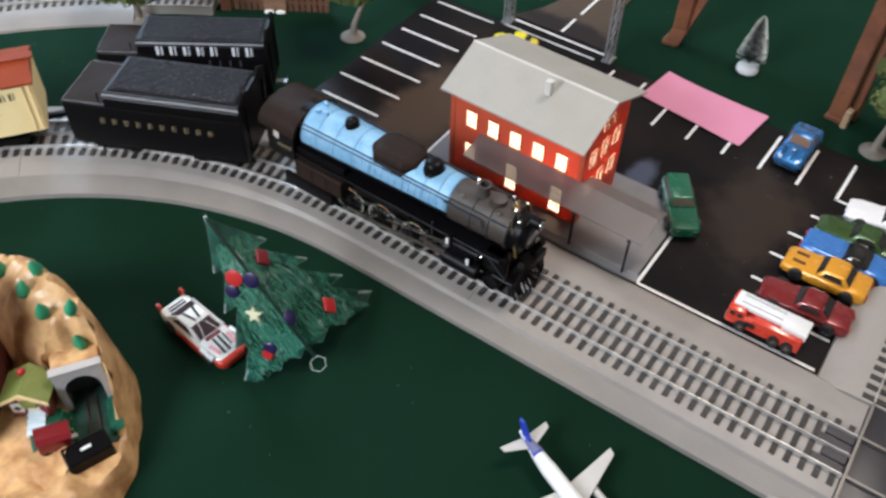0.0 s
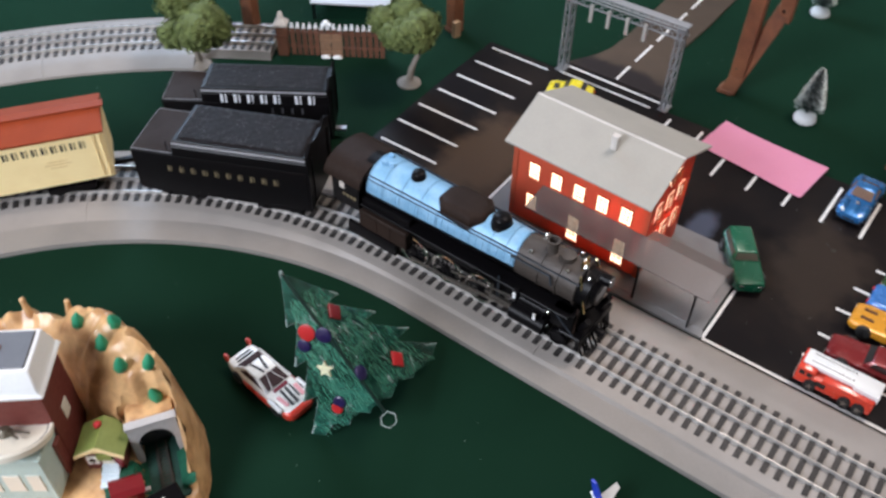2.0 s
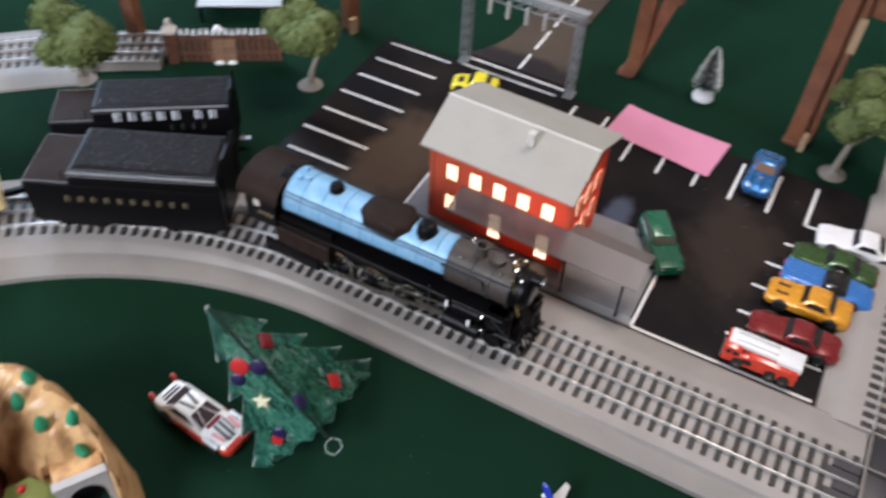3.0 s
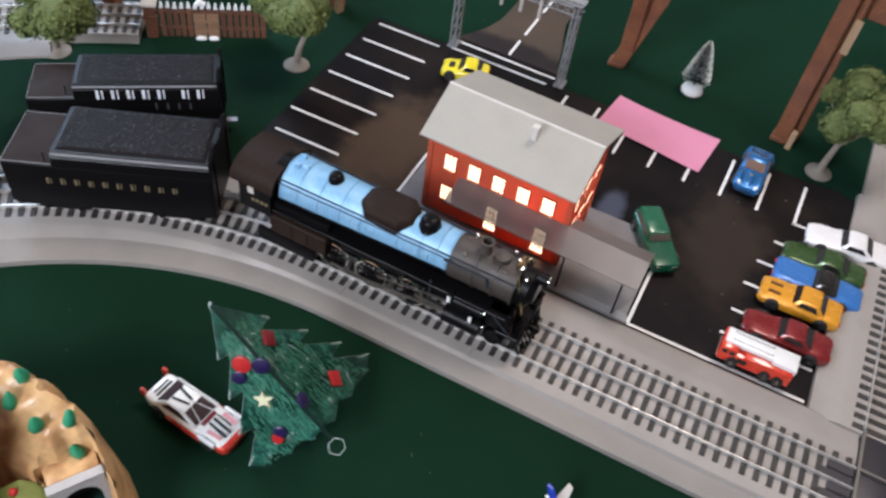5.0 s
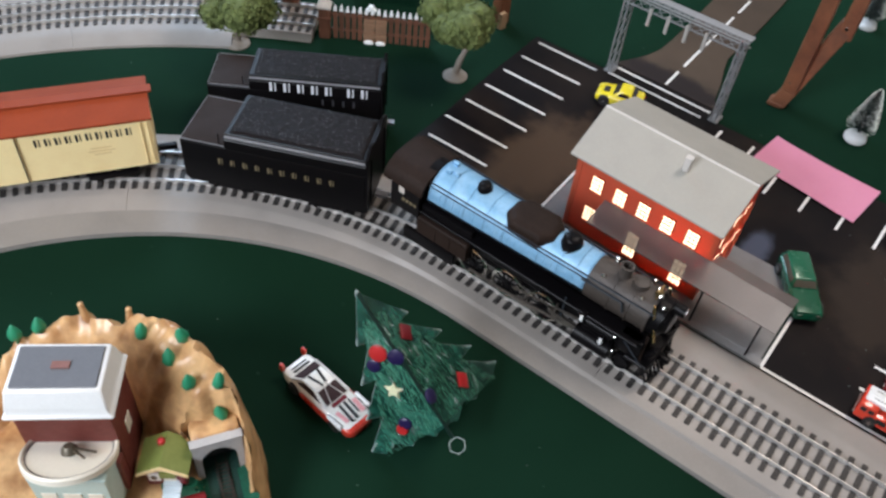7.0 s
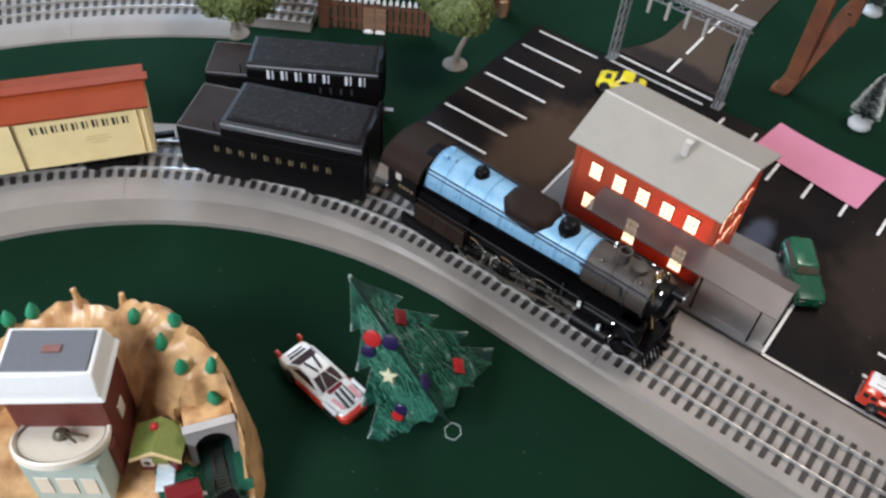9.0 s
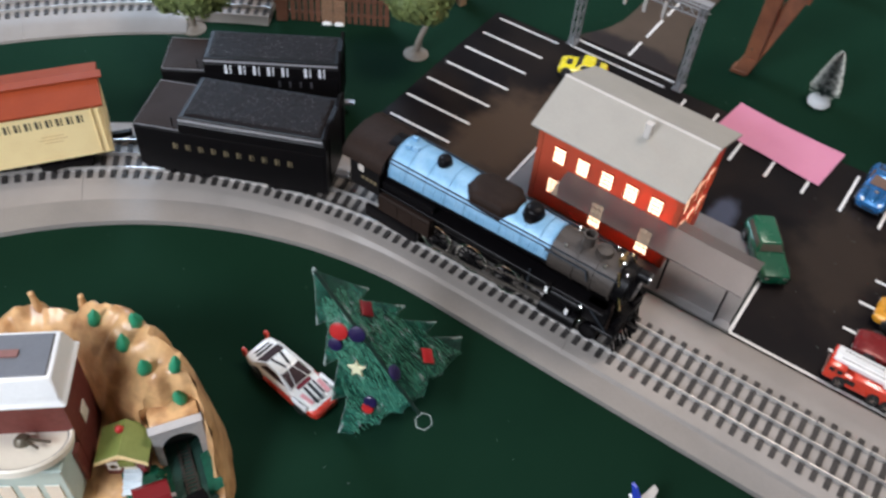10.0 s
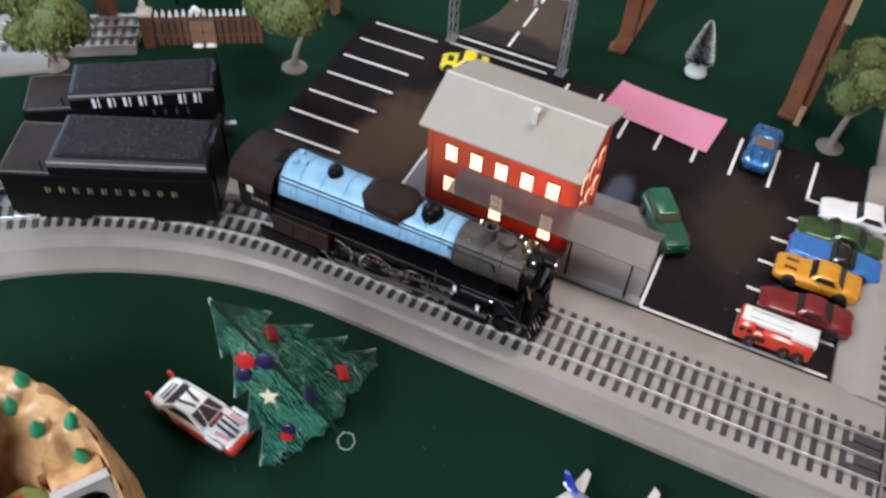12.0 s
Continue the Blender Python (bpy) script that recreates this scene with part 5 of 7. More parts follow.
# ---- toy airliner ----
plane = thing("toy_airliner", "white toy airliner with grey wings and blue tail fin", "toy airplane", at=pose(0.0035, -0.1610, 0.0110, 0, 0, -22.5))
GREYP = material("pale_grey_plastic", (0.50, 0.48, 0.45), 0.45, vary=0.05)
NAVY = material("blue_fin_paint", (0.02, 0.05, 0.45), 0.35, vary=0.05)
b = bmesh.new()
loft(b, [[(x, r * math.cos(2 * math.pi * k / 16), dz + r * math.sin(2 * math.pi * k / 16)) for k in range(16)]
         for x, r, dz in ((-0.004, 0.0008, 0.0020), (0.004, 0.0024, 0.0014), (0.014, 0.0040, 0.0006), (0.026, 0.0050, 0.0), (0.075, 0.0050, 0.0), (0.086, 0.0044, -0.0003), (0.094, 0.0026, -0.0008), (0.097, 0.0008, -0.0012))])
part("fuselage", b, WHITEP, plane, "white fuselage", smooth=60)
for s in (-1, 1):
    b = bmesh.new()
    prism(b, [(0.038, s * 0.003), (0.054, s * 0.003), (0.037, s * 0.0405), (0.032, s * 0.0415)], -0.0036, -0.0022)
    soften(b, 0.0003, 1)
    part("wing", b, GREYP, plane, "pale grey swept wing")
    b = bmesh.new()
    prism(b, [(0.001, s * 0.001), (0.0095, s * 0.001), (0.003, s * 0.0165), (-0.001, s * 0.017)], 0.0016, 0.0026)
    soften(b, 0.0002, 1)
    part("tailplane", b, GREYP, plane)
    b = bmesh.new()
    rod(b, (0.047, s * 0.017, -0.0058), (0.058, s * 0.017, -0.0058), 0.0026, 14)
    part("engine", b, GREYP, plane)
    b = bmesh.new()
    rod(b, (0.044, s * 0.005, -0.0109), (0.044, s * 0.005, -0.0030), 0.0008, 8)
    part("landing_gear", b, GREYP, plane)
b = bmesh.new()
loft(b, [[(x, y, z) for x, z in ((0.008, 0.003), (-0.001, 0.003), (-0.0055, 0.0140), (-0.0020, 0.0140))] for y in (-0.0009, 0.0009)])
part("fin", b, NAVY, plane, "blue tail fin", smooth=0)
for name, mat, x0, x1, spread, lift in (("tail_marking", NAVY, 0.0030, 0.0150, 62, 0.0003), ("tail_panel", material("slate_panel", (0.16, 0.17, 0.30), 0.4, vary=0.1), 0.0042, 0.0138, 50, 0.0006)):
    b = bmesh.new()
    rings = []
    for k in range(5):
        x = x0 + (x1 - x0) * k / 4
        r, dz = 0.0024 + 0.0016 * (x - 0.004) / 0.010, 0.0014 - 0.0008 * (x - 0.004) / 0.010
        span = [radians(-spread + 2 * spread * q / 8) for q in range(9)]
        rings.append([(x, (r + lift) * math.sin(a), dz + (r + lift) * math.cos(a)) for a in span] + [(x, (r - 0.0006) * math.sin(a), dz + (r - 0.0006) * math.cos(a)) for a in reversed(span)])
    loft(b, rings)
    part(name, b, mat, plane, "navy bordered tail marking" if mat is NAVY else "slate blue tail panel", smooth=50)
b = bmesh.new()
rod(b, (0.082, 0, -0.0109), (0.082, 0, -0.0030), 0.0008, 8)
part("nose_gear", b, GREYP, plane)


# ---- pink paper over the parking bays ----
b = bmesh.new()
nx, ny = 16, 8
c00, c10, c11, c01 = (Vector(p) for p in ((-0.0960, 0.2065, 0), (0.0035, 0.1910, 0), (0.0100, 0.2445, 0), (-0.0898, 0.2545, 0)))
grid = []
for i in range(nx + 1):
    row = []
    for j in range(ny + 1):
        u, v = i / nx, j / ny
        p = c00.lerp(c10, u).lerp(c01.lerp(c11, u), v)
        p.z = 0.0019 + 0.0010 * (u * 2 - 1) ** 4 + 0.0008 * math.sin(3 * u + 2 * v) ** 2
        row.append([b.verts.new(p + Vector((0, 0, dz))) for dz in (0, 0.0003)])
    grid.append(row)
for i in range(nx):
    for j in range(ny):
        q = [grid[i][j], grid[i + 1][j], grid[i + 1][j + 1], grid[i][j + 1]]
        b.faces.new([k[1] for k in q])
        b.faces.new([k[0] for k in q][::-1])
rim = [grid[i][0] for i in range(nx)] + [grid[nx][j] for j in range(ny)] + [grid[i][ny] for i in range(nx, 0, -1)] + [grid[0][j] for j in range(ny, 0, -1)]
for p, q in zip(rim, rim[1:] + rim[:1]):
    b.faces.new((p[0], q[0], q[1], p[1]))
tagged(part("paper_sheet", b, PINK, None), "flat sheet of pink paper lying over parking lines", "paper sheet")

# ---- card christmas tree, folded like a tent ----
TREEGREEN = material("painted_green_film", (0.005, 0.045, 0.030), 0.14, vary=0.6, scale=65, fine=260, bump=1.0, second=(0.050, 0.21, 0.15), amount=0.9, alpha=0.78, through=0.15)
nodes, links = TREEGREEN.node_tree.nodes, TREEGREEN.node_tree.links
squash = nodes.new("ShaderNodeMapping")
squash.inputs["Rotation"].default_value, squash.inputs["Scale"].default_value = (0.5, 0.8, 0.3), (0.35, 1.6, 1.2)
links.new(next(k for k in nodes if k.type == "TEX_COORD").outputs["Object"], squash.inputs["Vector"])
for tex in [k for k in nodes if k.type == "TEX_NOISE"]:
    links.new(squash.outputs[0], tex.inputs["Vector"])
FOLDSHADE = material("dark_fold_shade", (0.003, 0.018, 0.013), 0.4, vary=0.2)
PENGREEN = material("pale_green_ink", (0.075, 0.25, 0.165), 0.28, vary=0.4, scale=120, fine=900, bump=0)
CLEAR = material("clear_plastic", (0.75, 0.88, 0.84), 0.06, vary=0.03, bump=0, alpha=0.30)
BRIGHTRED = material("red_foil", (0.44, 0.02, 0.022), 0.3, vary=0.1, scale=300)
DARKRED = material("dark_red_foil", (0.18, 0.009, 0.013), 0.35, vary=0.1, scale=300)
VIOLET = material("violet_foil", (0.014, 0.008, 0.055), 0.35, vary=0.1, scale=300)
STARCREAM = material("cream_star", (0.70, 0.68, 0.45), 0.5, vary=0.08)
A, B0, LC, RC = Vector((-0.2030, -0.1990, 0.1060)), Vector((-0.1270, -0.2005, 0.0346)), Vector((-0.1660, -0.2250, 0.0004)), Vector((-0.1430, -0.1240, 0.0090))
card = thing("card_tree", "shiny green folded christmas tree cut-out with ornaments", "christmas tree")


def on_panel(corner, u, v):
    """A point on a half of the card: u down the fold, v from the fold to the edge (1: the lowest tip's width)."""
    out = corner - (A + (B0 - A) * 0.86)
    return A + (B0 - A) * u + out * v


for corner in (LC, RC):
    teeth = [(0.0, 0.0), (0.25, 0.36), (0.27, 0.20), (0.46, 0.60), (0.48, 0.38), (0.66, 0.82), (0.69, 0.58), (0.85, 1.0), (0.91, 0.86), (0.88, 0.66), (0.95, 0.50), (0.90, 0.34), (0.97, 0.16), (0.92, 0.0)]
    n = (B0 - A).cross(corner - A).normalized() * 0.0006
    b = bmesh.new()
    cols = 6
    edge = []
    for (u0, v0), (u1, v1) in zip(teeth, teeth[1:]):
        edge += [(u0 + (u1 - u0) * k / 3, v0 + (v1 - v0) * k / 3) for k in range(3)]
    edge.append(teeth[-1])
    last = len(edge) - 1
    rows = []
    for i, (u, v) in enumerate(edge):
        f = i / last
        rows.append([[b.verts.new(on_panel(corner, f + (u - f) * k / cols, v * k / cols) + n * s) for k in range(cols + 1)] for s in (1, -1)])
    for r, q in zip(rows, rows[1:]):
        for s in (0, 1):
            for k in range(cols):
                b.faces.new((r[s][k], r[s][k + 1], q[s][k + 1], q[s][k]))
        b.faces.new((r[0][cols], r[1][cols], q[1][cols], q[0][cols]))
    bmesh.ops.remove_doubles(b, verts=b.verts, dist=1e-6)
    part("panel", b, TREEGREEN, card, smooth=0)
    # clear raised rim along the cut edge, and crinkles in the film
    b = bmesh.new()
    for (u0, v0), (u1, v1) in zip(teeth, teeth[1:]):
        rod(b, on_panel(corner, u0, v0), on_panel(corner, u1, v1), 0.0004, 5)
    part("rim", b, CLEAR, card, "clear plastic rim")
    up = n.normalized() * (1 if n.z > 0 else -1) * 0.0006
    rnd = random.Random(11 if corner is LC else 23)
    b = bmesh.new()
    for k in range(22):
        u = rnd.uniform(0.22, 0.86)
        v = rnd.uniform(0.04, 0.80) * u
        du, dv = rnd.uniform(0.02, 0.09), rnd.uniform(-0.05, 0.06)
        p0, p1 = on_panel(corner, u, v) + up, on_panel(corner, min(0.9, u + du), max(0.02, v + dv)) + up
        mid = p0.lerp(p1, 0.5) + up * 0.7 + Vector((rnd.uniform(-1, 1), rnd.uniform(-1, 1), 0)) * 0.0006
        rod(b, p0, mid, 0.0003, 5)
        rod(b, mid, p1, 0.0003, 5)
    part("crinkle", b, CLEAR, card, "glossy crinkles in the film")
    # dense pale pen strokes that the film is coloured with
    verts, faces = [], []
    for k in range(620):
        u = rnd.uniform(0.08, 0.90) ** 0.75
        v = rnd.random() * 0.94 * u
        slant = 0.10 + 0.5 * noise.noise(Vector((u * 3, v * 3, 4 if corner is LC else 9)))
        long = rnd.uniform(0.025, 0.085)
        p0, p1 = on_panel(corner, u, v) + up * 1.3, on_panel(corner, min(0.93, u + long * 0.75), max(0.0, min(u * 0.95, v + long * slant))) + up * 1.3
        wide = (p1 - p0).cross(up).normalized() * rnd.uniform(0.00012, 0.00030)
        i = len(verts)
        verts += [p0 - wide, p0 + wide, p1 + wide * 0.6, p1 - wide * 0.6]
        faces.append((i, i + 1, i + 2, i + 3))
    data = bpy.data.meshes.new("pen_shading")
    data.from_pydata(verts, [], faces)
    data.materials.append(PENGREEN)
    ob = new("pen_shading", data)
    ob.parent = card
    tagged(ob, "pale green pen strokes", kind="stuff")
    # clear tips at the points
    for u, v in ((0.25, 0.36), (0.46, 0.60), (0.66, 0.82), (0.85, 1.0)):
        b = bmesh.new()
        rod(b, on_panel(corner, u, v), on_panel(corner, u - 0.035, v * 0.86), 0.0009, 6)
        part("glass_point", b, CLEAR, card)
# dark rod down the fold, its colour standing for the crease's shade
b = bmesh.new()
rod(b, A, A.lerp(B0, 1.03), 0.0012, 8)
part("fold", b, FOLDSHADE, card)
b = bmesh.new()
turned(b, [(0.0010, -0.003), (0.0013, 0.001), (0.0004, 0.0025)], 10, Matrix.Translation(A))
part("tip", b, CLEAR, card, "clear plastic tip")
b = bmesh.new()
ring(b, 0.0052, 0.00032, pose(-0.1185, -0.2050, 0.0362) @ pose(0, 0, 0, 0, 0, 15) @ pose(0, 0, 0, 20), 6, 6)
part("plastic_ring", b, CLEAR, card, "clear plastic hanging ring", smooth=0)


def ornament(corner, u, v, r, mat, shape):
    n = (B0 - A).cross(corner - A).normalized()
    if n.z < 0:
        n = -n
    p = on_panel(corner, u, v) + n * 0.0009
    m = Matrix.Translation(p) @ n.to_track_quat("Z", "Y").to_matrix().to_4x4()
    b = bmesh.new()
    k = {"round": 20, "square": 4, "star": 10}[shape]
    pts = []
    for i in range(k):
        a = 2 * math.pi * i / k + (1.25 if shape == "square" else 0.5)
        rr = r * (0.48 if shape == "star" and i % 2 else 1.25 if shape == "square" else 1)
        pts.append((rr * math.cos(a), rr * math.sin(a)))
    rows = loft(b, [[(x, y, 0) for x, y in pts], [(x, y, 0.0012) for x, y in pts], [(x * 0.8, y * 0.8, 0.0017) for x, y in pts]])
    bmesh.ops.transform(b, matrix=m, verts=b.verts)
    part("ornament", b, mat, card, smooth=30)


for corner, u, v, r, mat, shape in ((LC, 0.353, 0.180, 0.0056, BRIGHTRED, "round"), (RC, 0.340, 0.195, 0.0052, DARKRED, "square"), (RC, 0.793, 0.460, 0.0054, BRIGHTRED, "square"),
                                    (LC, 0.590, 0.277, 0.0060, STARCREAM, "star"), (LC, 0.430, 0.020, 0.0052, VIOLET, "round"), (RC, 0.740, 0.030, 0.0048, VIOLET, "round"),
                                    (LC, 0.822, 0.470, 0.0038, BRIGHTRED, "round"), (LC, 0.800, 0.395, 0.0042, VIOLET, "round"), (LC, 0.400, 0.310, 0.0044, VIOLET, "round")):
    ornament(corner, u, v, r, mat, shape)

# ---- trees ----
BARK = material("grey_plastic_trunk", (0.25, 0.21, 0.17), 0.6, vary=0.2, scale=200, bump=0.5)
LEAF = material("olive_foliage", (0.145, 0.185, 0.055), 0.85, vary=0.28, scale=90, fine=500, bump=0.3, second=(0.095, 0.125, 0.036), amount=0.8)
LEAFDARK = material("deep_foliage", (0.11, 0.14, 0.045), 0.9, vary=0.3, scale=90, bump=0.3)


def leafy(name, blobs, count, size, mat, parent, seed):
    """A crown of small leaves scattered over a bunch of lumps."""
    rnd = random.Random(seed)
    verts, faces = [], []
    total = sum(r * r for *_, r in blobs)
    for cx, cy, cz, r in blobs:
        for _ in range(int(count * r * r / total)):
            d = Vector((rnd.gauss(0, 1), rnd.gauss(0, 1), rnd.gauss(0, 1))).normalized()
            k = 1 + 0.30 * noise.noise(Vector((cx * 900 + d.x * 2.6, cy * 900 + d.y * 2.6, d.z * 2.6)))
            p = Vector((cx, cy, cz)) + Vector((d.x, d.y, d.z * 0.8)) * r * k * rnd.uniform(0.78, 1.06)
            t1 = d.orthogonal().normalized()
            t1.rotate(Matrix.Rotation(rnd.uniform(0, 6.28), 3, d))
            t2 = d.cross(t1) + d * rnd.uniform(-0.6, 0.6)
            s = size * rnd.uniform(0.6, 1.4)
            i = len(verts)
            verts += [p - t1 * s, p + t2 * s * 0.5 + d * s * 0.3, p + t1 * s, p - t2 * s * 0.5]
            faces.append((i, i + 1, i + 2, i + 3))
    data = bpy.data.meshes.new(name)
    data.from_pydata(verts, [], faces)
    data.materials.append(mat)
    ob = new(name, data)
    ob.parent = parent
    return tagged(ob, kind="stuff")


def tree(label, x, y, lean, crown, blobs, seed, trunk_r=0.0036, leaf=0.0022):
    t = thing("model_tree", label, "model tree", "plastic trees", at=pose(x, y, 0))
    b = bmesh.new()
    turned(b, [(0.0118, 0.0), (0.0118, 0.0012), (0.0100, 0.0022), (0.0052, 0.0034), (trunk_r * 1.1, 0.0052)], 22)
    part("base", b, BARK, t, "round grey plastic foot", smooth=50)
    b = bmesh.new()
    path = [(0, 0, 0.004, trunk_r), (lean[0] * 0.15, lean[1] * 0.15, 0.016, trunk_r * 0.85), (lean[0] * 0.5, lean[1] * 0.5, 0.030, trunk_r * 0.75), (lean[0], lean[1], crown[2] * 0.8, trunk_r * 0.5), (crown[0], crown[1], crown[2], trunk_r * 0.25)]
    loft(b, [[(px + r * math.cos(k * 0.785), py + r * math.sin(k * 0.785), pz) for k in range(8)] for px, py, pz, r in path])
    part("trunk", b, BARK, t, smooth=60)
    for k, (cx, cy, cz, r) in enumerate(blobs):
        b = bmesh.new()
        rod(b, (lean[0] * 0.5, lean[1] * 0.5, 0.030), (cx, cy, cz), trunk_r * 0.45, 6, trunk_r * 0.15)
        part("limb", b, BARK, t)
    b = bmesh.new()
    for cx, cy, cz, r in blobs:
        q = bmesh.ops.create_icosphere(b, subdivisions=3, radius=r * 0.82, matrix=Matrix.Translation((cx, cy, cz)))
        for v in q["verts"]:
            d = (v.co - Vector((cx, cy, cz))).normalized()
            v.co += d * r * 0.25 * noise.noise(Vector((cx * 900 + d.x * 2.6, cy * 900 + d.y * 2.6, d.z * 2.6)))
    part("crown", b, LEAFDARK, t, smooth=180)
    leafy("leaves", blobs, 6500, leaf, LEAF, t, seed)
    return t


rb = random.Random(4)


def lumps(cx, cy, cz, rx, ry, rz, n, r):
    out = []
    for _ in range(n):
        a, k = rb.uniform(0, 6.28), rb.uniform(0.15, 1.0) ** 0.5
        out.append((cx + rx * k * math.cos(a), cy + ry * k * math.sin(a), cz + rz * rb.uniform(-1, 1), r * rb.uniform(0.75, 1.25)))
    return out


tree("olive foam-leaved tree with a bent grey trunk beside the asphalt", -0.3640, 0.1260, (0.006, 0.026), (0.004, 0.020, 0.060), lumps(-0.003, -0.006, 0.062, 0.030, 0.026, 0.008, 11, 0.0155), 11)
tree("broad olive foam-leaved tree beside the curved track", -0.5480, 0.0230, (0.008, -0.010), (0.010, -0.020, 0.060), lumps(0.018, -0.016, 0.064, 0.036, 0.026, 0.009, 11, 0.0165), 12)
tree("speckled green foam-leaved tree by the wooden trestle leg", 0.0985, 0.2560, (0.006, 0.008), (0.010, 0.010, 0.060), lumps(0.004, 0.016, 0.062, 0.034, 0.034, 0.011, 14, 0.0165), 13)

# ---- frosted bottle-brush trees ----
SNOW = material("white_snow_base", (0.90, 0.91, 0.91), 0.8, vary=0.06, scale=300, bump=0.6)
STONECAP = material("pale_cap", (0.55, 0.50, 0.45), 0.6, vary=0.2, scale=200, bump=0.3)
PALEPLATE = material("pale_grey_plate", (0.52, 0.53, 0.56), 0.5, vary=0.08, scale=40)
BRUSH = material("dark_green_bristle", (0.018, 0.036, 0.036), 0.7, vary=0.3, scale=400)
FROST = material("frosted_bristle", (0.78, 0.84, 0.82), 0.6, vary=0.2, scale=400)


def frosted_tree(x, y, h, seed):
    t = thing("frosted_tree", "small frosted bottle-brush tree on a white snowy base", "model tree", "frosted trees", at=pose(x, y, 0))
    b = bmesh.new()
    turned(b, [(0.0100, 0.0), (0.0108, 0.002), (0.0098, 0.0052), (0.0060, 0.0072), (0.001, 0.0076)], 18)
    for v in b.verts:
        v.co.x *= 1 + 0.12 * noise.noise(v.co * 400)
    part("snow_base", b, SNOW, t, "white snowy base", smooth=60)
    b = bmesh.new()
    rod(b, (0, 0, 0.005), (0, 0, h), 0.0006, 6)
    part("stem", b, BRUSH, t)
    rnd = random.Random(seed)
    for name, n, mat, lo, hi in (("bristles", 1500, BRUSH, 0.0, 0.84), ("frost", 1050, FROST, 0.74, 1.10)):
        verts, faces = [], []
        for _ in range(n):
            f = rnd.random() ** 0.8
            z = 0.008 + (h - 0.008) * f
            r = 0.0118 * (1 - f) ** 0.75 + 0.0012
            a = rnd.uniform(0, 6.283)
            d = Vector((math.cos(a), math.sin(a), 0.45))
            p0, p1 = Vector((0, 0, z)) + d * r * lo, Vector((0, 0, z)) + d * r * hi * rnd.uniform(0.9, 1.05)
            s = Vector((-math.sin(a), math.cos(a), 0)) * (0.00022 if lo == 0 else 0.0005)
            i = len(verts)
            verts += [p0 - s, p0 + s, p1 + s, p1 - s]
            faces.append((i, i + 1, i + 2, i + 3))
        data = bpy.data.meshes.new(name)
        data.from_pydata(verts, [], faces)
        data.materials.append(mat)
        ob = new(name, data)
        ob.parent = t
        tagged(ob, kind="stuff")


frosted_tree(-0.0335, 0.3060, 0.0560, 5)
frosted_tree(-0.0890, 0.5080, 0.0560, 6)

# ---- wooden trestle legs ----
WOOD = material("red_brown_stained_wood", (0.245, 0.097, 0.049), 0.34, vary=0.22, scale=40, fine=300, bump=0.3, second=(0.12, 0.045, 0.027), amount=0.8)
DARKBRASS = material("dark_brass", (0.10, 0.085, 0.06), 0.45, 0.4, vary=0.2, scale=300)
PALEWOOD = material("pale_cut_and_sheen_wood", (0.45, 0.30, 0.18), 0.6, vary=0.2, scale=150)


def trestle_leg(label, x, y, turn, brace, cut, beam=False):
    t = thing("trestle_leg", label, "trestle leg", "trestle legs", at=pose(x, y, 0, 0, 0, turn))
    b = bmesh.new()
    off, low = (0.0058, 0.0200) if brace else (0.0, 0.0)
    box(b, (-0.0070 + off, -0.0065, low), (0.0070 + off, 0.0065, 0.2600))
    soften(b, 0.0010, 1)
    part("post", b, WOOD, t)
    b = bmesh.new()
    box(b, (-0.0082, -0.0076, 0.0), (0.0062, 0.0070, 0.0046))
    soften(b, 0.0008, 1)
    part("foot_block", b, WOOD, t)
    if brace:
        b = bmesh.new()
        box(b, (-0.0072, -0.0062, 0.0), (0.0072, 0.0062, 0.0960))
        soften(b, 0.0008, 1)
        br = part("brace", b, WOOD, t)
        br.matrix_basis = pose(0.0010, -0.0008, 0.0020, *brace)
        b = bmesh.new()
        box(b, (0.0215, 0.0070, 0.0800), (0.0345, 0.0190, 0.2600))
        soften(b, 0.0010, 1)
        part("upper_post", b, WOOD, t)
        b = bmesh.new()
        rod(b, (0.0270, 0.0050, 0.0920), (0.0270, 0.0072, 0.0920), 0.0016, 10)
        part("nail", b, CHROME, t)
    if cut:
        b = bmesh.new()
        box(b, (0.0075, -0.0105, 0.0), (0.0125, -0.0025, 0.0170))
        part("end_block", b, PALEWOOD, t, "pale cut end of wood")
    if beam:
        b = bmesh.new()
        box(b, (0.0072, 0.0050, 0.0), (0.0140, 0.0160, 0.2600))
        soften(b, 0.0008, 1)
        part("second_post", b, WOOD, t)
        # pale strip whose colour stands for a reflection on the glossy wood
        b = bmesh.new()
        box(b, (0.0100, 0.0036, 0.0980), (0.0165, 0.0049, 0.1300))
        part("pale_strip", b, PALEWOOD, t, "pale strip standing for a reflection on the wood")
        b = bmesh.new()
        box(b, (-0.0060, 0.0164, 0.1270), (0.1500, 0.0248, 0.1480))
        soften(b, 0.0010, 1)
        part("crossbeam", b, WOOD, t, "horizontal wooden crossbeam")
    b = bmesh.new()
    rod(b, (-0.002 + off, -0.0076, 0.030), (-0.002 + off, -0.0062, 0.030), 0.0008, 10)
    part("nail", b, DARKBRASS, t)


trestle_leg("red-brown stained wooden trestle leg with a slanting brace", -0.1105, 0.3060, 3, (-9, 16, 0), False)
trestle_leg("dark stained wooden trestle leg with a pale cut block", 0.0580, 0.2840, -8, None, True, True)

# ---- lattice signal bridge over the road ----
STEEL = material("grey_plastic_lattice", (0.26, 0.265, 0.275), 0.45, vary=0.1, scale=120)
bridge = thing("signal_bridge", "grey plastic lattice signal bridge spanning the road", "signal bridge")
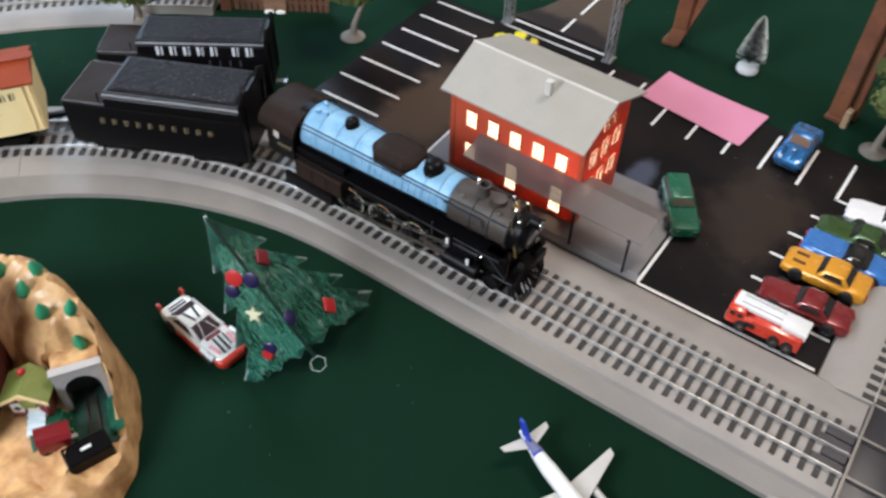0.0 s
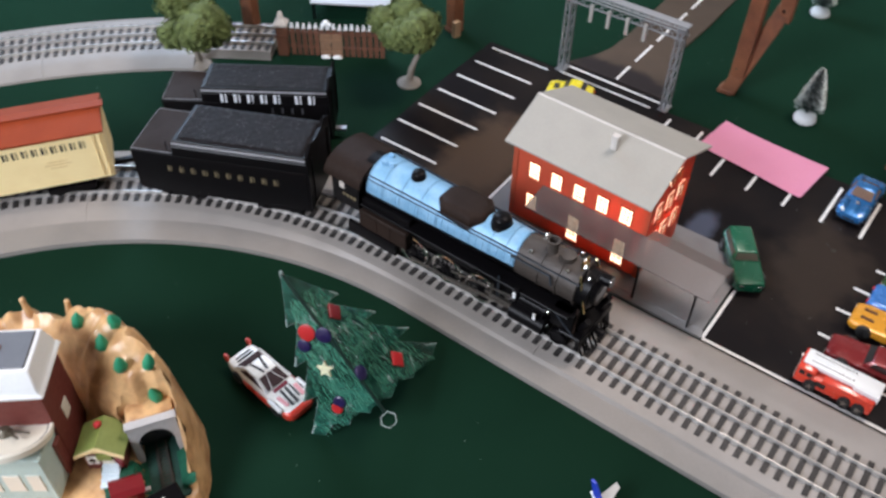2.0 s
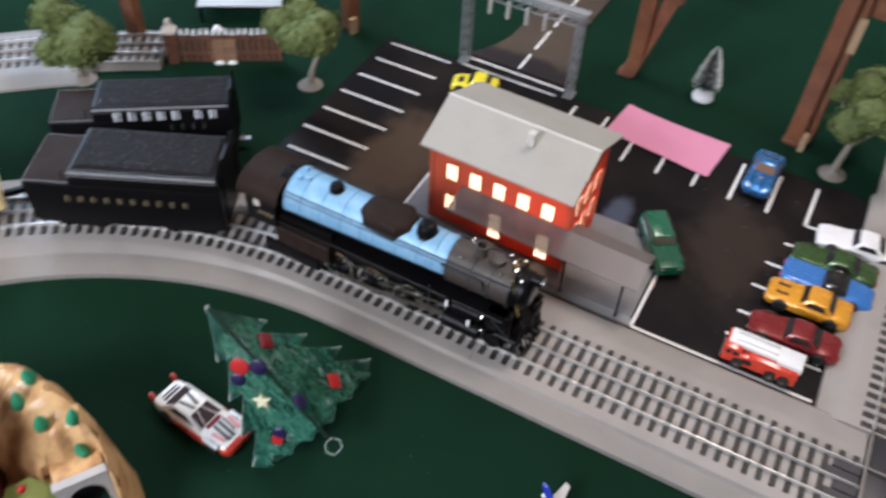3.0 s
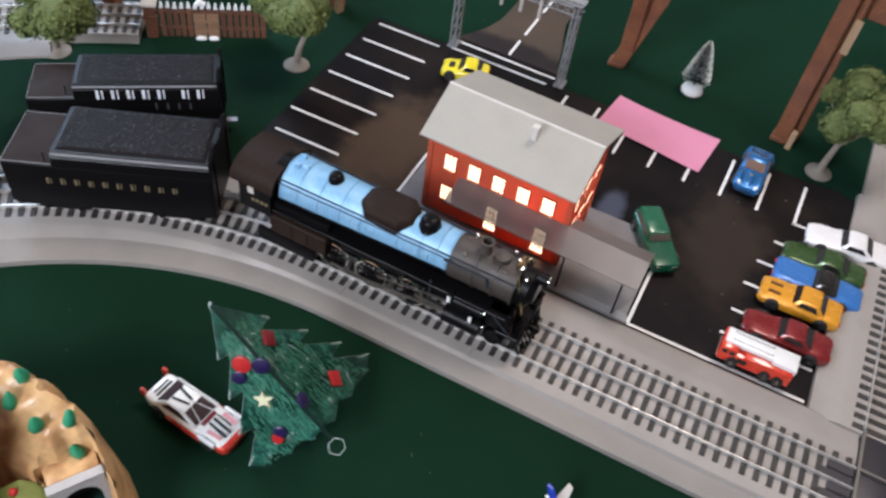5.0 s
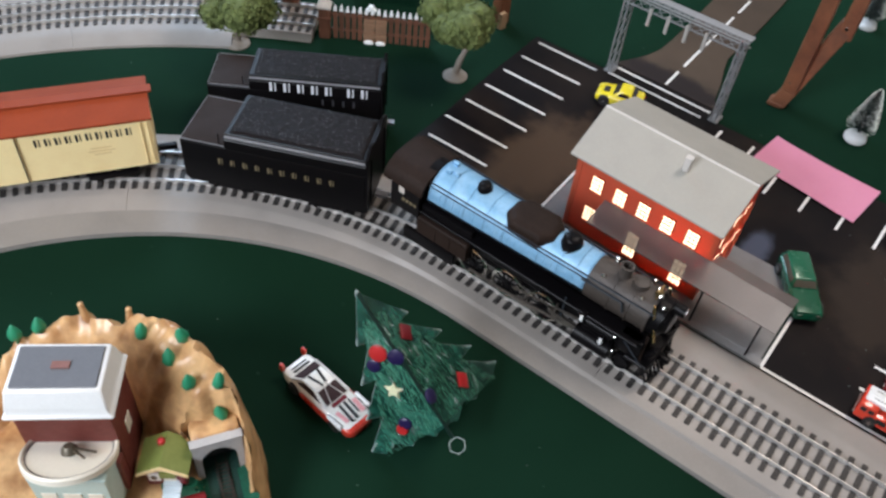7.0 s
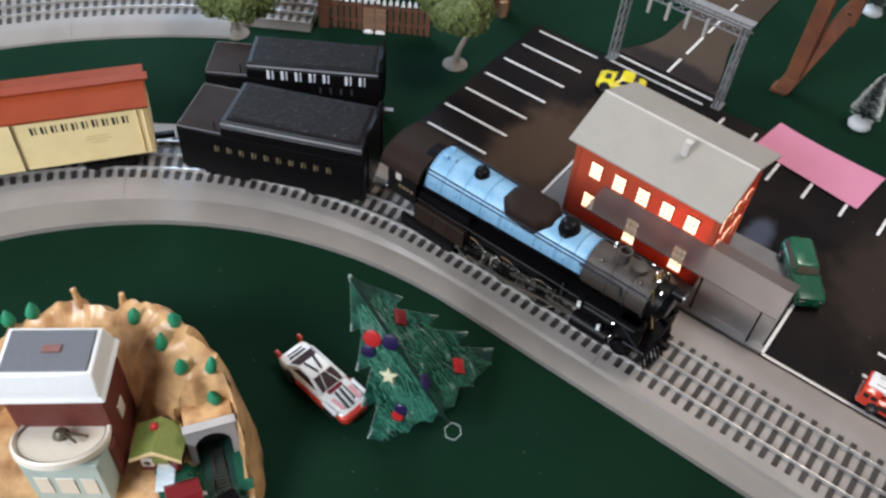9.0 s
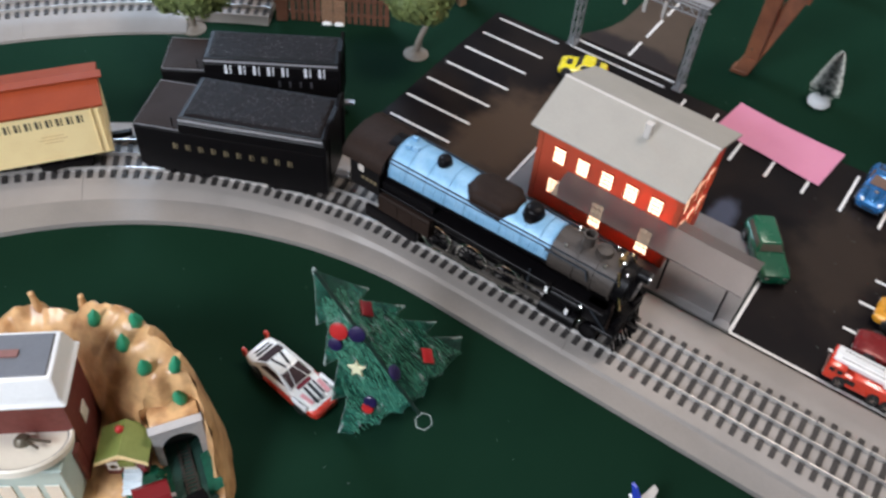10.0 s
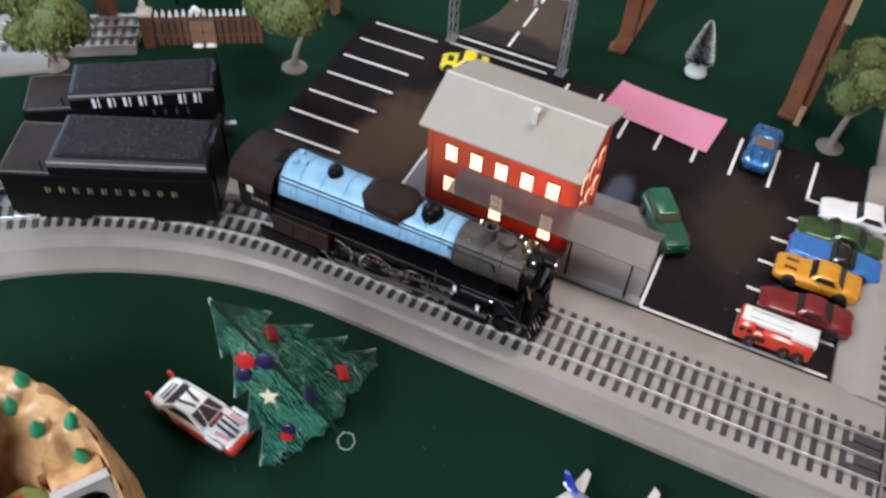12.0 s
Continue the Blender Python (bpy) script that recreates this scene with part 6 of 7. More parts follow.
H, XL, XR, YB, DW = 0.0880, -0.2600, -0.1480, 0.2450, 0.0120


def lattice(name, p, q, side, n, r=0.0007):
    """A flat ladder of two bars with crossing diagonals, from p to q, spread along side."""
    p, q, side = Vector(p), Vector(q), Vector(side)
    b = bmesh.new()
    for s in (-1, 1):
        rod(b, p + side * s, q + side * s, r * 1.3, 6)
    for i in range(n):
        a, c = p.lerp(q, i / n), p.lerp(q, (i + 1) / n)
        rod(b, a - side, c + side, r * 0.7, 5)
        rod(b, a + side, c - side, r * 0.7, 5)
    return part(name, b, STEEL, bridge)


for x in (XL, XR):
    lattice("post", (x, YB - 0.004, 0.002), (x, YB - 0.004, H), (0, DW / 2, 0), 7)
    lattice("post", (x + 0.0042, YB - 0.004, 0.002), (x + 0.0042, YB - 0.004, H), (0, DW / 2, 0), 7)
    b = bmesh.new()
    box(b, (x - 0.0025, YB - 0.0115, 0.0), (x + 0.0068, YB + 0.0035, 0.0026))
    soften(b, 0.0006, 1)
    part("foot", b, STEEL, bridge)
for z in (H - 0.010, H):
    lattice("beam", (XL - 0.001, YB - 0.004, z), (XR + 0.007, YB - 0.004, z), (0, DW / 2, 0), 12)
b = bmesh.new()
box(b, (XL - 0.002, YB - 0.0085, H + 0.0012), (XR + 0.008, YB + 0.0005, H + 0.0020))
part("walkway", b, STEEL, bridge)
for x in (-0.2330, -0.2150, -0.1960, -0.1780):
    b = bmesh.new()
    box(b, (x - 0.0016, YB - 0.0120, H - 0.0240), (x + 0.0016, YB - 0.0092, H - 0.0060))
    soften(b, 0.0006, 1)
    part("signal_head", b, GREYP, bridge)

# ---- picket fence ----
FENCEWOOD = material("brown_fence_plastic", (0.17, 0.068, 0.038), 0.55, vary=0.25, scale=150, spread=0.2, bump=0.3, second=(0.10, 0.04, 0.024), amount=0.5)
GATEWOOD = material("pale_gate_plastic", (0.30, 0.17, 0.10), 0.55, vary=0.25, scale=200, bump=0.3)
fence = thing("picket_fence", "brown picket fence with snow-tipped boards and a paler gate", "fence", at=pose(-0.4970, 0.0900, 0, 0, 0, 33.0))
FH = 0.0305
b = bmesh.new()
box(b, (-0.0021, -0.0009, 0.0), (0.0021, 0.0009, FH))
loft(b, [[(-0.0021, -0.0009, FH), (0.0021, -0.0009, FH), (0.0021, 0.0009, FH), (-0.0021, 0.0009, FH)], [(-0.0004, -0.0009, FH + 0.0045), (0.0004, -0.0009, FH + 0.0045), (0.0004, 0.0009, FH + 0.0045), (-0.0004, 0.0009, FH + 0.0045)]])
picket_mesh = mesh_of("picket", b, FENCEWOOD, 0)
b = bmesh.new()
loft(b, [[(x, y, z) for x, y in ((-w, -0.0012), (w, -0.0012), (w, 0.0012), (-w, 0.0012))] for w, z in ((0.0019, FH - 0.0006), (0.0017, FH + 0.0010), (0.0012, FH + 0.0028), (0.0004, FH + 0.0052))])
tip_mesh = mesh_of("snow_tip", b, SNOW, 0)
for k in range(16):
    x = 0.0105 + 0.0060 * k
    p = piece("picket", picket_mesh, fence, pose(x, 0, 0, 0, 0, 0))
    piece("snow_tip", tip_mesh, p, pose(0, 0, 0.0004 * math.sin(k * 2.1)))
for z in (0.0070, 0.0230):
    b = bmesh.new()
    box(b, (0.002, 0.0010, z), (0.1030, 0.0024, z + 0.0026))
    part("fence_rail", b, FENCEWOOD, fence)
b = bmesh.new()
box(b, (-0.0050, -0.0048, 0.0), (0.0055, 0.0048, 0.0330))
soften(b, 0.0006, 1)
box(b, (-0.0060, -0.0058, 0.0210), (0.0065, 0.0058, 0.0235))
pillar = part("pillar", b, FENCEWOOD, fence)
b = bmesh.new()
loft(b, [[(0.0002 + sx * w, sy * w, z) for sx, sy in ((-1, -1), (1, -1), (1, 1), (-1, 1))] for w, z in ((0.0068, 0.0330), (0.0070, 0.0350), (0.0058, 0.0368), (0.0026, 0.0400), (0.0022, 0.0460), (0.0008, 0.0475))])
soften(b, 0.0006, 1)
part("pillar_cap", b, STONECAP, pillar, "pale snowy pillar cap")
# the gate in the middle: two leaves with rails, snow along the foot and a lump on top
for x0 in (0.0385, 0.0500):
    b = bmesh.new()
    for k in range(3):
        box(b, (x0 + 0.0036 * k, -0.0034, 0.0010), (x0 + 0.0032 + 0.0036 * k, -0.0016, 0.0255))
    box(b, (x0 - 0.0004, -0.0042, 0.0175), (x0 + 0.0108, -0.0034, 0.0205))
    box(b, (x0 - 0.0004, -0.0042, 0.0060), (x0 + 0.0108, -0.0034, 0.0090))
    gate = part("gate_leaf", b, GATEWOOD, fence, smooth=0)
    b = bmesh.new()
    turned(b, [(0.0050, 0.0), (0.0052, 0.0012), (0.0036, 0.0030), (0.0008, 0.0036)], 14, pose(x0 + 0.0052, -0.0050, 0.0))
    for v in b.verts:
        v.co.y = -0.0050 + (v.co.y + 0.0050) * 0.45
    part("snow_drift", b, SNOW, gate, smooth=180)
b = bmesh.new()
for x, z, r in ((0.0425, 0.0345, 0.0024), (0.0452, 0.0372, 0.0032), (0.0482, 0.0350, 0.0026)):
    bmesh.ops.create_icosphere(b, subdivisions=2, radius=r, matrix=pose(x, -0.0006, z))
part("snow_lump", b, SNOW, fence, smooth=180)

# ---- a flat pale roof on dark posts behind the fence ----
shelter = thing("small_shelter", "pale grey flat-roofed shelter on thin dark posts", "model shelter", at=pose(-0.5210, 0.1560, 0, 0, 0, 32.4))
b = bmesh.new()
box(b, (0.0, 0.0, 0.0180), (0.0850, 0.0700, 0.0205))
soften(b, 0.0006, 1)
part("roof", b, PALEPLATE, shelter)
for x, y in ((0.003, 0.003), (0.082, 0.003), (0.003, 0.067), (0.082, 0.067)):
    b = bmesh.new()
    box(b, (x - 0.0014, y - 0.0014, 0.0), (x + 0.0014, y + 0.0014, 0.0182))
    part("post", b, BLACK, shelter)
trestle_leg("dark red-brown wooden trestle leg beyond the curved track", -0.5530, 0.1010, 12, None, False)
trestle_leg("red-brown wooden trestle leg behind the olive tree", -0.3865, 0.2330, -14, None, True)

# ---- the outer curve behind the tenders ----
END = [(-0.0275, 0.0), (-0.0265, 0.0096), (0.0265, 0.0096), (0.0275, 0.0)]
for a0, arc, section, what in ((31, 7, END, "bare end of grey track beside the fence"), (38, 14, PROFILE, "curved grey track section near the fence"), (52, 21, PROFILE, "curved grey track section behind the boxcar"),
                               (73, 21, PROFILE, "curved grey track section beyond the boxcar's far side")):
    track_section(what, lambda s, o, z, a0=a0: bent((-0.186, -0.448), 0.634, a0 + math.degrees(s / 0.634), o, z), 0.634 * radians(arc), section)


# ---- moulded mountain with a little village ----
ROCK = material("tan_moulded_rock", (0.64, 0.385, 0.18), 0.32, vary=0.26, scale=58, fine=190, bump=0.9, second=(0.30, 0.135, 0.050), amount=0.95)
VGREEN = material("green_painted_resin", (0.02, 0.24, 0.12), 0.5, vary=0.15, scale=300)
DARKGREEN = material("dark_green_ground", (0.010, 0.050, 0.037), 0.6, vary=0.25, scale=200)
STONE = material("pale_stone_resin", (0.46, 0.45, 0.45), 0.6, vary=0.12, scale=200)
LINING = material("tunnel_shade_lining", (0.026, 0.034, 0.036), 0.8, vary=0.3, scale=200)
GRASS = material("bright_green_ground", (0.010, 0.150, 0.080), 0.6, vary=0.25, scale=160, fine=500, bump=0.4, second=(0.008, 0.090, 0.052), amount=0.7)
GOLDTRIM = material("cream_gold_trim", (0.80, 0.64, 0.34), 0.4, vary=0.25, scale=300)
MAROON = material("maroon_brick_wall", (0.14, 0.03, 0.022), 0.6, vary=0.2, scale=250)
SLATE = material("grey_slate_roof", (0.13, 0.135, 0.15), 0.5, vary=0.1, scale=120)
TEAL = material("pale_teal_resin", (0.42, 0.54, 0.51), 0.5, vary=0.12, scale=150)
CREAMW = material("cream_resin", (0.72, 0.68, 0.58), 0.45, vary=0.06, scale=120)
MOSS = material("moss_green_roof", (0.20, 0.24, 0.055), 0.6, vary=0.15, scale=200)
MC = Vector((-0.2920, -0.3470, 0.0))
PM = pose(-0.2216, -0.2972, 0.0180, 0, 0, 58.0) @ Matrix.Diagonal((0.82, 0.82, 1, 1))
PM_INV = PM.inverted()


# round the middle: angle (0 along +x), radius of the flat, crest radius, crest height, foot radius
SHAPE = [(0, 0.086, 0.117, 0.028, 0.131), (15, 0.082, 0.111, 0.033, 0.124), (28, 0.074, 0.104, 0.050, 0.115), (40, 0.052, 0.098, 0.075, 0.110), (50, 0.044, 0.093, 0.084, 0.107),
         (60, 0.041, 0.083, 0.091, 0.101), (75, 0.040, 0.076, 0.091, 0.096), (95, 0.040, 0.070, 0.084, 0.091), (110, 0.042, 0.064, 0.071, 0.086), (130, 0.044, 0.065, 0.072, 0.087),
         (150, 0.046, 0.064, 0.070, 0.084), (165, 0.048, 0.064, 0.064, 0.084), (190, 0.044, 0.056, 0.044, 0.074), (230, 0.056, 0.075, 0.035, 0.095), (300, 0.080, 0.112, 0.028, 0.132), (360, 0.086, 0.117, 0.028, 0.131)]


def outline_at(deg):
    d = (deg + 360) % 360
    for p, q in zip(SHAPE, SHAPE[1:]):
        if p[0] <= d <= q[0]:
            k = (d - p[0]) / (q[0] - p[0])
            k = k * k * (3 - 2 * k)
            return [a + (c - a) * k for a, c in zip(p[1:], q[1:])]


def rim_radius(deg):
    return outline_at(deg)[3] + 0.003 * noise.noise(Vector((math.cos(radians(deg)) * 2, math.sin(radians(deg)) * 2, 0.3)))


def rock_height(deg, f):
    flat, rc, h, foot = outline_at(deg)
    r, low = f * foot, min(0.026, h * 0.75)
    keys = [(0.0, low), (flat, low), (flat + 0.25 * (rc - flat), low + 0.55 * (h - low)), (flat + 0.6 * (rc - flat), low + 0.86 * (h - low)), (rc, h), (rc + 0.35 * (foot - rc), h * 0.78), (rc + 0.75 * (foot - rc), h * 0.34), (foot, 0.0)]
    for (a, ha), (c, hc) in zip(keys, keys[1:]):
        if a <= r <= c:
            return ha + (hc - ha) * (r - a) / (c - a)
    return 0.0


def rock_point(deg, f):
    r = rim_radius(deg) * f
    p = MC + Vector((r * math.cos(radians(deg)), r * math.sin(radians(deg)), 0))
    h = rock_height(deg, f)
    n = noise.noise(Vector((p.x * 55, p.y * 55, 1.7))) * 0.6 + noise.noise(Vector((p.x * 130, p.y * 130, 5.1))) * 0.35
    w = min(1.0, max(0.0, (f - 0.5) * 5)) * (0 if f >= 1 else 1) * min(1.0, (1 - f) * 8 + 0.2)
    cliff = abs(noise.noise(Vector((deg * 0.11, p.z * 10, 9)))) * 0.006
    p.z = max(0.0, h + (n * 0.010 - cliff) * w)
    k = 1 + 0.05 * noise.noise(Vector((deg * 0.16, f * 6, 2))) * w
    p.x, p.y = MC.x + (p.x - MC.x) * k, MC.y + (p.y - MC.y) * k
    q = PM_INV @ Vector((p.x, p.y, 0))
    if abs(q.x) < 0.0175 and -0.075 < q.y < 0.0150:
        p.z = min(p.z, 0.0176)
    return p


mountain = thing("village_mountain", "tan moulded mountain with stone tunnel portal and green trees", "model mountain")
b = bmesh.new()
NF, NA = 34, 150
fr = [0.02 + 0.98 * i / NF for i in range(NF + 1)]
rows = [[b.verts.new(rock_point(360 * k / NA, f)) for k in range(NA)] for f in fr]
for r, s in zip(rows, rows[1:]):
    for k in range(NA):
        b.faces.new((r[k], r[(k + 1) % NA], s[(k + 1) % NA], s[k]))
b.faces.new(rows[0])
b.faces.new(rows[-1][::-1])
part("rock", b, ROCK, mountain, smooth=60)


def top_at(x, y):
    d = Vector((x, y, 0)) - MC
    deg = math.degrees(math.atan2(d.y, d.x))
    return rock_point(deg, min(0.99, d.length / rim_radius(deg))).z


rs = random.Random(8)
for x, y in ((-0.2885, -0.2878), (-0.2640, -0.2768), (-0.2613, -0.2903), (-0.2438, -0.2917), (-0.2306, -0.2823), (-0.2284, -0.2850), (-0.3530, -0.3290), (-0.3450, -0.3180)):
    z = max(0.0535, top_at(x, y)) if y > -0.30 else top_at(x, y)   # one stands on the ledge over the tunnel
    b = bmesh.new()
    turned(b, [(0.0010, -0.004), (0.0012, 0.001), (0.0036, 0.0022), (0.0043, 0.0050), (0.0033, 0.0086), (0.0014, 0.0118), (0.0002, 0.0134)], 10)
    for v in b.verts:
        v.co.x *= 0.85 + 0.25 * noise.noise(v.co * 500 + Vector((x * 90, y * 90, 0)))
    ob = part("resin_tree", b, VGREEN, mountain, "green painted resin tree", smooth=60)
    ob.matrix_basis = pose(x, y, z - 0.001, rs.uniform(-8, 8), rs.uniform(-8, 8), rs.uniform(0, 360))
for x, y, tilt in ((-0.3300, -0.2960, -8), (-0.3072, -0.2815, 10)):
    b = bmesh.new()
    turned(b, [(0.0026, -0.006), (0.0022, 0.003), (0.0016, 0.0080), (0.0018, 0.0105), (0.0006, 0.0115)], 10)
    ob = part("rock_pinnacle", b, ROCK, mountain, smooth=60)
    ob.matrix_basis = pose(x, y, top_at(x, y), 0, tilt, 0)

# stone tunnel portal with rails running in
portal = part("tunnel_portal", bmesh.new(), STONE, mountain, "pale stone tunnel portal", smooth=30)
b = bmesh.new()
arch = [(0.0124 * math.cos(radians(a)), 0.0168 + 0.0124 * math.sin(radians(a))) for a in range(0, 181, 12)]
for sgn in (-1, 1):
    x0, x1 = sorted((sgn * 0.0170, sgn * 0.0124))
    box(b, (x0, -0.0040, 0.0), (x1, 0.0010, 0.0350))
for (xa, za), (xb, zb) in zip(arch, arch[1:]):
    loft(b, [[(xa, y, za), (xb, y, zb), (xb, y, 0.0350), (xa, y, 0.0350)] for y in (-0.0040, 0.0010)])
box(b, (-0.0178, -0.0046, 0.0350), (0.0178, 0.0016, 0.0366))
bmesh.ops.recalc_face_normals(b, faces=b.faces)
b.to_mesh(portal.data)
b.free()
portal.matrix_basis = PM
# near-black panels inside the arch stand for the tunnel's shade
b = bmesh.new()
for lo, hi in (((-0.0150, 0.0118, -0.0005), (0.0150, 0.0132, 0.0330)), ((-0.0150, 0.0011, -0.0005), (-0.0132, 0.0118, 0.0330)), ((0.0132, 0.0011, -0.0005), (0.0150, 0.0118, 0.0330)),
               ((-0.0150, 0.0011, 0.0296), (0.0150, 0.0118, 0.0330))):
    box(b, lo, hi)
part("tunnel_shade", b, LINING, portal, "dark tunnel mouth", smooth=0)
b = bmesh.new()
box(b, (-0.0165, 0.0016, 0.0302), (0.0165, 0.0200, 0.0350))
soften(b, 0.0018)
for v in b.verts:
    v.co += Vector((0.3, 0.3, 1)) * 0.0030 * noise.noise(v.co * 160)
part("rock_ledge", b, ROCK, portal, "tan rock over the tunnel")
b = bmesh.new()
nx, ny = 8, 18
patch = [[b.verts.new(((-0.0122 + 0.0244 * i / nx) * (1 if j > 12 else 1.12 + 0.14 * math.sin(j * 1.7)), -0.0420 + 0.0535 * j / ny, 0.0004 + 0.0005 * noise.noise(Vector((i * 0.7, j * 0.7, 3.3))))) for j in range(ny + 1)] for i in range(nx + 1)]
for i in range(nx):
    for j in range(ny):
        b.faces.new((patch[i][j], patch[i + 1][j], patch[i + 1][j + 1], patch[i][j + 1]))
under = bmesh.ops.extrude_face_region(b, geom=b.faces[:])["geom"]
bmesh.ops.translate(b, vec=(0, 0, -0.0020), verts=[v for v in under if isinstance(v, bmesh.types.BMVert)])
bmesh.ops.recalc_face_normals(b, faces=b.faces)
part("village_green", b, DARKGREEN, portal, "dark green ground under the little rails", smooth=0)
for x in (-0.0035, 0.0035):
    b = bmesh.new()
    box(b, (x - 0.0005, -0.0460, 0.0006), (x + 0.0005, 0.0098, 0.0019))
    part("little_rail", b, SMOKEBOX, portal)
for k in range(17):
    b = bmesh.new()
    box(b, (-0.0052, -0.0450 + 0.0030 * k, 0.0), (0.0052, -0.0440 + 0.0030 * k, 0.0010))
    part("little_tie", b, SMOKEBOX, portal)
# bright green ground on both sides of the little rails
for x0, x1, y0, y1, rise in ((0.0098, 0.0200, -0.0370, -0.0044, 0.45), (-0.0420, -0.0116, -0.0330, -0.0050, 0.0)):
    b = bmesh.new()
    nx, ny = 10, 12
    patch = []
    for i in range(nx + 1):
        patch.append([])
        for j in range(ny + 1):
            x, y = x0 + (x1 - x0) * i / nx, y0 + (y1 - y0) * j / ny
            x += 0.0018 * noise.noise(Vector((y * 300, 2, i))) * (1 if 0 < i < nx else 0.5)
            p = PM @ Vector((x, y, 0))
            base = 0.0176 if rise else max(0.0176, top_at(p.x, p.y))
            patch[-1].append(b.verts.new((x, y, base - 0.0180 + 0.0016 + max(0.0, x - x0) * rise + 0.0006 * noise.noise(Vector((x, y, 1)) * 260))))
    for i in range(nx):
        for j in range(ny):
            b.faces.new((patch[i][j], patch[i + 1][j], patch[i + 1][j + 1], patch[i][j + 1]))
    bmesh.ops.solidify(b, geom=b.faces[:], thickness=0.0024)
    part("grass_bank", b, GRASS, portal, "bright green painted ground", smooth=60)

# the black boxy shape where the rails end, with a white tag
b = bmesh.new()
box(b, (-0.0130, -0.0075, 0.0), (0.0130, 0.0075, 0.0100))
soften(b, 0.0010, 1)
blk = part("control_box", b, BLACK, mountain, "black box with a white tag")
blk.matrix_basis = pose(-0.1920, -0.3220, 0.0170, 0, 0, 72)
b = bmesh.new()
box(b, (-0.0030, -0.0010, 0.0100), (0.0030, 0.0010, 0.0104))
part("tag", b, WHITEP, blk, smooth=0)


def little_house(name, label, at, w, d, h, roof_h, wall, roof, over):
    """A gabled village house; the gable ends are at +-x."""
    t = thing(name, label, "model house", "village houses", at=at)
    b = bmesh.new()
    loft(b, [[(x, -d / 2, 0), (x, d / 2, 0), (x, d / 2, h), (x, 0, h + roof_h * 0.93), (x, -d / 2, h)] for x in (-w / 2, w / 2)])
    part("wall", b, wall, t, smooth=0)
    for s in (-1, 1):
        b = bmesh.new()
        k = roof_h / (d / 2)
        loft(b, [[(x, 0, h + roof_h), (x, s * (d / 2 + over), h - k * over), (x, s * (d / 2 + over), h - k * over - 0.0012), (x, 0, h + roof_h - 0.0014)] for x in (-w / 2 - over, w / 2 + over)])
        part("roof", b, roof, t, smooth=0)
    return t


# snow-roofed lodge: maroon walls, white eaves, flat grey top
lodge = thing("village_lodge", "maroon village lodge with white snowy eaves and flat grey roof", "model house", "village houses", at=pose(-0.2812, -0.3382, 0.0265, 0, 0, 41.0))
b = bmesh.new()
box(b, (-0.0240, -0.0170, 0.0), (0.0240, 0.0170, 0.0675))
part("wall", b, MAROON, lodge, smooth=0)
b = bmesh.new()
loft(b, [[(x, y, z) for x, y in ((-ax, -ay), (ax, -ay), (ax, ay), (-ax, ay))] for ax, ay, z in ((0.0272, 0.0196, 0.0672), (0.0276, 0.0200, 0.0692), (0.0258, 0.0186, 0.0706), (0.0252, 0.0180, 0.0752), (0.0234, 0.0146, 0.0860))])
soften(b, 0.0008, 1)
part("snow_roof", b, WHITEP, lodge, "white snowy eaves")
b = bmesh.new()
box(b, (-0.0212, -0.0126, 0.0855), (0.0212, 0.0126, 0.0872))
soften(b, 0.0005, 1)
top = part("flat_roof", b, SLATE, lodge, "flat grey roof top")
b = bmesh.new()
box(b, (-0.0030, -0.0018, 0.0872), (0.0060, 0.0024, 0.0882))
part("roof_hatch", b, material("faded_red", (0.22, 0.10, 0.085), 0.6, vary=0.25, scale=300), top)
for x in (-0.014, 0.0, 0.014):
    b = bmesh.new()
    box(b, (x - 0.0034, -0.0174, 0.0260), (x + 0.0034, -0.0168, 0.0380))
    w_ = part("window", b, CREAMW, lodge, smooth=0)
    b = bmesh.new()
    box(b, (x - 0.0026, -0.0177, 0.0270), (x + 0.0026, -0.0173, 0.0370))
    part("pane", b, GLASS, w_, smooth=0)
for s in (-1, 1):
    b = bmesh.new()
    box(b, (s * 0.0242 - 0.0003, -0.004, 0.0260), (s * 0.0242 + 0.0003, 0.004, 0.0380))
    part("window", b, CREAMW, lodge, smooth=0)
b = bmesh.new()
box(b, (-0.0240, -0.0245, 0.0), (0.0240, -0.0172, 0.0300))
soften(b, 0.0006, 1)
part("porch", b, MAROON, lodge)

# the tilted round dial in front of the lodge
dial = thing("round_dial", "round cream dial with dark hands on a teal stand", "dial", at=pose(-0.2640, -0.3562, 0.0705) @ pose(0, 0, 0, 0, 0, 38) @ pose(0, 0, 0, -23) @ Matrix.Scale(0.9, 4))
b = bmesh.new()
turned(b, [(0.0240, -0.0040), (0.0268, -0.0030), (0.0272, 0.0010), (0.0262, 0.0022), (0.0250, 0.0016), (0.0246, 0.0004), (0.0020, 0.0002)], 48)
part("dish", b, CREAMW, dial, smooth=40)
b = bmesh.new()
ring(b, 0.0238, 0.0003, pose(0, 0, 0.0006), 6, 48)
part("dial_line", b, SLATE, dial)
b = bmesh.new()
turned(b, [(0.0048, 0.0), (0.0046, 0.0030), (0.0030, 0.0050)], 14)
part("hub", b, DARKBRASS, dial)
for a, l in ((-12, 0.0170), (-38, 0.0150)):
    b = bmesh.new()
    box(b, (0.0, -0.0007, 0.0030), (l, 0.0007, 0.0040), Matrix.Rotation(radians(a), 4, "Z"))
    part("hand", b, DARKBRASS, dial)
LEVEL = pose(0, 0, 0, 23)
b = bmesh.new()
box(b, (-0.0225, -0.0150, -0.0520), (0.0225, 0.0130, -0.0060))
soften(b, 0.0008, 1)
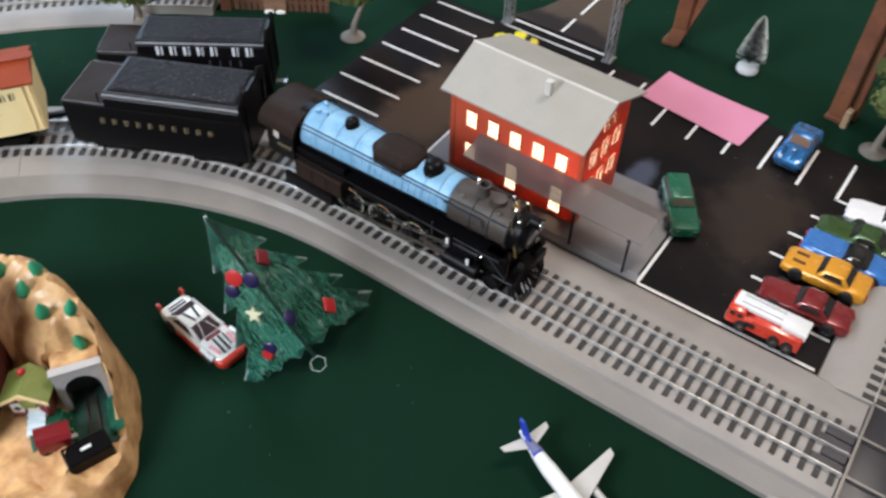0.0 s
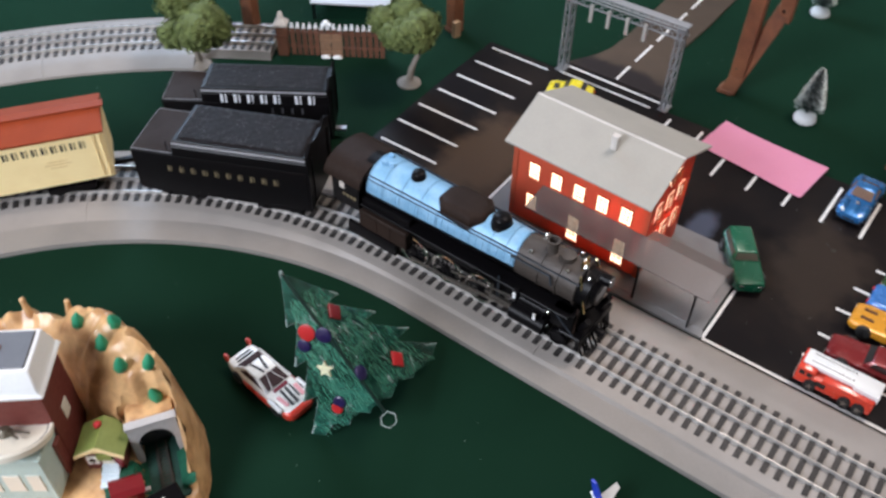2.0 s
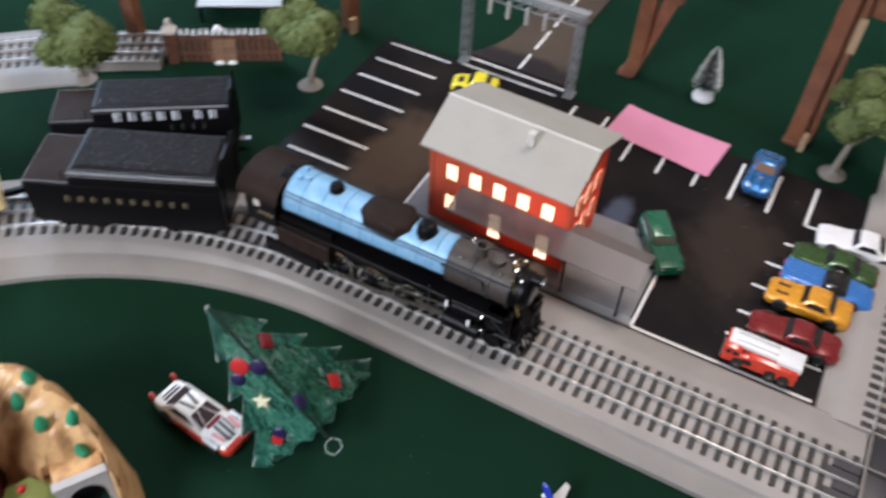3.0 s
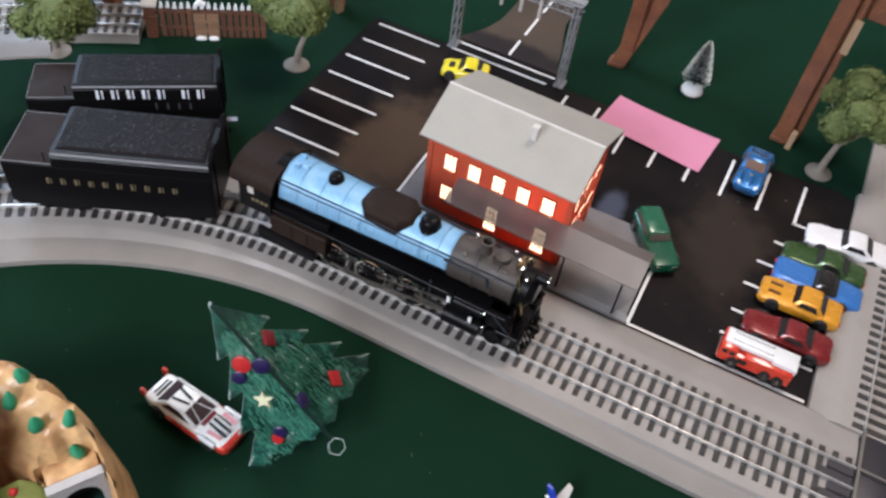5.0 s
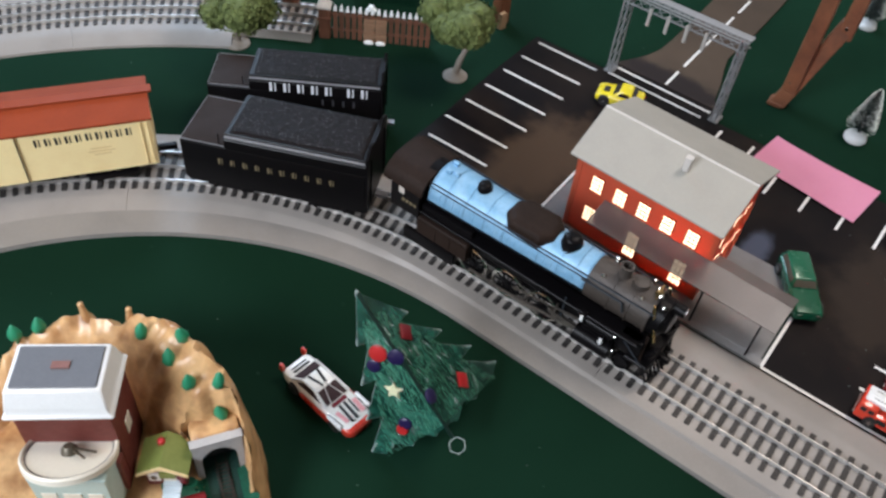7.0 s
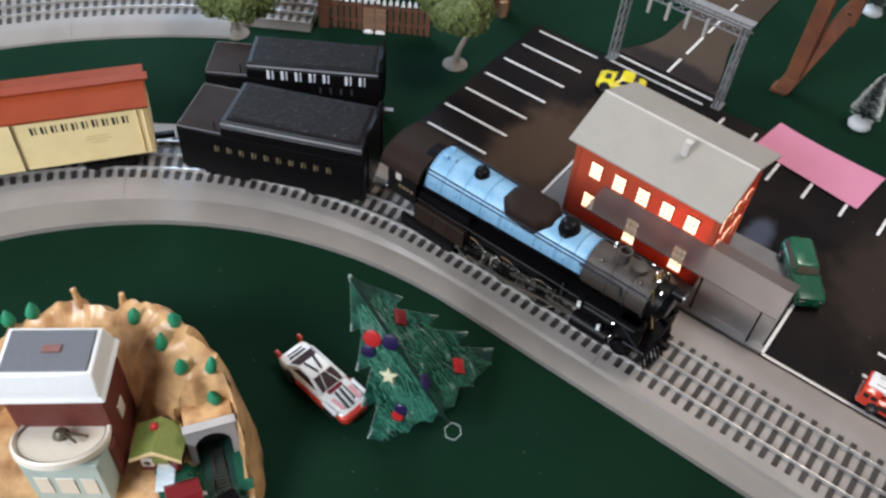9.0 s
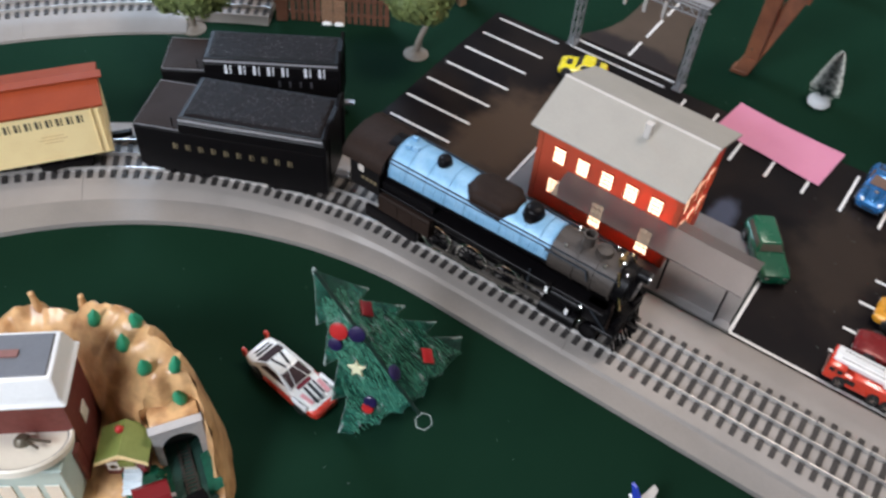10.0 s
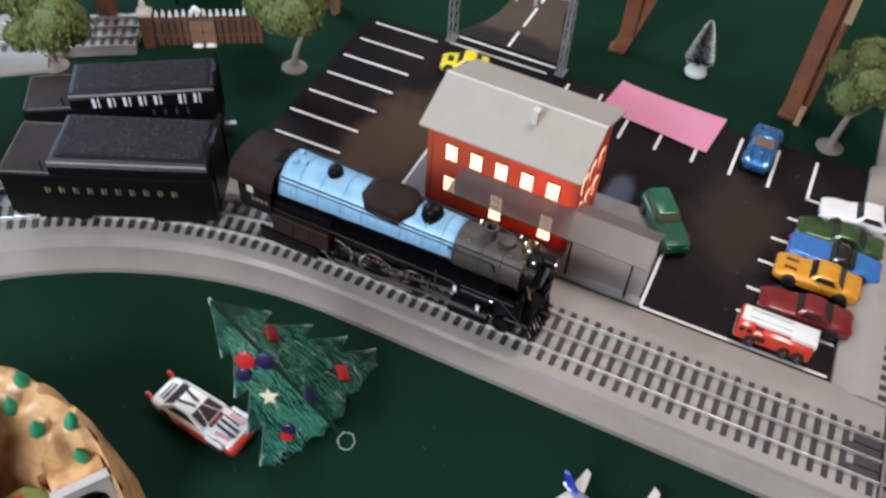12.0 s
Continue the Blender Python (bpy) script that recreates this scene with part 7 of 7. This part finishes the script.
stall = part("stand", b, TEAL, dial, "pale teal and cream stand")
stall.matrix_basis = LEVEL
for x, w in ((-0.0135, 0.0042), (0.0, 0.0052), (0.0135, 0.0042)):
    b = bmesh.new()
    box(b, (x - w, -0.0156, -0.0400), (x + w, -0.0149, -0.0220))
    part("window", b, CREAMW, stall, smooth=0)

PALESTEP = material("pale_blue_step", (0.62, 0.70, 0.74), 0.5, vary=0.12, scale=300)
# green-roofed shop beside the portal
shop = little_house("village_shop", "little village shop with a moss green gable roof", pose(-0.2384, -0.3196, 0.0258, 0, 0, -52.0), 0.0155, 0.0220, 0.0205, 0.0068, MAROON, MOSS, 0.0032)
b = bmesh.new()
bmesh.ops.create_icosphere(b, subdivisions=2, radius=0.0024, matrix=pose(-0.0040, -0.0020, 0.0280))
part("roof_ball", b, BRIGHTRED, shop, "red ball on the roof", smooth=180)
XF = 0.0155 / 2
for s in (-1, 1):
    b = bmesh.new()
    e, k = 0.0220 / 2 + 0.0032, 0.0068 / 0.0110
    loft(b, [[(x, 0, 0.0273), (x, s * e, 0.0273 - k * e), (x, s * e, 0.0249 - k * e), (x, 0, 0.0245)] for x in (XF + 0.0033, XF + 0.0042)])
    part("gable_trim", b, GOLDTRIM, shop, "cream-gold snowy gable trim", smooth=0)
for y, z, w, hh, out, mat, name in ((-0.0062, 0.0100, 0.0066, 0.0076, 0.0010, WHITEP, "window"), (0.0020, 0.0150, 0.0086, 0.0052, 0.0026, MOSS, "awning"), (0.0022, 0.0190, 0.0120, 0.0022, 0.0014, GOLDTRIM, "sign_board"),
                                    (0.0092, 0.0120, 0.0030, 0.0160, 0.0016, DARKRED, "post"), (0.0022, 0.0090, 0.0070, 0.0062, 0.0006, CREAMW, "door")):
    b = bmesh.new()
    box(b, (XF - 0.0004, y - w / 2, z - hh / 2), (XF + out, y + w / 2, z + hh / 2))
    front = part(name, b, mat, shop, smooth=0)
    if name == "window":
        b = bmesh.new()
        rod(b, (XF + 0.0008, y, z), (XF + 0.0014, y, z), 0.0020, 14)
        part("pane", b, GLASS, front, smooth=30)
for k in range(4):
    b = bmesh.new()
    box(b, (XF + 0.0032 * k, -0.0016, -0.0060), (XF + 0.0032 * (k + 1), 0.0084, 0.0056 - 0.0019 * k))
    part("step", b, PALESTEP, shop, smooth=0)
# a dark red wagon off the end of the village rails
wagon = thing("village_wagon", "small dark red wagon standing before the village shop", "model wagon", at=pose(-0.2120, -0.3300, 0.0205, 0, 8, 62))
b = bmesh.new()
box(b, (-0.0088, -0.0062, 0.0022), (0.0088, 0.0062, 0.0120))
soften(b, 0.0012)
part("body", b, DARKRED, wagon)
b = bmesh.new()
loft(b, [[(x, -0.0068, 0.0118), (x, -0.0040, 0.0142), (x, 0.0040, 0.0142), (x, 0.0068, 0.0118)] for x in (-0.0094, 0.0094)])
part("roof", b, DARKRED, wagon, smooth=0)
b = bmesh.new()
box(b, (0.0088, -0.0012, 0.0022), (0.0130, 0.0012, 0.0042))
part("coupler", b, STONE, wagon)
for y in (-0.0050, 0.0050):
    for x in (-0.0055, 0.0055):
        b = bmesh.new()
        rod(b, (x, y - 0.0007, 0.0022), (x, y + 0.0007, 0.0022), 0.0022, 10)
        part("wheel", b, BLACK, wagon)
